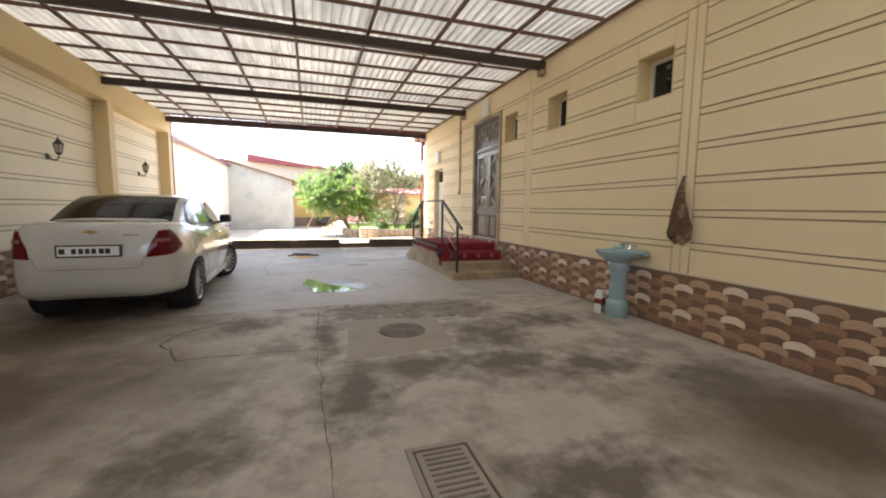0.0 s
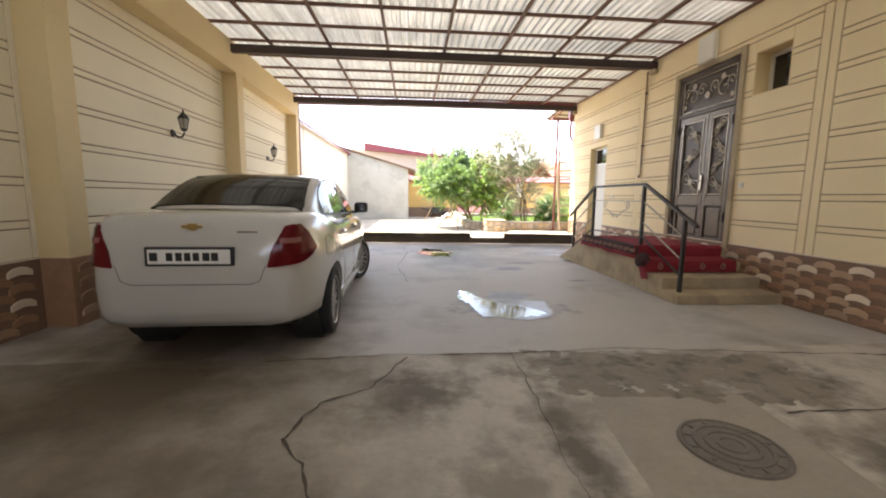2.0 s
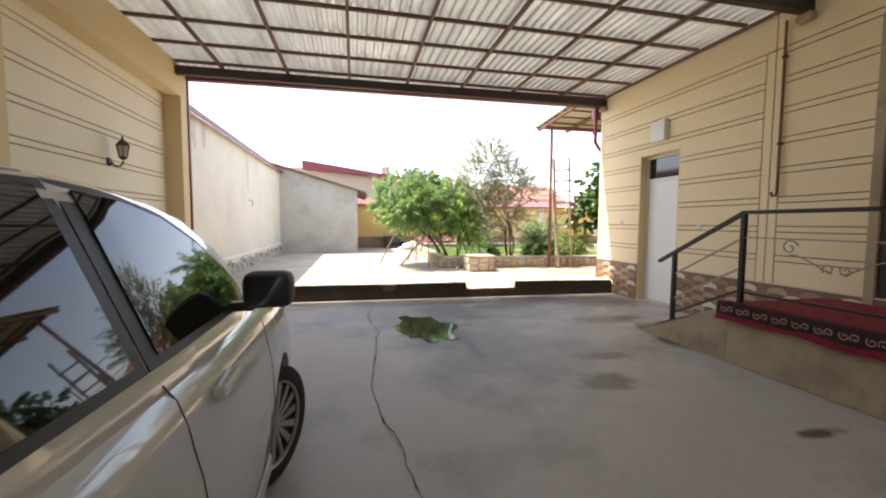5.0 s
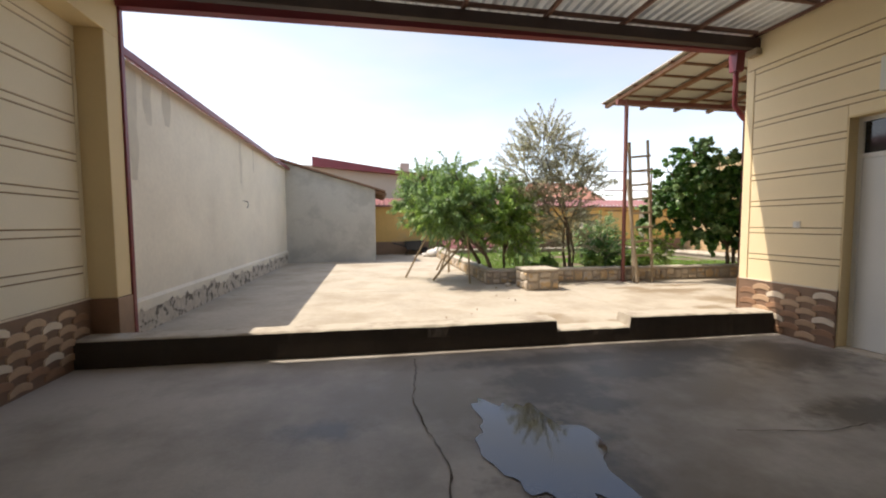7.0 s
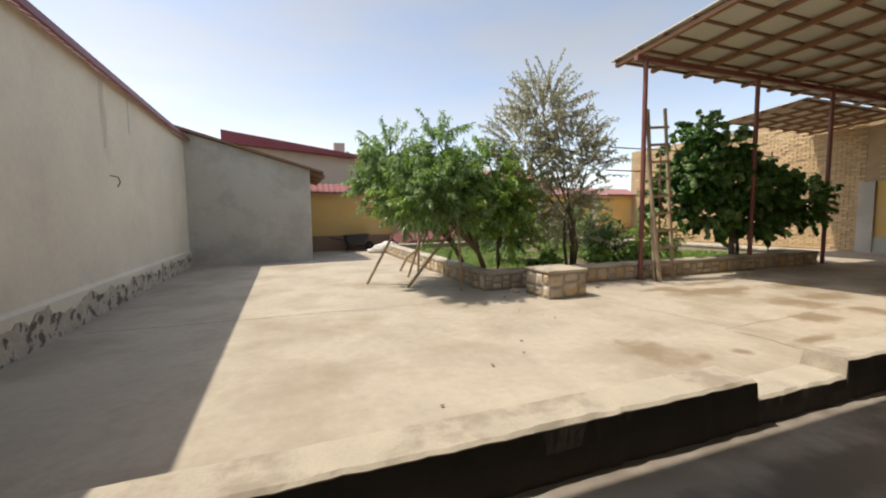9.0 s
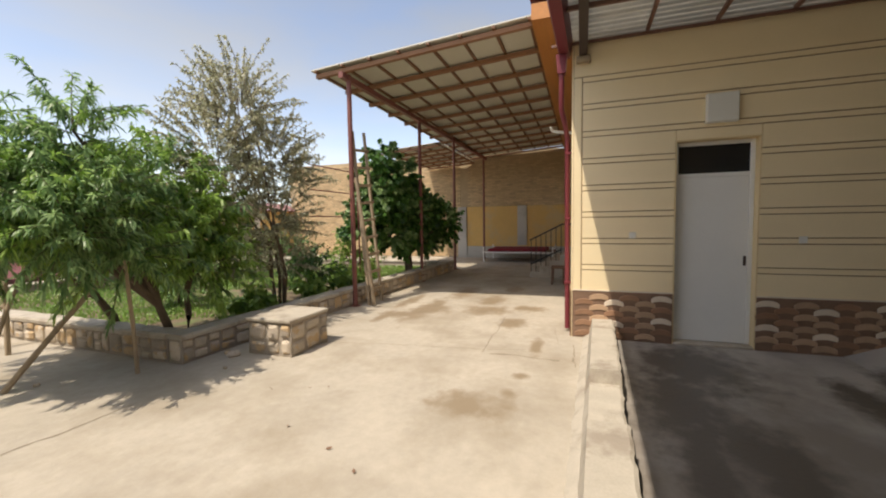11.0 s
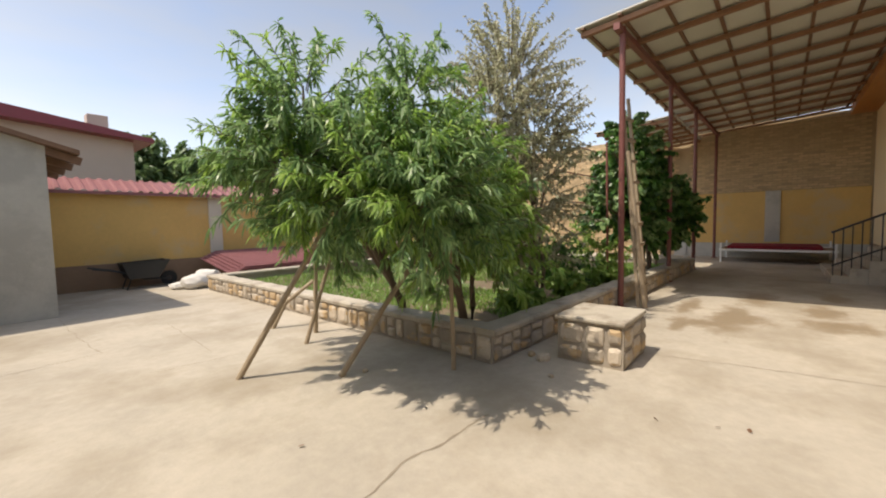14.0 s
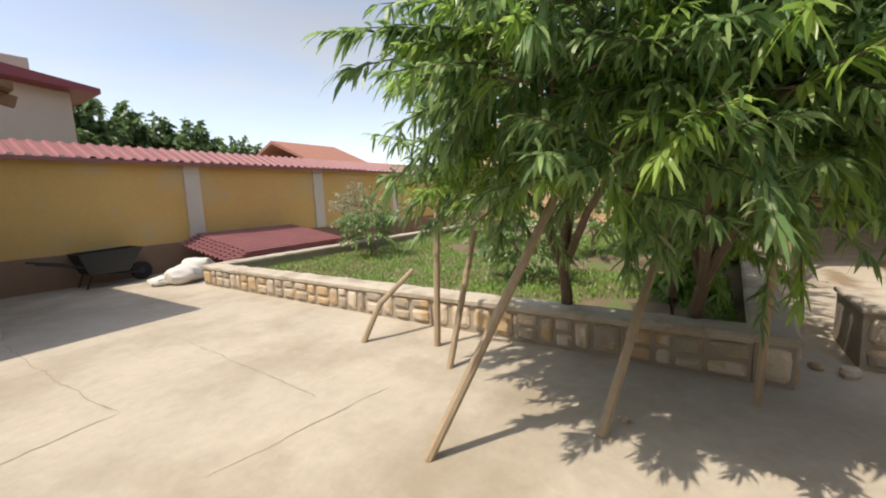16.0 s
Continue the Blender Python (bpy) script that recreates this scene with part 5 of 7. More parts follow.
def loft(stations, section):
    rings = []
    for u in stations:
        half = section(u)
        rings.append([(x, u, z) for x, z in half] + [(-x, u, z) for x, z in reversed(half[1:-1])])
    k = len(rings[0])
    v = [p for r in rings for p in r]
    f = [(i * k + j, i * k + (j + 1) % k, (i + 1) * k + (j + 1) % k, (i + 1) * k + j) for i in range(len(rings) - 1) for j in range(k)]
    f += [tuple(range(k - 1, -1, -1)), tuple((len(rings) - 1) * k + j for j in range(k))]
    return Shape().add(v, f)


def lower_section(u):
    w, b, t = C_W(u), C_B(u), C_T(u)
    h = t - b
    return [(0, b), (w * .70, b), (w * .90, b + .03 * h / .8), (w * .97, b + .10 * h), (w * .99, b + .22 * h), (w, b + .40 * h), (w * .998, b + .55 * h), (w * .985, b + .68 * h), (w * .968, b + .76 * h),
            (w * .955, b + .84 * h), (w * .93, b + .92 * h), (w * .87, b + .975 * h), (w * .76, t), (w * .4, t + .012), (0, t + .016)]


def upper_section(u):
    r, wb = C_R(u), C_WB(u)
    x = lambda z: wb - max(0, z - .96) * .40
    zs = [.90, .96] + [.96 + (r - .06 - .96) * q for q in (.25, .5, .75, 1.0)]
    out = [(wb, .90)] + [(x(z), z) for z in zs[1:]]
    e = x(r - .06)
    return [(0, .90)] + out + [(e - .022, r - .03), (e - .065, r - .008), (e - .16, r + .004), (e * .4, r + .018), (0, r + .02)]


car = thing("car", "white four-door saloon with tinted windows and red tail lamps", "car", Matrix.Translation((-2.27, 6.10, 0)) @ Matrix.Rotation(radians(1.6), 4, "Z") @ Matrix.Translation((0, -0.85, 0)))
lower = loft([0, .006, .015, .027, .04, .055, .07, .09, .11, .14, .17, .23, .3, .4, .5, .65, .8, 1.0, 1.2, 1.5, 1.9, 2.3, 2.7, 3.1, 3.3, 3.5, 3.7, 3.9, 4.0, 4.1, 4.18, 4.25, 4.3, 4.32, 4.33], lower_section)
upper = loft([.52, .6, .68, .76, .85, .92, 1.0, 1.1, 1.2, 1.3, 1.4, 1.5, 1.6, 1.75, 1.9, 2.05, 2.2, 2.35, 2.5, 2.6, 2.7, 2.8, 2.9, 3.0, 3.1, 3.2, 3.3, 3.42], upper_section)
HULL = BVHTree.FromPolygons([Vector(p) for p in lower.v + upper.v], lower.f + [tuple(i + len(lower.v) for i in fc) for fc in upper.f])
WHEELS = {"rear": 0.85, "front": 3.33}
body = part("body", lower, M_CAR, car, smooth=True)
for u in WHEELS.values():
    for sd in (-1, 1):
        cut = new("cutter", Shape().lathe([(.355, .50 * sd), (.355, 1.1 * sd)], (0, u, .305), 40, "x").mesh("cutter", M_TRIM))
        cut.parent = car
        md = body.modifiers.new("arch", "BOOLEAN")
        md.operation, md.object, md.solver = "DIFFERENCE", cut, "EXACT"
bpy.context.view_layer.update()
cut_mesh = bpy.data.meshes.new_from_object(body.evaluated_get(bpy.context.evaluated_depsgraph_get()))
body.modifiers.clear()
body.data = cut_mesh
cut_mesh.shade_smooth()
cut_mesh.set_sharp_from_angle(angle=radians(40))
for o in [o for o in scene.objects if o.name.startswith("cutter")]:
    bpy.data.objects.remove(o)
part("cabin", upper, M_CAR, car, smooth=True)


def hit(o, d):
    d = Vector(d).normalized()
    p, nrm, _, _ = HULL.ray_cast(Vector(o), d)
    if p is None:
        return None, None
    return p, (nrm if nrm.dot(d) < 0 else -nrm)


def patch(rays, rows, cols, off, depth=0.012):
    """A closed skin that follows the hull, off proud of it."""
    front, back = [], []
    last = (Vector((0, 0, 0)), Vector((0, 0, 1)))
    for o, d in rays:
        p, nrm = hit(o, d)
        if p is None:
            p, nrm = last
        last = (p, nrm)
        front.append(p + nrm * off)
        back.append(p - nrm * depth)
    k = rows * cols
    f = [(i * cols + j, i * cols + j + 1, (i + 1) * cols + j + 1, (i + 1) * cols + j) for i in range(rows - 1) for j in range(cols - 1)]
    g = [tuple(k + q for q in reversed(fc)) for fc in f]
    rim = [j for j in range(cols)] + [i * cols + cols - 1 for i in range(1, rows)] + [(rows - 1) * cols + j for j in range(cols - 2, -1, -1)] + [i * cols for i in range(rows - 2, 0, -1)]
    e = [(rim[q], rim[(q + 1) % len(rim)], k + rim[(q + 1) % len(rim)], k + rim[q]) for q in range(len(rim))]
    return Shape().add(front + back, f + g + e)


def side_patch(sd, u0, u1, lo, hi, off, cols=16, rows=8):
    rays = []
    for i in range(rows):
        for j in range(cols):
            u = u0 + (u1 - u0) * j / (cols - 1)
            z = lo(u) + (hi(u) - lo(u)) * i / (rows - 1)
            rays.append(((2.0 * sd, u, z), (-sd, 0, 0)))
    return patch(rays, rows, cols, off)


def top_patch(u0, u1, w0, w1, off, cols=17, rows=10, bow=0.0):
    rays = []
    for i in range(rows):
        q = i / (rows - 1)
        for j in range(cols):
            t = -1 + 2 * j / (cols - 1)
            w = w0 + (w1 - w0) * q
            rays.append(((t * w, u0 + (u1 - u0) * q + bow * (t * t), 3.0), (0, 0, -1)))
    return patch(rays, rows, cols, off)


part("rear_window", top_patch(.62, 1.28, .60, .53, .010, bow=0.03), M_TINT_REAR, car, "black tinted rear window", smooth=True)
part("windscreen", top_patch(2.73, 3.30, .53, .64, .006, bow=-0.06), M_TINT, car, "dark windscreen", smooth=True)
for sd in (1, -1):
    rear_hi = table([(1.0, 1.12), (1.1, 1.23), (1.22, 1.315), (1.4, 1.375), (1.7, 1.412), (2.03, 1.42)])
    front_hi = table([(2.10, 1.42), (2.3, 1.405), (2.5, 1.365), (2.7, 1.28), (2.9, 1.15), (3.0, 1.075)])
    belt = table([(1.1, 1.085), (3.05, 1.035)])
    part("window_trim", side_patch(sd, 1.0, 2.07, lambda u: belt(u) - .022, lambda u: rear_hi(u) + .018, .003), M_TRIM, car, smooth=True)
    part("window_trim", side_patch(sd, 2.08, 3.02, lambda u: belt(u) - .022, lambda u: front_hi(u) + .02, .003), M_TRIM, car, smooth=True)
    part("rear_door_window", side_patch(sd, 1.09, 2.03, belt, rear_hi, .007), M_TINT, car, "dark side window", smooth=True)
    part("front_door_window", side_patch(sd, 2.13, 2.92, belt, front_hi, .007), M_TINT, car, "dark side window", smooth=True)

    # tail lamp that wraps round the corner
    lo = table([(0, .75), (.5, .77), (.8, .81), (1, .85)])
    hi_ = table([(0, .765), (.05, .88), (.22, 1.035), (.5, 1.045), (.75, .97), (1, .865)])

    def lamp_rays(s0, s1, low, high, rows, cols):
        out = []
        for i in range(rows):
            for j in range(cols):
                s_ = s0 + (s1 - s0) * j / (cols - 1)
                ang = radians(-86 + 72 * s_)
                d = Vector((sd * math.cos(ang), math.sin(ang), 0))
                z = low(s_) + (high(s_) - low(s_)) * i / (rows - 1)
                out.append((Vector((sd * .47, .46, z)) + 2 * d, -d))
        return out

    lamp = part("tail_lamp", patch(lamp_rays(0, 1, lo, hi_, 12, 24), 12, 24, .014), M_LAMP_RED, car, "red tail lamp with a clear band", smooth=True)
    part("clear_band", patch(lamp_rays(.15, .45, lambda s_: .915, lambda s_: .95, 3, 12), 3, 12, .018), M_LAMP_CLEAR, lamp, "clear lamp band", smooth=True)
    part("headlight", patch([(Vector((sd * (.45 + .30 * j / 9), 5.5, .60 + .14 * i / 4)), (0, -1, 0)) for i in range(5) for j in range(10)], 5, 10, .008), M_LAMP_CLEAR, car, "clear headlight", smooth=True)

    # door seams, handles, mirror
    for pts in ([(2.07, 1.452), (1.7, 1.448), (1.4, 1.412), (1.2, 1.345), (1.06, 1.25), (.97, 1.14), (.95, 1.08), (.98, 1.04)], [(.98, 1.04), (1.0, .90), (1.10, .78), (1.22, .66), (1.32, .60), (1.38, .36)], [(2.10, 1.0), (2.11, .7), (2.10, .34)], [(3.03, 1.0), (3.02, .7), (2.98, .36)], [(1.38, .345), (2.1, .34), (2.98, .345)], [(.62, .90), (.60, .76), (.70, .75), (.78, .77), (.79, .89), (.72, .92), (.62, .90)]):
        dense = [(p0 + (p1 - p0) * k / 8, q0 + (q1 - q0) * k / 8) for (p0, q0), (p1, q1) in zip(pts, pts[1:]) for k in range(8)] + [pts[-1]]
        line = [hit((2 * sd, u, z), (-sd, 0, 0))[0] for u, z in dense]
        part("seam", Shape().tube([p for p in line if p is not None], .0024, 5), M_TRIM, car)
    for u in (1.45, 2.36):
        p, nrm = hit((2 * sd, u, .90), (-sd, 0, 0))
        part("door_handle", Shape().box(p.x - .004 * sd, p.x + .032 * sd, u - .085, u + .085, .88, .92, .012), M_CAR, car)
        part("handle_recess", Shape().box(p.x - .02 * sd, p.x + .004 * sd, u - .06, u + .03, .86, .895, .008), M_TRIM, car)
    p, nrm = hit((2 * sd, 2.78, 1.03), (-sd, 0, 0))
    mirror = part("wing_mirror", Shape().box(p.x + .04 * sd, p.x + .22 * sd, 2.72, 2.84, 1.03, 1.17, .035), M_TRIM, car, "black wing mirror", smooth=True)
    part("mirror_arm", Shape().box(p.x - .02 * sd, p.x + .08 * sd, 2.75, 2.81, 1.02, 1.055, .008), M_TRIM, mirror)
    part("mirror_face", Shape().box(p.x + .055 * sd, p.x + .205 * sd, 2.716, 2.722, 1.045, 1.155, .002), M_GLASS_D, mirror)
    # sill and bright crease
    part("sill", Shape().box(.70 * sd, .83 * sd, 1.30, 3.06, .20, .30, .02), M_CAR, car)

# boot lid seam, plate, badge and lettering blocks
for pts in ([(-.49, .77), (-.45, .66), (-.39, .635), (.39, .635), (.45, .66), (.49, .77)], [(-.66, 1.03), (.66, 1.03)]):
    dense = [(p0 + (p1 - p0) * k / 8, q0 + (q1 - q0) * k / 8) for (p0, q0), (p1, q1) in zip(pts, pts[1:]) for k in range(8)] + [pts[-1]]
    line = [hit((x, -1, z), (0, 1, 0))[0] for x, z in dense]
    if pts[0][1] < 1:
        part("boot_seam", Shape().tube([p for p in line if p is not None], .0024, 5), M_TRIM, car)
p, _ = hit((0, -1, .83), (0, 1, 0))
plate = part("number_plate", Shape().box(-.285, .285, p.y - .022, p.y + .03, .765, .895, .006), M_TRIM, car, "white plate in a black frame")
part("plate_face", Shape().box(-.265, .265, p.y - .027, p.y - .021, .78, .88, .003), M_WHITE, plate)
for x, w in ((-.225, .05), (-.125, .04), (-.065, .04), (-.01, .04), (.045, .04), (.11, .045), (.165, .045)):
    part("plate_bar", Shape().box(x - w / 2, x + w / 2, p.y - .030, p.y - .0268, .802, .858), M_TRIM, plate)
p, _ = hit((0, -1, 1.03), (0, 1, 0))
part("badge", Shape().prism([(-.065, 1.02), (-.028, 1.02), (-.022, 1.008), (.026, 1.008), (.032, 1.02), (.07, 1.022), (.062, 1.04), (.028, 1.04), (.022, 1.052), (-.026, 1.052), (-.03, 1.04), (-.072, 1.038)], "y", p.y - .014, p.y + .03), M_GOLD, car, "small gold badge")
p, _ = hit((.36, -1, .995), (0, 1, 0))
part("model_bar", Shape().box(.29, .43, p.y - .006, p.y + .03, .988, 1.002, .002), M_CHROME, car, "thin chrome lettering bar")
p, _ = hit((0, -1, .42), (0, 1, 0))
part("rear_valance", Shape().box(-.5, .5, .32, .45, .28, .36, .03), M_TRIM, car, "dark underside")
part("underbody", Shape().box(-.60, .60, .45, 4.0, .20, .28, .02), M_TRIM, car)


def wheel(name, x, u, sd, steer):
    m = Matrix.Translation((x, u, .305)) @ Matrix.Rotation(radians(steer), 4, "Z")
    w = part(name, Shape().lathe([(.20, -.09), (.27, -.095), (.295, -.085), (.305, -.06), (.305, .06), (.295, .085), (.27, .095), (.215, .09), (.20, .06)], (0, 0, 0), 40, "x"), M_RUBBER, car, "black tyre on a spoked alloy rim", smooth=True, m=m)
    rim = Shape().lathe([(.205, -.08), (.207, .085 * sd), (.218, .092 * sd), (.222, .085 * sd), (.212, -.08)], (0, 0, 0), 40, "x")
    for k in range(15):
        a0 = 2 * math.pi * k / 15
        for dz in (-.018, .018):
            c0, s0, c1, s1 = math.cos(a0), math.sin(a0), math.cos(a0 + dz * 2.4), math.sin(a0 + dz * 2.4)
            rim.bar((.075 * sd, .045 * c0, .045 * s0), (.068 * sd, .208 * c1, .208 * s1), .011, .022)
    rim.lathe([(.055, .05 * sd), (.055, .078 * sd), (.03, .088 * sd), (.001, .09 * sd)], (0, 0, 0), 16, "x")
    part("rim", rim, M_RIM, w, "silver multi-spoke rim", smooth=True)
    part("brake_disc", Shape().lathe([(.14, .0), (.14, .02 * sd), (.05, .02 * sd)], (0, 0, 0), 24, "x"), M_CAST, w)
    part("wheel_well", Shape().lathe([(.352, .0), (.352, -.22 * sd), (.05, -.225 * sd)], (x, u, .305), 32, "x"), M_TRIM, car)


for sd in (1, -1):
    wheel("rear_wheel", .735 * sd, WHEELS["rear"], sd, 0)
    wheel("front_wheel", .735 * sd, WHEELS["front"], sd, -24)

# ---- trees and garden ----
def leaf_mesh(name, P, D, length, width, mat, bend=0.35, seed=1, round_leaf=False):
    """Many folded leaves: P bases, D directions (n x 3 arrays)."""
    g = np.random.default_rng(seed)
    n = len(P)
    P, D = np.asarray(P, float), np.asarray(D, float)
    D /= np.linalg.norm(D, axis=1)[:, None] + 1e-9
    up = np.tile([0, 0, 1.0], (n, 1)) + g.normal(0, 0.45, (n, 3))
    S = np.cross(D, up)
    S /= np.linalg.norm(S, axis=1)[:, None] + 1e-9
    Nn = np.cross(S, D)
    L = (length * g.uniform(0.7, 1.2, n))[:, None]
    W = (width * g.uniform(0.75, 1.2, n))[:, None]
    down = np.array([0, 0, -1.0])
    a, b = (0.30, 0.68) if not round_leaf else (0.25, 0.75)
    wa, wb = (0.5, 0.42) if not round_leaf else (0.5, 0.55)
    q1, q2 = P + D * L * a + down * L * bend * 0.08, P + D * L * b + down * L * bend * 0.35
    tip = P + D * L * 0.95 + down * L * bend * 0.8
    V = np.stack([P, q1 - S * W * wa + Nn * W * 0.12, q1 + S * W * wa + Nn * W * 0.12, q2 - S * W * wb, q2 + S * W * wb, tip], 1).reshape(-1, 3)
    base = np.arange(n)[:, None] * 6
    tri = np.concatenate([base + [0, 2, 1], base + [3, 4, 5]], 1).reshape(-1, 3)
    quad = base + [1, 2, 4, 3]
    me = bpy.data.meshes.new(name)
    me.from_pydata(V.tolist(), [], tri.tolist() + quad.tolist())
    me.materials.append(mat)
    return me


def grow(name, label, base, lobes, twigs, leaves, length, width, mat, trunk_r=0.06, fork=0.6, seed=1, mat2=None, bend=0.5, stems=1, twig_len=0.45, spread=0.7, round_leaf=False, upward=0.25, category="tree"):
    """A tree or shrub: trunk, a limb to each lobe of the crown, twigs, and leaves along the twigs."""
    g = np.random.default_rng(seed)
    t = thing(name, label, category)
    base = Vector(base)
    wood = Shape()
    P, D, P2, D2 = [], [], [], []
    for si in range(stems):
        off = Vector((g.normal(0, 0.07), g.normal(0, 0.07), 0)) * (stems > 1)
        mean = Vector(np.mean([l[0] for l in lobes], 0))
        top = base + off + (Vector((mean.x, mean.y, base.z)) - base) * 0.18 + Vector((0, 0, fork))
        wood.tube([base + off + Vector((0, 0, -0.05)), base + off + (top - base - off) * 0.5 + Vector((g.normal(0, .03), g.normal(0, .03), 0)), top], trunk_r, 9, r1=trunk_r * 0.7)
        for li, (c, r) in enumerate(lobes):
            if li % stems != si:
                continue
            c = Vector(c)
            mid = top.lerp(c, 0.5) + Vector((g.normal(0, .08), g.normal(0, .08), 0.12))
            end = c + Vector((0, 0, r[2] * 0.5))
            wood.tube([top, top.lerp(mid, .5), mid, mid.lerp(c, .6), c, end], trunk_r * 0.62, 7, r1=trunk_r * 0.14)
    vol = np.array([l[1][0] * l[1][1] * l[1][2] for l in lobes])
    count = np.maximum(3, (twigs * vol / vol.sum()).astype(int))
    for (c, r), m in zip(lobes, count):
        c, r = np.array(c, float), np.array(r, float)
        for _ in range(m):
            d = g.normal(0, 1, 3)
            d /= np.linalg.norm(d)
            rad = g.uniform(0.25, 1.0) ** 0.5
            p0 = c + d * r * rad * 0.55
            out = d * np.array([1, 1, 0.6]) * spread + np.array([0, 0, upward]) + g.normal(0, 0.25, 3)
            out /= np.linalg.norm(out)
            ln = twig_len * g.uniform(0.6, 1.25)
            k = np.linspace(0, 1, 6)[:, None]
            path = p0 + out * ln * k + np.array([0, 0, -1]) * ln * 0.35 * bend * k * k + r * d * 0.25 * k
            wood.tube([Vector(q) for q in path[::2]] + [Vector(path[-1])], 0.0055, 4, False, 0.002)
            nl = leaves
            s = g.uniform(0.12, 1.0, nl)
            q = p0 + out * ln * s[:, None] + np.array([0, 0, -1]) * ln * 0.35 * bend * (s * s)[:, None] + r * d * 0.25 * s[:, None]
            ld = out * 0.75 + g.normal(0, 0.5, (nl, 3)) + np.array([0, 0, -0.7 * bend])
            if mat2 is not None and g.random() < 0.3:
                P2.append(q), D2.append(ld)
            else:
                P.append(q), D.append(ld)
    part("trunk", wood, M_BARK, t, "grey brown trunk and limbs", smooth=True)
    part("crown", leaf_mesh("crown", np.concatenate(P), np.concatenate(D), length, width, mat, bend, seed, round_leaf), mat, t)
    if P2:
        part("shoot_foliage", leaf_mesh("shoot_foliage", np.concatenate(P2), np.concatenate(D2), length, width, mat2, bend, seed + 1, round_leaf), mat2, t, "lighter green young shoots")
    return t


grow("peach_tree", "leafy green peach tree leaning over wooden props", (1.75, 19.6, .13),
     [((-.02, 19.15, 1.95), (.5, .5, .42)), ((.03, 18.95, 2.38), (.36, .36, .36)), ((.6, 19.5, 2.0), (.5, .42, .42)), ((.75, 19.8, 1.55), (.5, .5, .36)), ((.2, 18.9, 1.45), (.36, .4, .28))],
     360, 58, .108, .019, M_LEAF_PEACH, .06, .55, 11, M_LEAF_BRIGHT)
grow("peach_tree", "bushy green peach tree leaning over the bed corner", (1.75, 18.6, .13),
     [((.79, 18.5, 2.55), (.24, .24, .45)), ((.75, 18.3, 1.95), (.48, .45, .42)), ((.38, 18.0, 1.62), (.4, .32, .36)), ((.2, 18.45, 1.75), (.45, .42, .4)), ((.95, 18.2, 1.35), (.4, .34, .3)), ((1.1, 18.6, 1.9), (.34, .34, .4))],
     500, 58, .108, .019, M_LEAF_PEACH, .06, .5, 12, M_LEAF_BRIGHT)
grow("young_tree", "light green young fruit tree in the garden bed", (2.07, 18.77, .13),
     [((2.0, 18.7, 1.6), (.5, .5, .5)), ((1.9, 18.75, 2.3), (.36, .36, .42)), ((2.25, 18.65, 1.1), (.5, .45, .4)), ((2.6, 19.0, 1.8), (.4, .4, .5))],
     250, 44, .125, .029, M_LEAF_BRIGHT, .045, .5, 13, M_LEAF_PEACH)
grow("tall_tree", "tall sparse tree with dusty olive-grey foliage", (3.9, 18.85, .13),
     [((3.15, 18.8, 3.35), (.85, .6, .8)), ((2.7, 18.75, 2.7), (.85, .6, .7)), ((3.8, 18.8, 2.75), (.9, .65, .75)), ((4.3, 18.8, 2.35), (.65, .5, .6)), ((2.8, 18.75, 2.05), (.75, .55, .6)), ((3.65, 18.75, 1.7), (.9, .6, .6)), ((3.3, 18.8, 3.85), (.45, .4, .4)), ((3.0, 18.75, 1.15), (.55, .45, .45)), ((3.95, 18.75, 1.0), (.6, .45, .45))],
     660, 50, .062, .023, M_LEAF_DRY, .035, 1.1, 14, None, .5, 5, .55, .7, upward=.5)
grow("grape_vine", "dense dark green grape vine over a trellis", (8.3, 18.3, .13),
     [((6.4, 18.5, 1.6), (.5, .4, .5)), ((6.75, 18.4, 2.25), (.55, .4, .45)), ((10.45, 17.95, 1.6), (.5, .35, .7)), ((7.3, 18.5, 3.25), (.5, .3, .3)), ((6.5, 18.5, 2.8), (.35, .3, .2)), ((7.3, 18.4, 2.3), (.7, .5, .65)), ((7.9, 18.3, 2.9), (.7, .5, .45)), ((8.4, 18.3, 2.0), (.9, .5, .8)), ((9.3, 18.2, 1.9), (.8, .45, .7)), ((7.4, 18.3, 1.4), (.6, .45, .6)), ((9.8, 18.2, 1.5), (.5, .4, .6)), ((8.8, 18.25, 1.1), (.9, .4, .4))],
     760, 34, .095, .09, M_LEAF_VINE, .05, .7, 15, M_LEAF_PEACH, .7, 3, .35, .7, True, .1, category="vine")
for i, (x, y, z, r, mt) in enumerate(((3.3, 20.6, .7, .6, M_LEAF_PEACH), (4.9, 18.9, .6, .45, M_LEAF_VINE), (5.6, 20.2, .9, .75, M_LEAF_PEACH), (6.4, 22.6, .9, .8, M_LEAF_DRY), (4.3, 24.4, .8, .6, M_LEAF_PEACH), (5.05, 25.5, 1.0, .6, M_LEAF_DRY), (8.4, 24.6, .9, .9, M_LEAF_PEACH), (6.2, 18.7, .75, .55, M_LEAF_BRIGHT))):
    grow("shrub", "loose green shrub in the garden bed", (x, y, .13), [((x, y, z), (r, r, r * .75)), ((x + .3 * r, y + .2, z + .5 * r), (r * .6, r * .6, r * .6))], 90, 30, .085, .03, mt, .025, .3, 30 + i, None, .4, 2, .35, category="shrub")
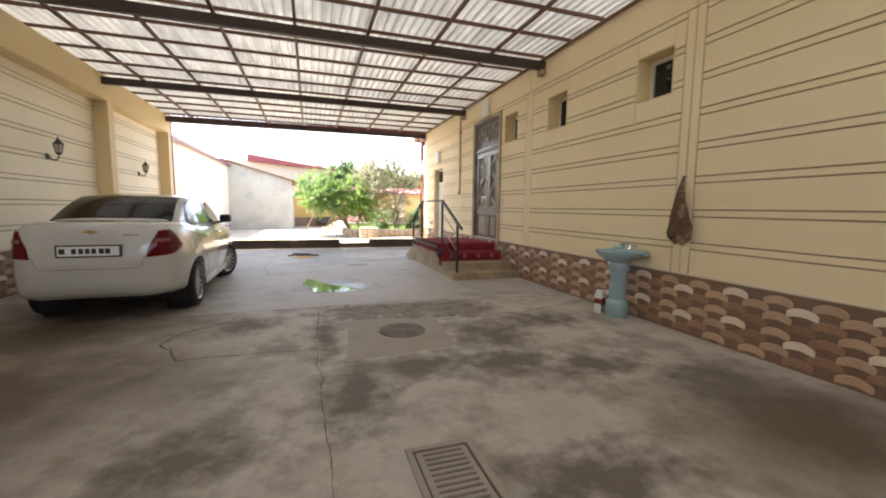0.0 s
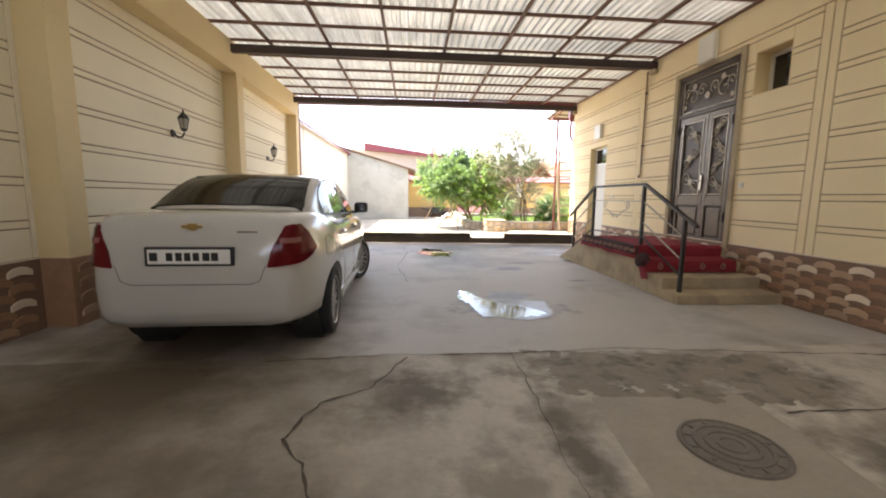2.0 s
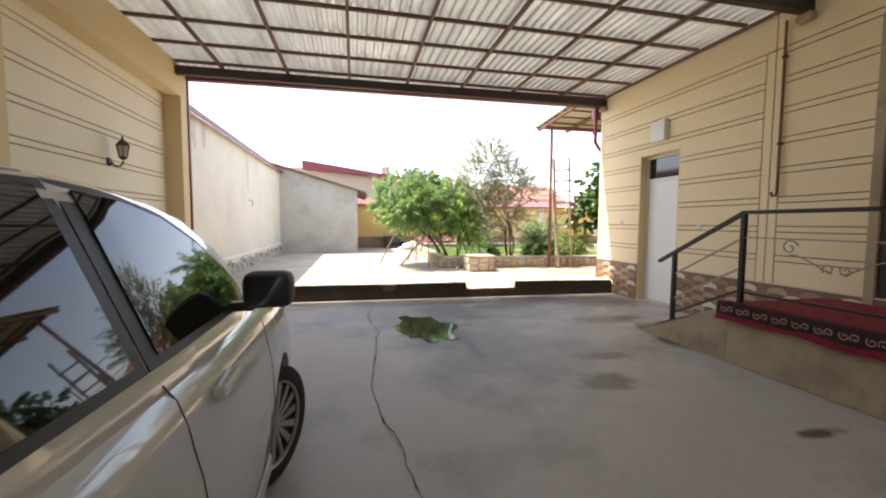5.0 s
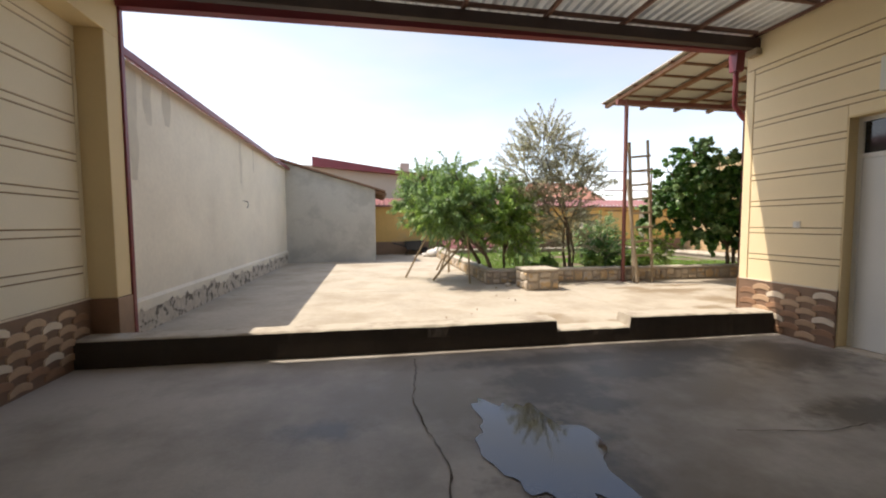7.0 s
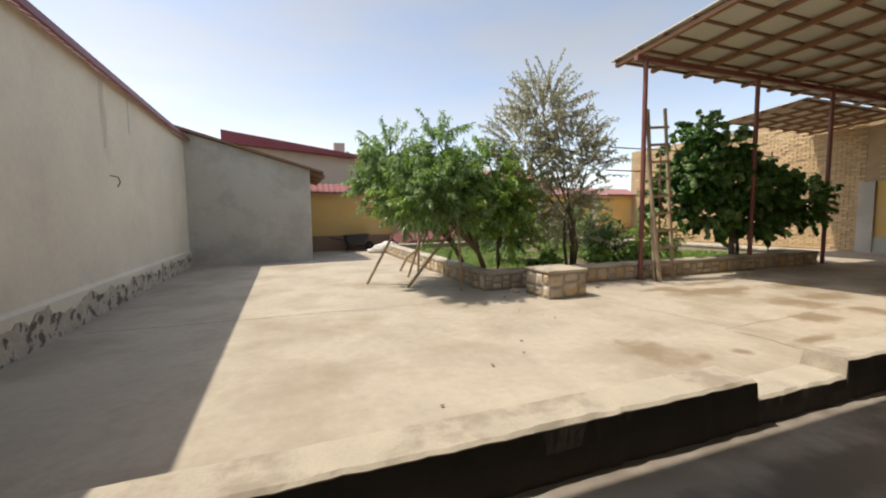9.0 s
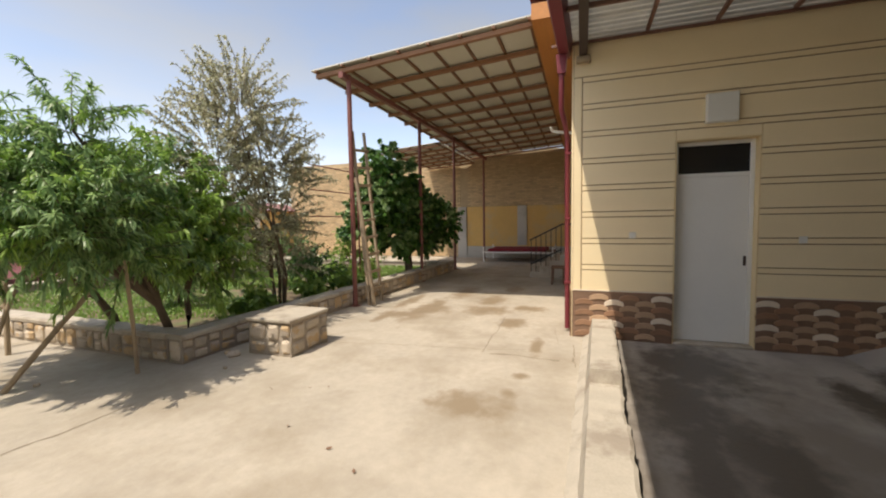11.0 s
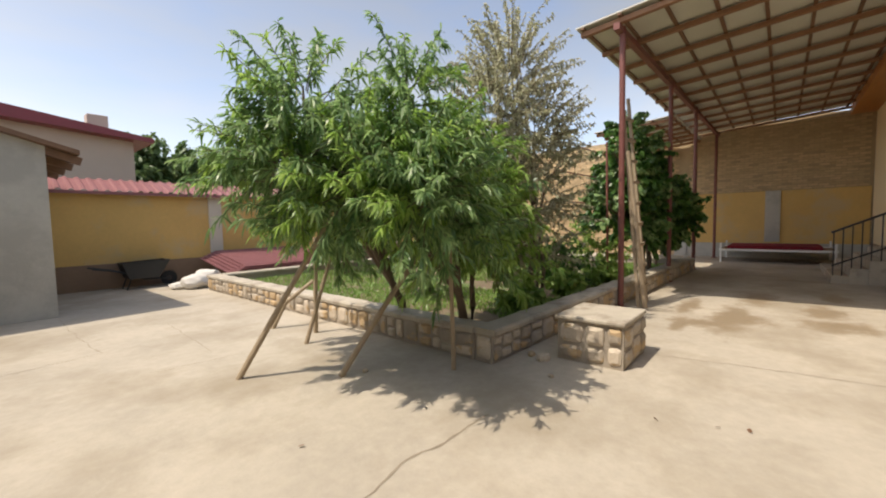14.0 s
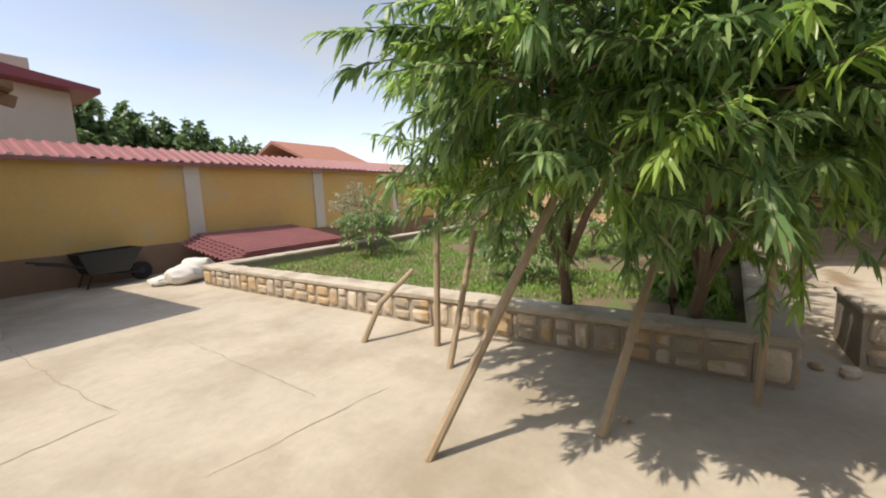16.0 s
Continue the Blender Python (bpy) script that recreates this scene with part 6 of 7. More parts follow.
for i, (x, y, z) in enumerate(((3.0, 37, 3.9), (4.6, 38, 4.0), (6.9, 37.5, 3.7), (-13, 44, 4), (10.5, 40, 3.6))):
    grow("far_tree", "dark green tree beyond the garden wall", (x, y, -.1), [((x, y, z), (1.3, 1.2, 1.2)), ((x - .9, y, z - .5), (1, 1, .9)), ((x + 1.0, y, z - .6), (.9, .9, .8))], 150, 40, .3, .14, M_LEAF_FAR, .14, 1.6, 50 + i, None, .4, 1, .9)

# lawn blades on the soil
g = np.random.default_rng(8)
n = 42000
gx, gy = g.uniform(1.75, 10.1, n), 18.3 + g.random(n) ** 1.4 * 7.2
keep = np.array([noise.noise((a * .5, b * .5, 4)) for a, b in zip(gx, gy)]) > -0.22
gx, gy = gx[keep], gy[keep]
n = len(gx)
P = np.stack([gx, gy, np.full(n, .145)], 1)
D = np.stack([g.normal(0, .35, n), g.normal(0, .35, n), np.ones(n)], 1)
tagged(part("lawn_grass", leaf_mesh("lawn_grass", P, D, .085, .014, M_GRASS, .25, 9), M_GRASS), "short bright green grass in the garden bed", "grass", "", "stuff")
for i, (x, y) in enumerate(((4.6, 18.6), (5.5, 18.45), (3.2, 18.75), (6.6, 19.6))):
    grow("weed", "low leafy green plant in the bed", (x, y, .13), [((x, y, .35), (.25, .22, .18))], 26, 22, .11, .07, M_LEAF_BRIGHT, .012, .12, 70 + i, None, .6, 1, .22, round_leaf=True, category="plant")

# wooden props under the peach tree
for pts, r in (([(-.305, 19.70, 0), (.03, 19.44, .72), (.40, 19.17, 1.48)], .033), ([(.315, 18.99, 0), (.77, 18.87, .60), (1.27, 18.73, 1.22)], .034), ([(.79, 21.22, 0), (.94, 21.13, .34), (1.30, 20.99, .62)], .036),
               ([(.68, 20.19, 0), (.85, 20.16, .5), (1.03, 20.12, 1.05)], .032), ([(1.03, 20.54, 0), (1.04, 20.52, .6), (1.05, 20.49, 1.25)], .036), ([(1.08, 18.26, 0), (1.05, 18.24, .6), (1.0, 18.22, 1.25)], .026)):
    t = thing("wooden_prop", "weathered wooden pole propping up a branch", "prop", group="tree props")
    part("pole", Shape().tube(pts, r * .88, 8, True, r * .7), M_TIMBER, t, smooth=True)

# ladder against the canopy post
lad = thing("ladder", "weathered timber ladder leaning at the canopy post", "ladder")
LA, LB = (Vector((4.94, 17.60, 0)), Vector((4.91, 17.86, 3.34))), (Vector((5.43, 17.60, 0)), Vector((5.46, 17.93, 3.42)))
part("rail", Shape().bar(*LA, .06, .045), M_TIMBER, lad)
part("rail", Shape().bar(*LB, .05, .045), M_TIMBER, lad)
for k in range(9):
    q = .09 + k * .1
    part("rung", Shape().bar(LA[0].lerp(LA[1], q) + Vector((-.04, -.035, 0)), LB[0].lerp(LB[1], q) + Vector((.04, -.035, 0)), .03, .05), M_TIMBER, lad)
t = thing("leaning_pole", "pale stripped timber pole leaning on the post", "pole")
part("pole", Shape().tube([(4.97, 17.52, 0), (4.88, 17.62, 1.2), (4.80, 17.74, 2.45)], .045, 8, True, .03), M_TIMBER, t, smooth=True)
tre = thing("vine_trellis", "thin red steel trellis bars over the bed", "trellis")
for z, y in ((2.75, 18.45), (2.25, 18.5), (1.7, 18.45)):
    part("bar", Shape().tube([(5.0, y + .5, z + .05), (10.4, y + .1, z)], .014, 6), M_POST, tre)
for x in (6.0, 9.9):
    part("upright", Shape().tube([(x, 18.42, .1), (x, 18.45, 2.85)], .02, 6), M_POST, tre)

# ---- floor details of the covered yard ----
def blob(cx, cy, rx, ry, z, seed, n=48, rough=0.3, turn=0.0):
    o = []
    for k in range(n):
        a = 2 * math.pi * k / n
        r = 1 + rough * noise.noise((math.cos(a) * 1.4 + seed, math.sin(a) * 1.4, seed)) + 0.35 * rough * noise.noise((math.cos(a) * 5, math.sin(a) * 5, seed + 3))
        x, y = rx * r * math.cos(a), ry * r * math.sin(a)
        o.append((cx + x * math.cos(turn) - y * math.sin(turn), cy + x * math.sin(turn) + y * math.cos(turn)))
    return Shape().add([(a, b, z) for a, b in o] + [(cx, cy, z)], [(k, (k + 1) % n, n) for k in range(n)])


def rough_quad(corners, z, seed, jitter=0.02, per=0.12):
    o = []
    for (a, b), (c, d) in zip(corners, corners[1:] + corners[:1]):
        n = max(2, int(math.hypot(c - a, d - b) / per))
        for k in range(n):
            o.append((a + (c - a) * k / n + jitter * noise.noise((a + k, b, seed)) * 2, b + (d - b) * k / n + jitter * noise.noise((a, b + k, seed + 5)) * 2))
    return Shape().add([(x, y, z) for x, y in o], [tuple(range(len(o)))])


def crack(pts, w, seed, z=0.0022, mat=None):
    """A dark open joint that wanders along its points."""
    s = Shape()
    d = []
    for (a, b), (c, e) in zip(pts, pts[1:]):
        n = max(2, int(math.hypot(c - a, e - b) / 0.05))
        d += [(a + (c - a) * k / n, b + (e - b) * k / n) for k in range(n)]
    d.append(pts[-1])
    m = len(d)
    for k, (x, y) in enumerate(d):
        x2, y2 = d[min(k + 1, m - 1)]
        x1, y1 = d[max(k - 1, 0)]
        ln = math.hypot(x2 - x1, y2 - y1) or 1
        nx, ny = -(y2 - y1) / ln, (x2 - x1) / ln
        off = 0.032 * noise.noise((x * 3, y * 3, seed)) + 0.02 * noise.noise((x * 12, y * 12, seed))
        ww = w * (0.3 + 1.6 * abs(noise.noise((x * 7, y * 7, seed + 2))))
        s.v += [(x + nx * (off - ww / 2), y + ny * (off - ww / 2), z), (x + nx * (off + ww / 2), y + ny * (off + ww / 2), z)]
    s.f += [(2 * k, 2 * k + 1, 2 * k + 3, 2 * k + 2) for k in range(m - 1)]
    return s


M_CRACK = material("dark_crack", (0.085, 0.07, 0.055), 0.95, vary=0.3, scale=10)
M_CRACK_Y = material("earthy_crack", (0.27, 0.225, 0.165), 0.95, vary=0.3, scale=10)
M_MUD = material("muddy_film", (0.17, 0.135, 0.09), 0.3, vary=0.25, scale=6, bump=0.05)


def rubble(c00, c10, c11, c01, rise, rough, seed, nx=60, ny=36, edge=0.14):
    """A worn patch of concrete that rises out of the slab, ragged where it runs out."""
    s = Shape()
    for j in range(ny + 1):
        for i in range(nx + 1):
            u, v = i / nx, j / ny
            x = (c00[0] * (1 - u) + c10[0] * u) * (1 - v) + (c01[0] * (1 - u) + c11[0] * u) * v
            y = (c00[1] * (1 - u) + c10[1] * u) * (1 - v) + (c01[1] * (1 - u) + c11[1] * u) * v
            fall = min(1.0, min(u, 1 - u, v, 1 - v) / edge)
            bumps = noise.noise((x * 4, y * 4, seed)) + 0.7 * noise.noise((x * 11, y * 11, seed)) + 0.5 * noise.noise((x * 27, y * 27, seed))
            s.v.append((x, y, -0.004 + rise * fall + rough * bumps * min(1, fall + .35)))
    s.f += [(j * (nx + 1) + i, j * (nx + 1) + i + 1, (j + 1) * (nx + 1) + i + 1, (j + 1) * (nx + 1) + i) for j in range(ny) for i in range(nx)]
    return s


setting("floor_patch_dark", rubble((.08, 4.72), (2.2, 4.42), (2.3, 5.46), (.08, 5.62), .011, .007, 2), M_PATCH, "dark crumbling strip of old concrete")
setting("floor_patch_cracked", rubble((-1.3, 3.98), (.02, 3.98), (.04, 5.46), (-.86, 5.4), .011, .0035, 6, edge=.1), M_FLOOR_OLD, "sunken slab piece between cracks")
setting("floor_patch_pale", rubble((.2, 3.45), (1.34, 3.6), (1.44, 4.78), (.36, 4.82), .0125, .0022, 3, edge=.05), M_PATCH_L, "pale cement collar round the manhole")
for i, pts in enumerate(([(-1.4, 4.42), (-1.12, 3.93), (.02, 3.9)], [(-1.84, 5.4), (-1.37, 5.46), (-.83, 5.51), (.06, 5.5), (.97, 5.58), (2.2, 5.42), (3.7, 5.3)], [(0.07, 5.52), (0.0, 3.9), (.04, 3.2), (.03, 2.7), (.05, 2.1), (.04, 1.3)], [(-1.4, 4.42), (-1.3, 4.78), (-1.02, 4.94), (-.77, 5.45)], [(1.49, 4.51), (2.58, 4.57), (3.4, 4.8)],
                         [(-.8, 13.2), (-.95, 12.2), (-.85, 11.26), (-1.0, 9.6), (-.8, 8.2)], [(1.15, 11.35), (1.7, 11.22), (2.13, 11.24)])):
    setting("floor_crack", crack(pts, .008 if i == 2 else .012 if i > 4 else .022, i, .0092), M_CRACK, "dark crack in the concrete floor")
setting("mud_film", blob(.42, 6.8, .46, .36, .0062, 41, 60, .4, .25), M_MUD, "brown silt at the puddle's edge")
setting("puddle", rough_quad([(-.08, 7.72), (-.17, 7.35), (-.06, 6.95), (.0, 6.52), (.35, 6.44), (.74, 6.6), (.55, 6.88), (.3, 7.02), (.12, 7.3), (.03, 7.62)], .0078, 43, .05, .05), M_WATER, "shallow puddle that mirrors the sky")
setting("puddle_small", blob(-.14, 11.62, .22, .12, .0066, 46, 60, .6, 0), M_MUD, "small drying puddle")
setting("puddle_kerb", blob(-.22, 11.45, .34, .66, .0072, 45, 80, .6, .12), M_WATER, "puddle before the kerb that mirrors the sky")

mh = thing("manhole_cover", "round cast iron manhole cover in the concrete", "manhole cover", Matrix.Translation((.895, 4.22, .0085)) @ Matrix.Diagonal((.9, .9, 1, 1)))
part("rim", Shape().lathe([(.275, .0), (.27, .012), (.255, .012), (.25, .004)], n=40), M_CAST, mh, smooth=True)
part("disc", Shape().lathe([(.248, .0), (.245, .009), (.001, .009)], n=40), M_CAST, mh)
for r_ in (.07, .13, .19):
    part("ring", Shape().lathe([(r_ + .012, .008), (r_ + .008, .016), (r_ - .008, .016), (r_ - .012, .008)], n=36), M_CAST, mh)
for k in range(12):
    a_ = 2 * math.pi * k / 12
    part("rib", Shape().bar((.205 * math.cos(a_), .205 * math.sin(a_), .012), (.24 * math.cos(a_), .24 * math.sin(a_), .012), .018, .008), M_CAST, mh)
hatch = thing("floor_hatch", "rectangular metal drain hatch set in the floor", "hatch", Matrix.Translation((.63, 1.75, .005)))
fr = Shape()
for q in ((-.19, .19, -.36, -.325), (-.19, .19, .325, .36), (-.19, -.155, -.325, .325), (.155, .19, -.325, .325)):
    fr.box(*q, 0, .014, .003)
part("frame", fr, M_PATCH_L, hatch)
part("lid", Shape().box(-.143, .143, -.312, .312, 0, .007, .002), M_PATCH_L, hatch, "grey ribbed lid")
part("joint", Shape().box(-.154, .154, -.324, .324, -.004, .002), M_CRACK, hatch, "dark gap round the lid")
for k in range(14):
    part("rib", Shape().box(-.11, .11, -.275 + k * .042, -.263 + k * .042, .007, .012), M_CAST, hatch)

# yard details
for i, (w, pts) in enumerate(((.03, [(-4.0, 17.7), (-2.6, 17.62), (-1.22, 17.58), (-.64, 17.5), (-.23, 17.56), (.0, 17.5), (.53, 17.5)]), (.012, [(-4.0, 21.75), (-1.79, 21.65), (-.95, 21.77), (-1.0, 23.15), (-1.0, 24.6)]), (.01, [(.0, 23.05), (-.08, 21.8), (-.15, 20.75)]), (.02, [(2.6, 13.78), (3.4, 13.8)]), (.045, [(2.77, 14.75), (2.82, 14.45), (2.77, 13.95)]), (.018, [(4.68, 14.91), (3.6, 14.88), (2.82, 14.87)]), (.012, [(2.66, 16.9), (2.81, 15.9), (2.93, 14.9), (3.04, 14.36)]), (.008, [(-.96, 20.58), (.2, 20.4)]), (.006, [(3.4, 14.0), (4.2, 14.1)]))):
    setting("yard_crack", crack(pts, w, i + 30, .0065), M_CRACK_Y, "earthy crack in the yard concrete")
for i, (x, y) in enumerate(((-.84, 14.39), (-.14, 14.88), (.65, 15.89), (.45, 15.41), (.27, 15.07), (1.31, 16.17), (1.38, 16.04), (-.57, 18.2), (1.15, 16.51))):
    t = thing("fallen_leaf", "dry curled brown leaf on the concrete", "leaf", Matrix.Translation((x, y, .008)) @ Matrix.Rotation(i * 1.7, 4, "Z"), "fallen leaves")
    part("blade", leaf_mesh("blade", [(0, 0, .006)], [(1, 0, .1)], .055, .022, M_LATH, -.15, i), M_LATH, t)
for i, (x, y, sz) in enumerate(((.53, 18.9, .028), (1.47, 17.45, .03), (1.82, 17.7, .075), (1.88, 17.86, .05))):
    t = thing("loose_stone", "small broken stone lying on the concrete", "stone", Matrix.Translation((x, y, .004)) @ Matrix.Rotation(i * 1.3, 4, "Z"), "loose stones")
    s = Shape()
    ring = [[((1 + .25 * noise.noise((a, q, i * 3.1))) * rr * sz * math.cos(a), (1 + .25 * noise.noise((a, q, i * 3.1))) * rr * sz * .75 * math.sin(a), zz * sz) for a in [2 * math.pi * k / 9 for k in range(9)]] for q, (rr, zz) in enumerate(((.9, 0), (1.05, .4), (.8, .85)))]
    s.add([p for r_ in ring for p in r_] + [(0, 0, 1.0 * sz)], [(q * 9 + k, q * 9 + (k + 1) % 9, (q + 1) * 9 + (k + 1) % 9, (q + 1) * 9 + k) for q in range(2) for k in range(9)] + [(18 + k, 18 + (k + 1) % 9, 27) for k in range(9)])
    part("body", s, M_STONE, t)
wd_band = Shape()
n = 150
for i in range(n + 1):
    y = 14.2 + 10.6 * i / n
    h_ = .30 + .10 * noise.noise((y * 1.7, 0, 0)) + .09 * noise.noise((y * 6, 2, 0)) + .05 * (noise.noise((y * 15, 4, 0)) > .1)
    wd_band.v += [(-4.185, y, .0), (-4.183, y, .20 + .05 * noise.noise((y * 4, 1, 1))), (-4.178, y, max(.16, min(h_, .415)))]
wd_band.f += [(i * 3 + j, i * 3 + j + 1, i * 3 + j + 4, i * 3 + j + 3) for i in range(n) for j in range(2)]
setting("wall_damp_band", wd_band, M_DAMP, "flaking damp plaster at the foot of the wall")
M_STREAK = material("water_streak", (0.64, 0.58, 0.47), 0.9, vary=0.2, scale=3)
for i, (y, z0, w) in enumerate(((15.0, 2.0, .14), (15.4, 2.8, .12), (15.95, 2.9, .13), (19.5, 2.4, .09), (20.6, 2.8, .05))):
    s = Shape()
    for k in range(15):
        z = z0 + (3.42 - z0) * k / 14
        ww = w * (.35 + .65 * math.sin(math.pi * min(1, k / 9 + .1) / 2)) * (1 + .4 * noise.noise((z * 3, i, 1)))
        c_ = y + .06 * noise.noise((z * 2, i, 5))
        s.v += [(-4.2265, c_ - ww, z), (-4.2265, c_ + ww, z)]
    s.f += [(2 * k, 2 * k + 1, 2 * k + 3, 2 * k + 2) for k in range(14)]
    setting("wall_streak", s, M_STREAK, "dark water streak on the wall")
t = thing("wall_hook", "bent wire loop in the rendered wall", "hook")
part("wire", Shape().tube([(-4.23, 19.6, 2.0), (-4.13, 19.6, 1.98), (-4.1, 19.58, 1.9), (-4.13, 19.55, 1.82)], .008, 6), M_STEEL, t)

bag = thing("detergent_bag", "white and red plastic washing powder bag by the basin", "bag", Matrix.Translation((3.53, 4.29, .005)) @ Matrix.Rotation(.5, 4, "Z"))
part("pouch", Shape().prism([(-.07, 0), (.07, 0), (.075, .12), (.05, .25), (.03, .29), (-.03, .285), (-.055, .24), (-.08, .11)], "y", -.045, .045), M_WHITE, bag, smooth=True)
part("printed_band", Shape().prism([(-.079, .10), (.077, .10), (.066, .19), (-.072, .19)], "y", -.048, .048), M_REDMETAL, bag, "red printed band")

# wheelbarrow, sacks and a stack of old roof sheets by the garden wall
wb = thing("wheelbarrow", "dark steel wheelbarrow against the yellow wall", "wheelbarrow", Matrix.Translation((.80, 27.65, 0)))
part("tray", Shape().prism([(-.42, .62), (-.30, .25), (.28, .25), (.52, .66), (.48, .66), (.26, .28), (-.28, .28), (-.39, .62)], "y", -.28, .28).prism([(-.42, .62), (-.30, .25), (.28, .25), (.52, .66)], "y", -.29, -.27).prism([(-.42, .62), (-.30, .25), (.28, .25), (.52, .66)], "y", .27, .29), M_TRIM, wb)
for y in (-.22, .22):
    part("handle", Shape().tube([(.55, y * .5, .18), (.0, y, .22), (-.5, y * 1.2, .45), (-.95, y * 1.2, .55)], .018, 8), M_TRIM, wb)
    part("leg", Shape().tube([(-.25, y, .28), (-.35, y, .0)], .015, 6), M_TRIM, wb)
part("wheel", Shape().lathe([(.12, -.03), (.17, -.04), (.18, 0), (.17, .04), (.12, .03)], (.55, 0, .18), 20, "y"), M_RUBBER, wb, smooth=True)
part("wheel_hub", Shape().lathe([(.121, -.02), (.03, -.035), (.03, .035), (.121, .02)], (.55, 0, .18), 20, "y"), M_STEEL, wb, smooth=True)


def sack(x, y, z, sx, sy, sz, seed):
    bm = bmesh.new()
    bmesh.ops.create_icosphere(bm, subdivisions=3, radius=1.0)
    for p in bm.verts:
        q = p.co.copy()
        k = 1 + .22 * noise.noise(q * 1.6 + Vector((seed, 0, 0))) + .08 * noise.noise(q * 5)
        p.co = (x + q.x * sx * k, y + q.y * sy * k, max(.004, z + q.z * sz * k))
    s = Shape().add([p.co[:] for p in bm.verts], [[q.index for q in f.verts] for f in bm.faces])
    bm.free()
    t = thing("sack", "crumpled white sack lying by the bed edge", "sack", group="white sacks")
    part("bag", s, M_SACK, t, smooth=True)


sack(1.5, 26.3, .16, .30, .24, .17, 1)
sack(1.85, 26.55, .20, .32, .25, .22, 2)
sack(1.3, 26.55, .08, .28, .2, .09, 3)
for k in range(5):
    t = thing("roof_sheet", "old dusty red corrugated sheet in a stack", "roof sheet", group="stacked roof sheets")
    s = Shape()
    pr = []
    y = 25.85 + .03 * k
    while y < 27.7 + .03 * k:
        pr += [(y, 0), (y + .06, 0), (y + .085, .03), (y + .14, .03)]
        y += .16
    nn = len(pr)
    x0, x1 = 2.1 + .1 * k, 4.75 + .08 * k
    zz = lambda a_: .29 + .16 * (a_ - 25.85) + .032 * k
    s.add([(x0, a_, zz(a_) + b_) for a_, b_ in pr] + [(x1, a_ + .1, zz(a_) + b_) for a_, b_ in pr] + [(x0, a_, zz(a_) + b_ - .006) for a_, b_ in pr] + [(x1, a_ + .1, zz(a_) + b_ - .006) for a_, b_ in pr],
          [(i, i + 1, nn + i + 1, nn + i) for i in range(nn - 1)] + [(2 * nn + i, 3 * nn + i, 3 * nn + i + 1, 2 * nn + i + 1) for i in range(nn - 1)] + [(i, 2 * nn + i, 2 * nn + i + 1, i + 1) for i in range(nn - 1)])
    part("sheet", s, M_REDROOF, t)
for x in (2.5, 3.5, 4.4):
    t = thing("timber_block", "timber block under the stacked sheets", "block", group="stack supports")
    part("block", Shape().box(x, x + .2, 27.2, 27.5, 0, .5, .015), M_LATH, t)

# veranda: bench bed, stair rail, stool, window, fittings
bed = thing("metal_bed", "white metal bed frame with a dark red mattress", "bed")
part("side_rail", Shape().box(13.35, 13.40, 14.7, 17.4, .36, .42, .006), M_WHITE, bed)
part("side_rail", Shape().box(15.1, 15.15, 14.7, 17.4, .36, .42, .006), M_WHITE, bed)
part("deck", Shape().box(13.40, 15.1, 14.72, 17.38, .36, .40), M_LATH, bed)
for x in (13.375, 15.125):
    for y in (14.75, 17.35):
        part("leg", Shape().tube([(x, y, 0), (x, y, .60)], .025, 8), M_WHITE, bed)
part("mattress", Shape().box(13.45, 15.05, 15.0, 17.2, .402, .52, .04), M_CARPET, bed, "dark red mattress")
st = thing("stair_rail", "dark steel stair rail with upright bars", "railing")
SX = 9.6
part("handrail", Shape().bar((SX, 15.12, 1.04), (SX, 14.24, 1.48), .05, .04), M_TRIM, st)
part("handrail", Shape().bar((SX, 14.26, 1.48), (SX, 13.95, 1.48), .05, .04), M_TRIM, st)
part("lower_rail", Shape().bar((SX, 15.10, .36), (SX, 14.24, .80), .03, .03), M_TRIM, st)
for k in range(9):
    y = 15.08 - k * .135
    part("upright", Shape().bar((SX, y, min(.63, .03 + (15.08 - y) * .62)), (SX, y, min(1.47, 1.05 + (15.08 - y) * .5)), .02, .02), M_TRIM, st)
vs = setting("veranda_steps", Shape().box(SX - .06, 12.3, 13.94, 14.3, 0, .64, .015), M_KERB, "concrete steps to the veranda door")
for k in range(3):
    part("step", Shape().box(SX - .06, 12.3, 14.3 + k * .27, 14.57 + k * .27, 0, .48 - .16 * k, .012), M_KERB, vs)
vd = thing("door_3", "dark brown wooden door above the veranda steps", "", kind="structure")
part("door_leaf", Shape().box(11.05, 12.15, YE + .022, YE + .05, .645, 2.72, .006), M_LATH, vd)
fr = Shape()
for q in ((10.95, 11.05, .645, 2.82), (12.15, 12.25, .645, 2.82), (11.05, 12.15, 2.72, 2.82)):
    fr.box(q[0], q[1], YE + .022, YE + .085, q[2], q[3], .008)
part("door_frame", fr, M_LATH, vd)
part("door_handle", Shape().tube([(11.16, YE + .05, 1.7), (11.16, YE + .1, 1.7), (11.28, YE + .1, 1.7)], .01, 6), M_STEEL, vd)
stool = thing("stool", "small dark wooden stool by the wall", "stool", Matrix.Translation((8.5, 14.28, 0)))
part("seat", Shape().box(-.2, .2, -.17, .17, .40, .44, .01), M_LATH, stool)
for x in (-.16, .16):
    for y in (-.13, .13):
        part("leg", Shape().bar((x * 1.1, y * 1.1, 0), (x, y, .40), .035, .035), M_LATH, stool)
setting("veranda_plinth", Shape().box(XR + 0.35, 15.4, YE + .022, YE + .06, 0, .55, .006), M_BROWN_BASE, "brown plinth along the veranda wall")
w = thing("window_4", "white framed veranda window with a plaster surround", "", kind="structure")
fr = Shape()
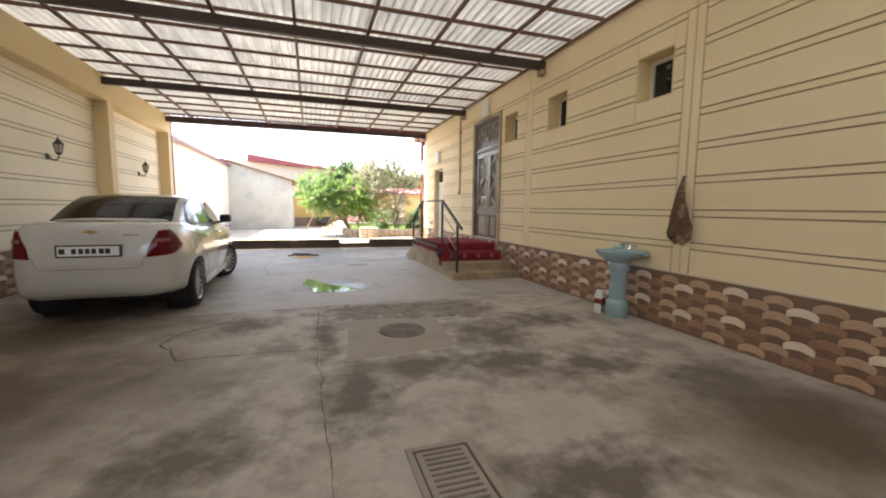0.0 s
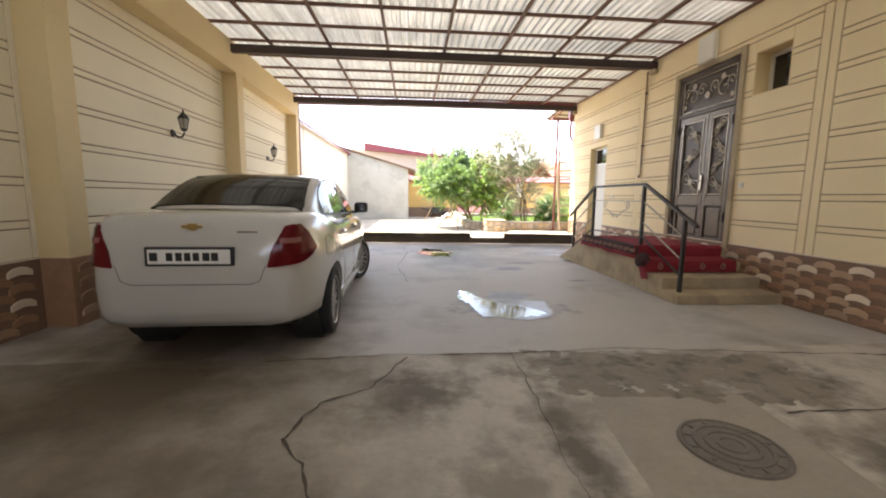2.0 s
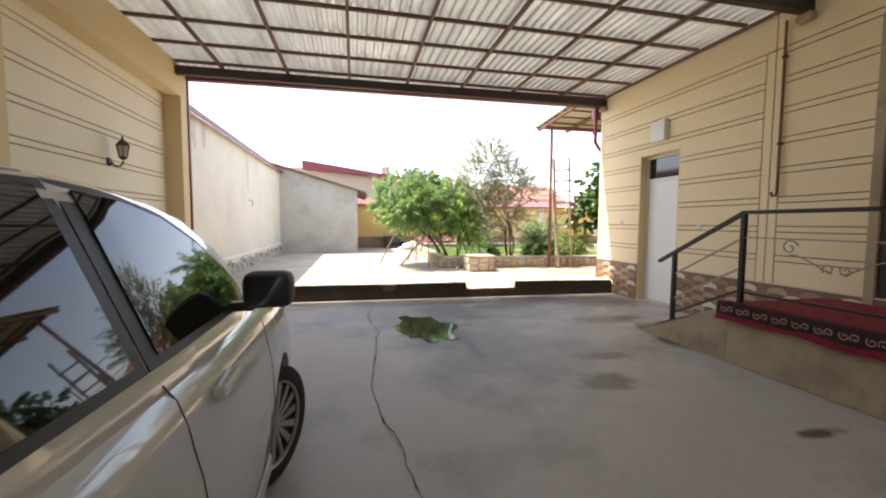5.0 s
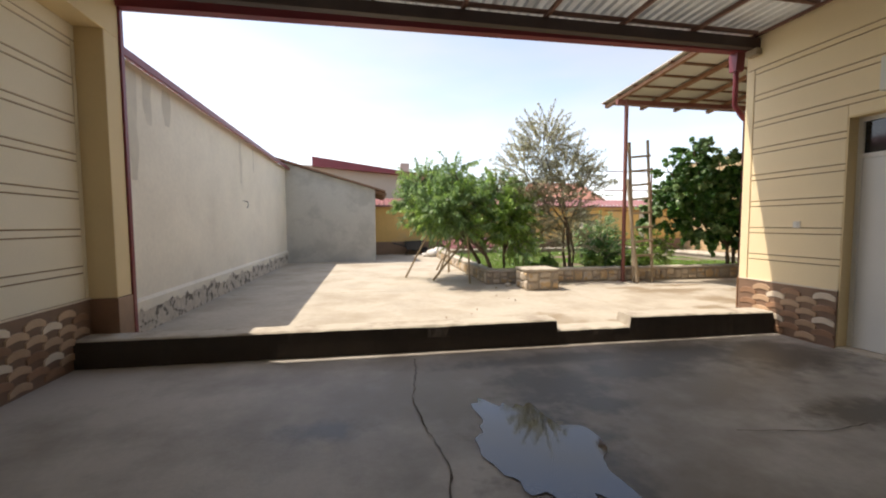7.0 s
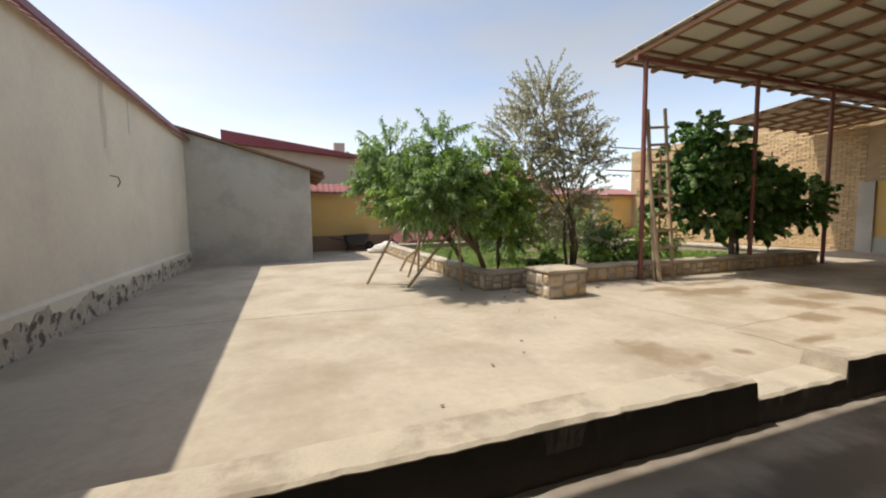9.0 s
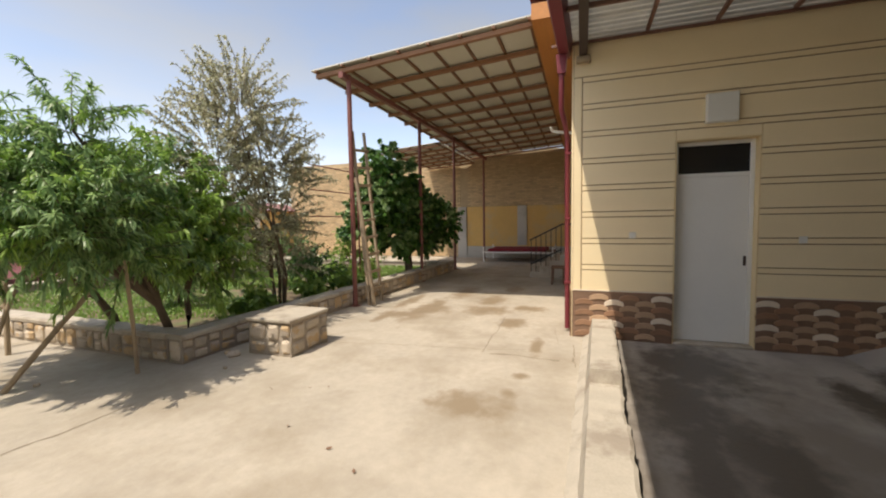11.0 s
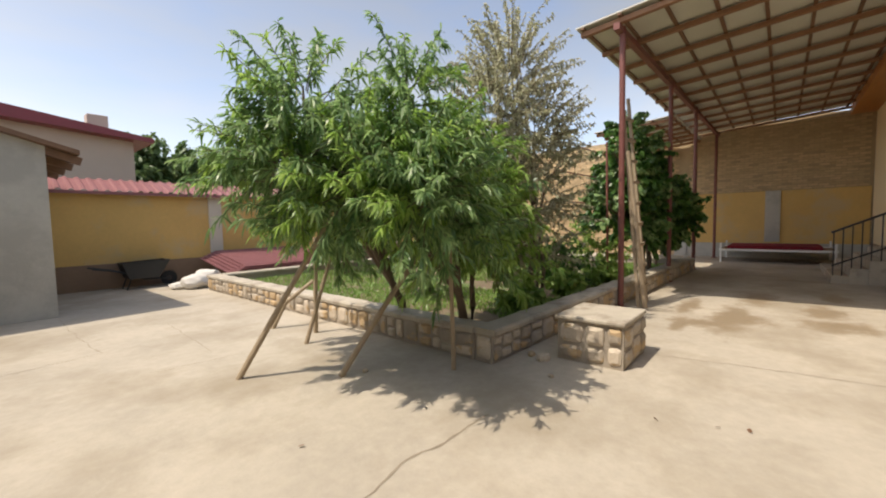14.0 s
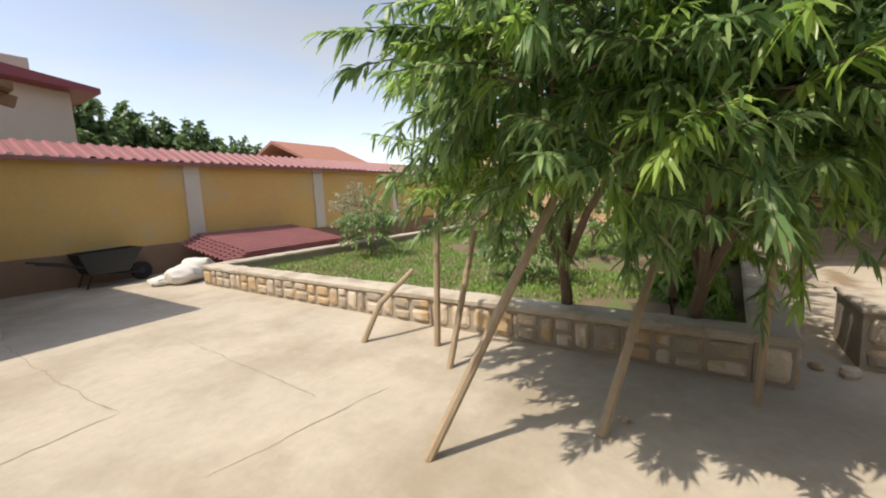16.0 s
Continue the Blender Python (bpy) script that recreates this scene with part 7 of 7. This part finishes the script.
for q in ((6.2, 6.28, 1.44, 3.18), (7.52, 7.6, 1.44, 3.18), (6.28, 7.52, 3.1, 3.18), (6.28, 7.52, 1.44, 1.52), (6.87, 6.93, 1.52, 3.1)):
    fr.box(q[0], q[1], YE + .02, YE + .06, q[2], q[3], .01)
part("window_frame", fr, M_WHITE, w)
part("pane", Shape().box(6.28, 7.52, YE + .022, YE + .03, 1.52, 3.1), M_GLASS_D, w)
t = thing("wall_meter", "small pale meter box on the veranda wall", "meter box")
part("case", Shape().box(10.3, 10.6, YE + .02, YE + .14, 2.4, 2.75, .01), M_PLASTIC, t)
part("dial", Shape().box(10.36, 10.54, YE + .14, YE + .147, 2.54, 2.7, .002), M_TRIM, t)
t = thing("eaves_pipe", "white plastic pipe elbow under the eaves", "pipe")
part("pipe", Shape().tube([(6.6, 13.7, 3.27), (6.6, 14.2, 3.34), (6.6, 14.3, 3.37), (6.6, 14.33, 3.46)], .03, 10), M_PLASTIC, t, smooth=True)
oh = thing("low_house", "low building with a dull red tiled roof", "house")
part("wall", Shape().box(10.1, 13.3, 33, 38, -.1, 2.9), M_HOUSE, oh)
part("roof", Shape().prism([(32.4, 2.85), (35.5, 4.1), (38.6, 2.85), (38.6, 2.95), (35.5, 4.25), (32.4, 2.95)], "x", 9.8, 13.6), M_ORANGE, oh)

# ---- bricks and tiles, last ----
lay_bars(DADO_R[0], XR, 1, DADO_R[1], 0.655, (1.2, 6.2))
lay_bars(DADO_L[0], XL, -1, DADO_L[1], 0.665, (10.5, 13.8))
for pa, pb in PILASTERS:
    lay_bars(DADO_L[0], XL + 0.274, -1, [(pa - .02, pb + .02)], 0.66, (99, 100))
brick_rows = Shape()
r = random.Random(12)
zb = 2.13
brick_mesh = Shape().box(-.02, .02, -.115, .115, -.03, .03).mesh("brick", M_BRICK)
count = 0
for y_from, y_to, z_from in ((13.95, 18.6, 2.26), (18.9, 27.9, .05)):
    z = z_from
    row = 0
    while z < 4.38:
        y = y_from + (.12 if row % 2 else 0)
        while y < y_to - .2:
            dx, dz = r.uniform(-.012, .012), r.uniform(-.008, .008)
            if 13.95 < y < 18.6 and z > 3.4 and count < 300:
                part("brick", brick_mesh, M_BRICK, east, m=Matrix.Translation((15.51 + dx, y + .115, z + .03 + dz)))
                count += 1
            elif r.random() < .93:
                brick_rows.box(15.49 + dx, 15.53, y, y + .23, z + dz, z + .06 + dz)
            y += .25
        z += .078
        row += 1
tagged(part("bricks", brick_rows, M_BRICK, east), kind="stuff")
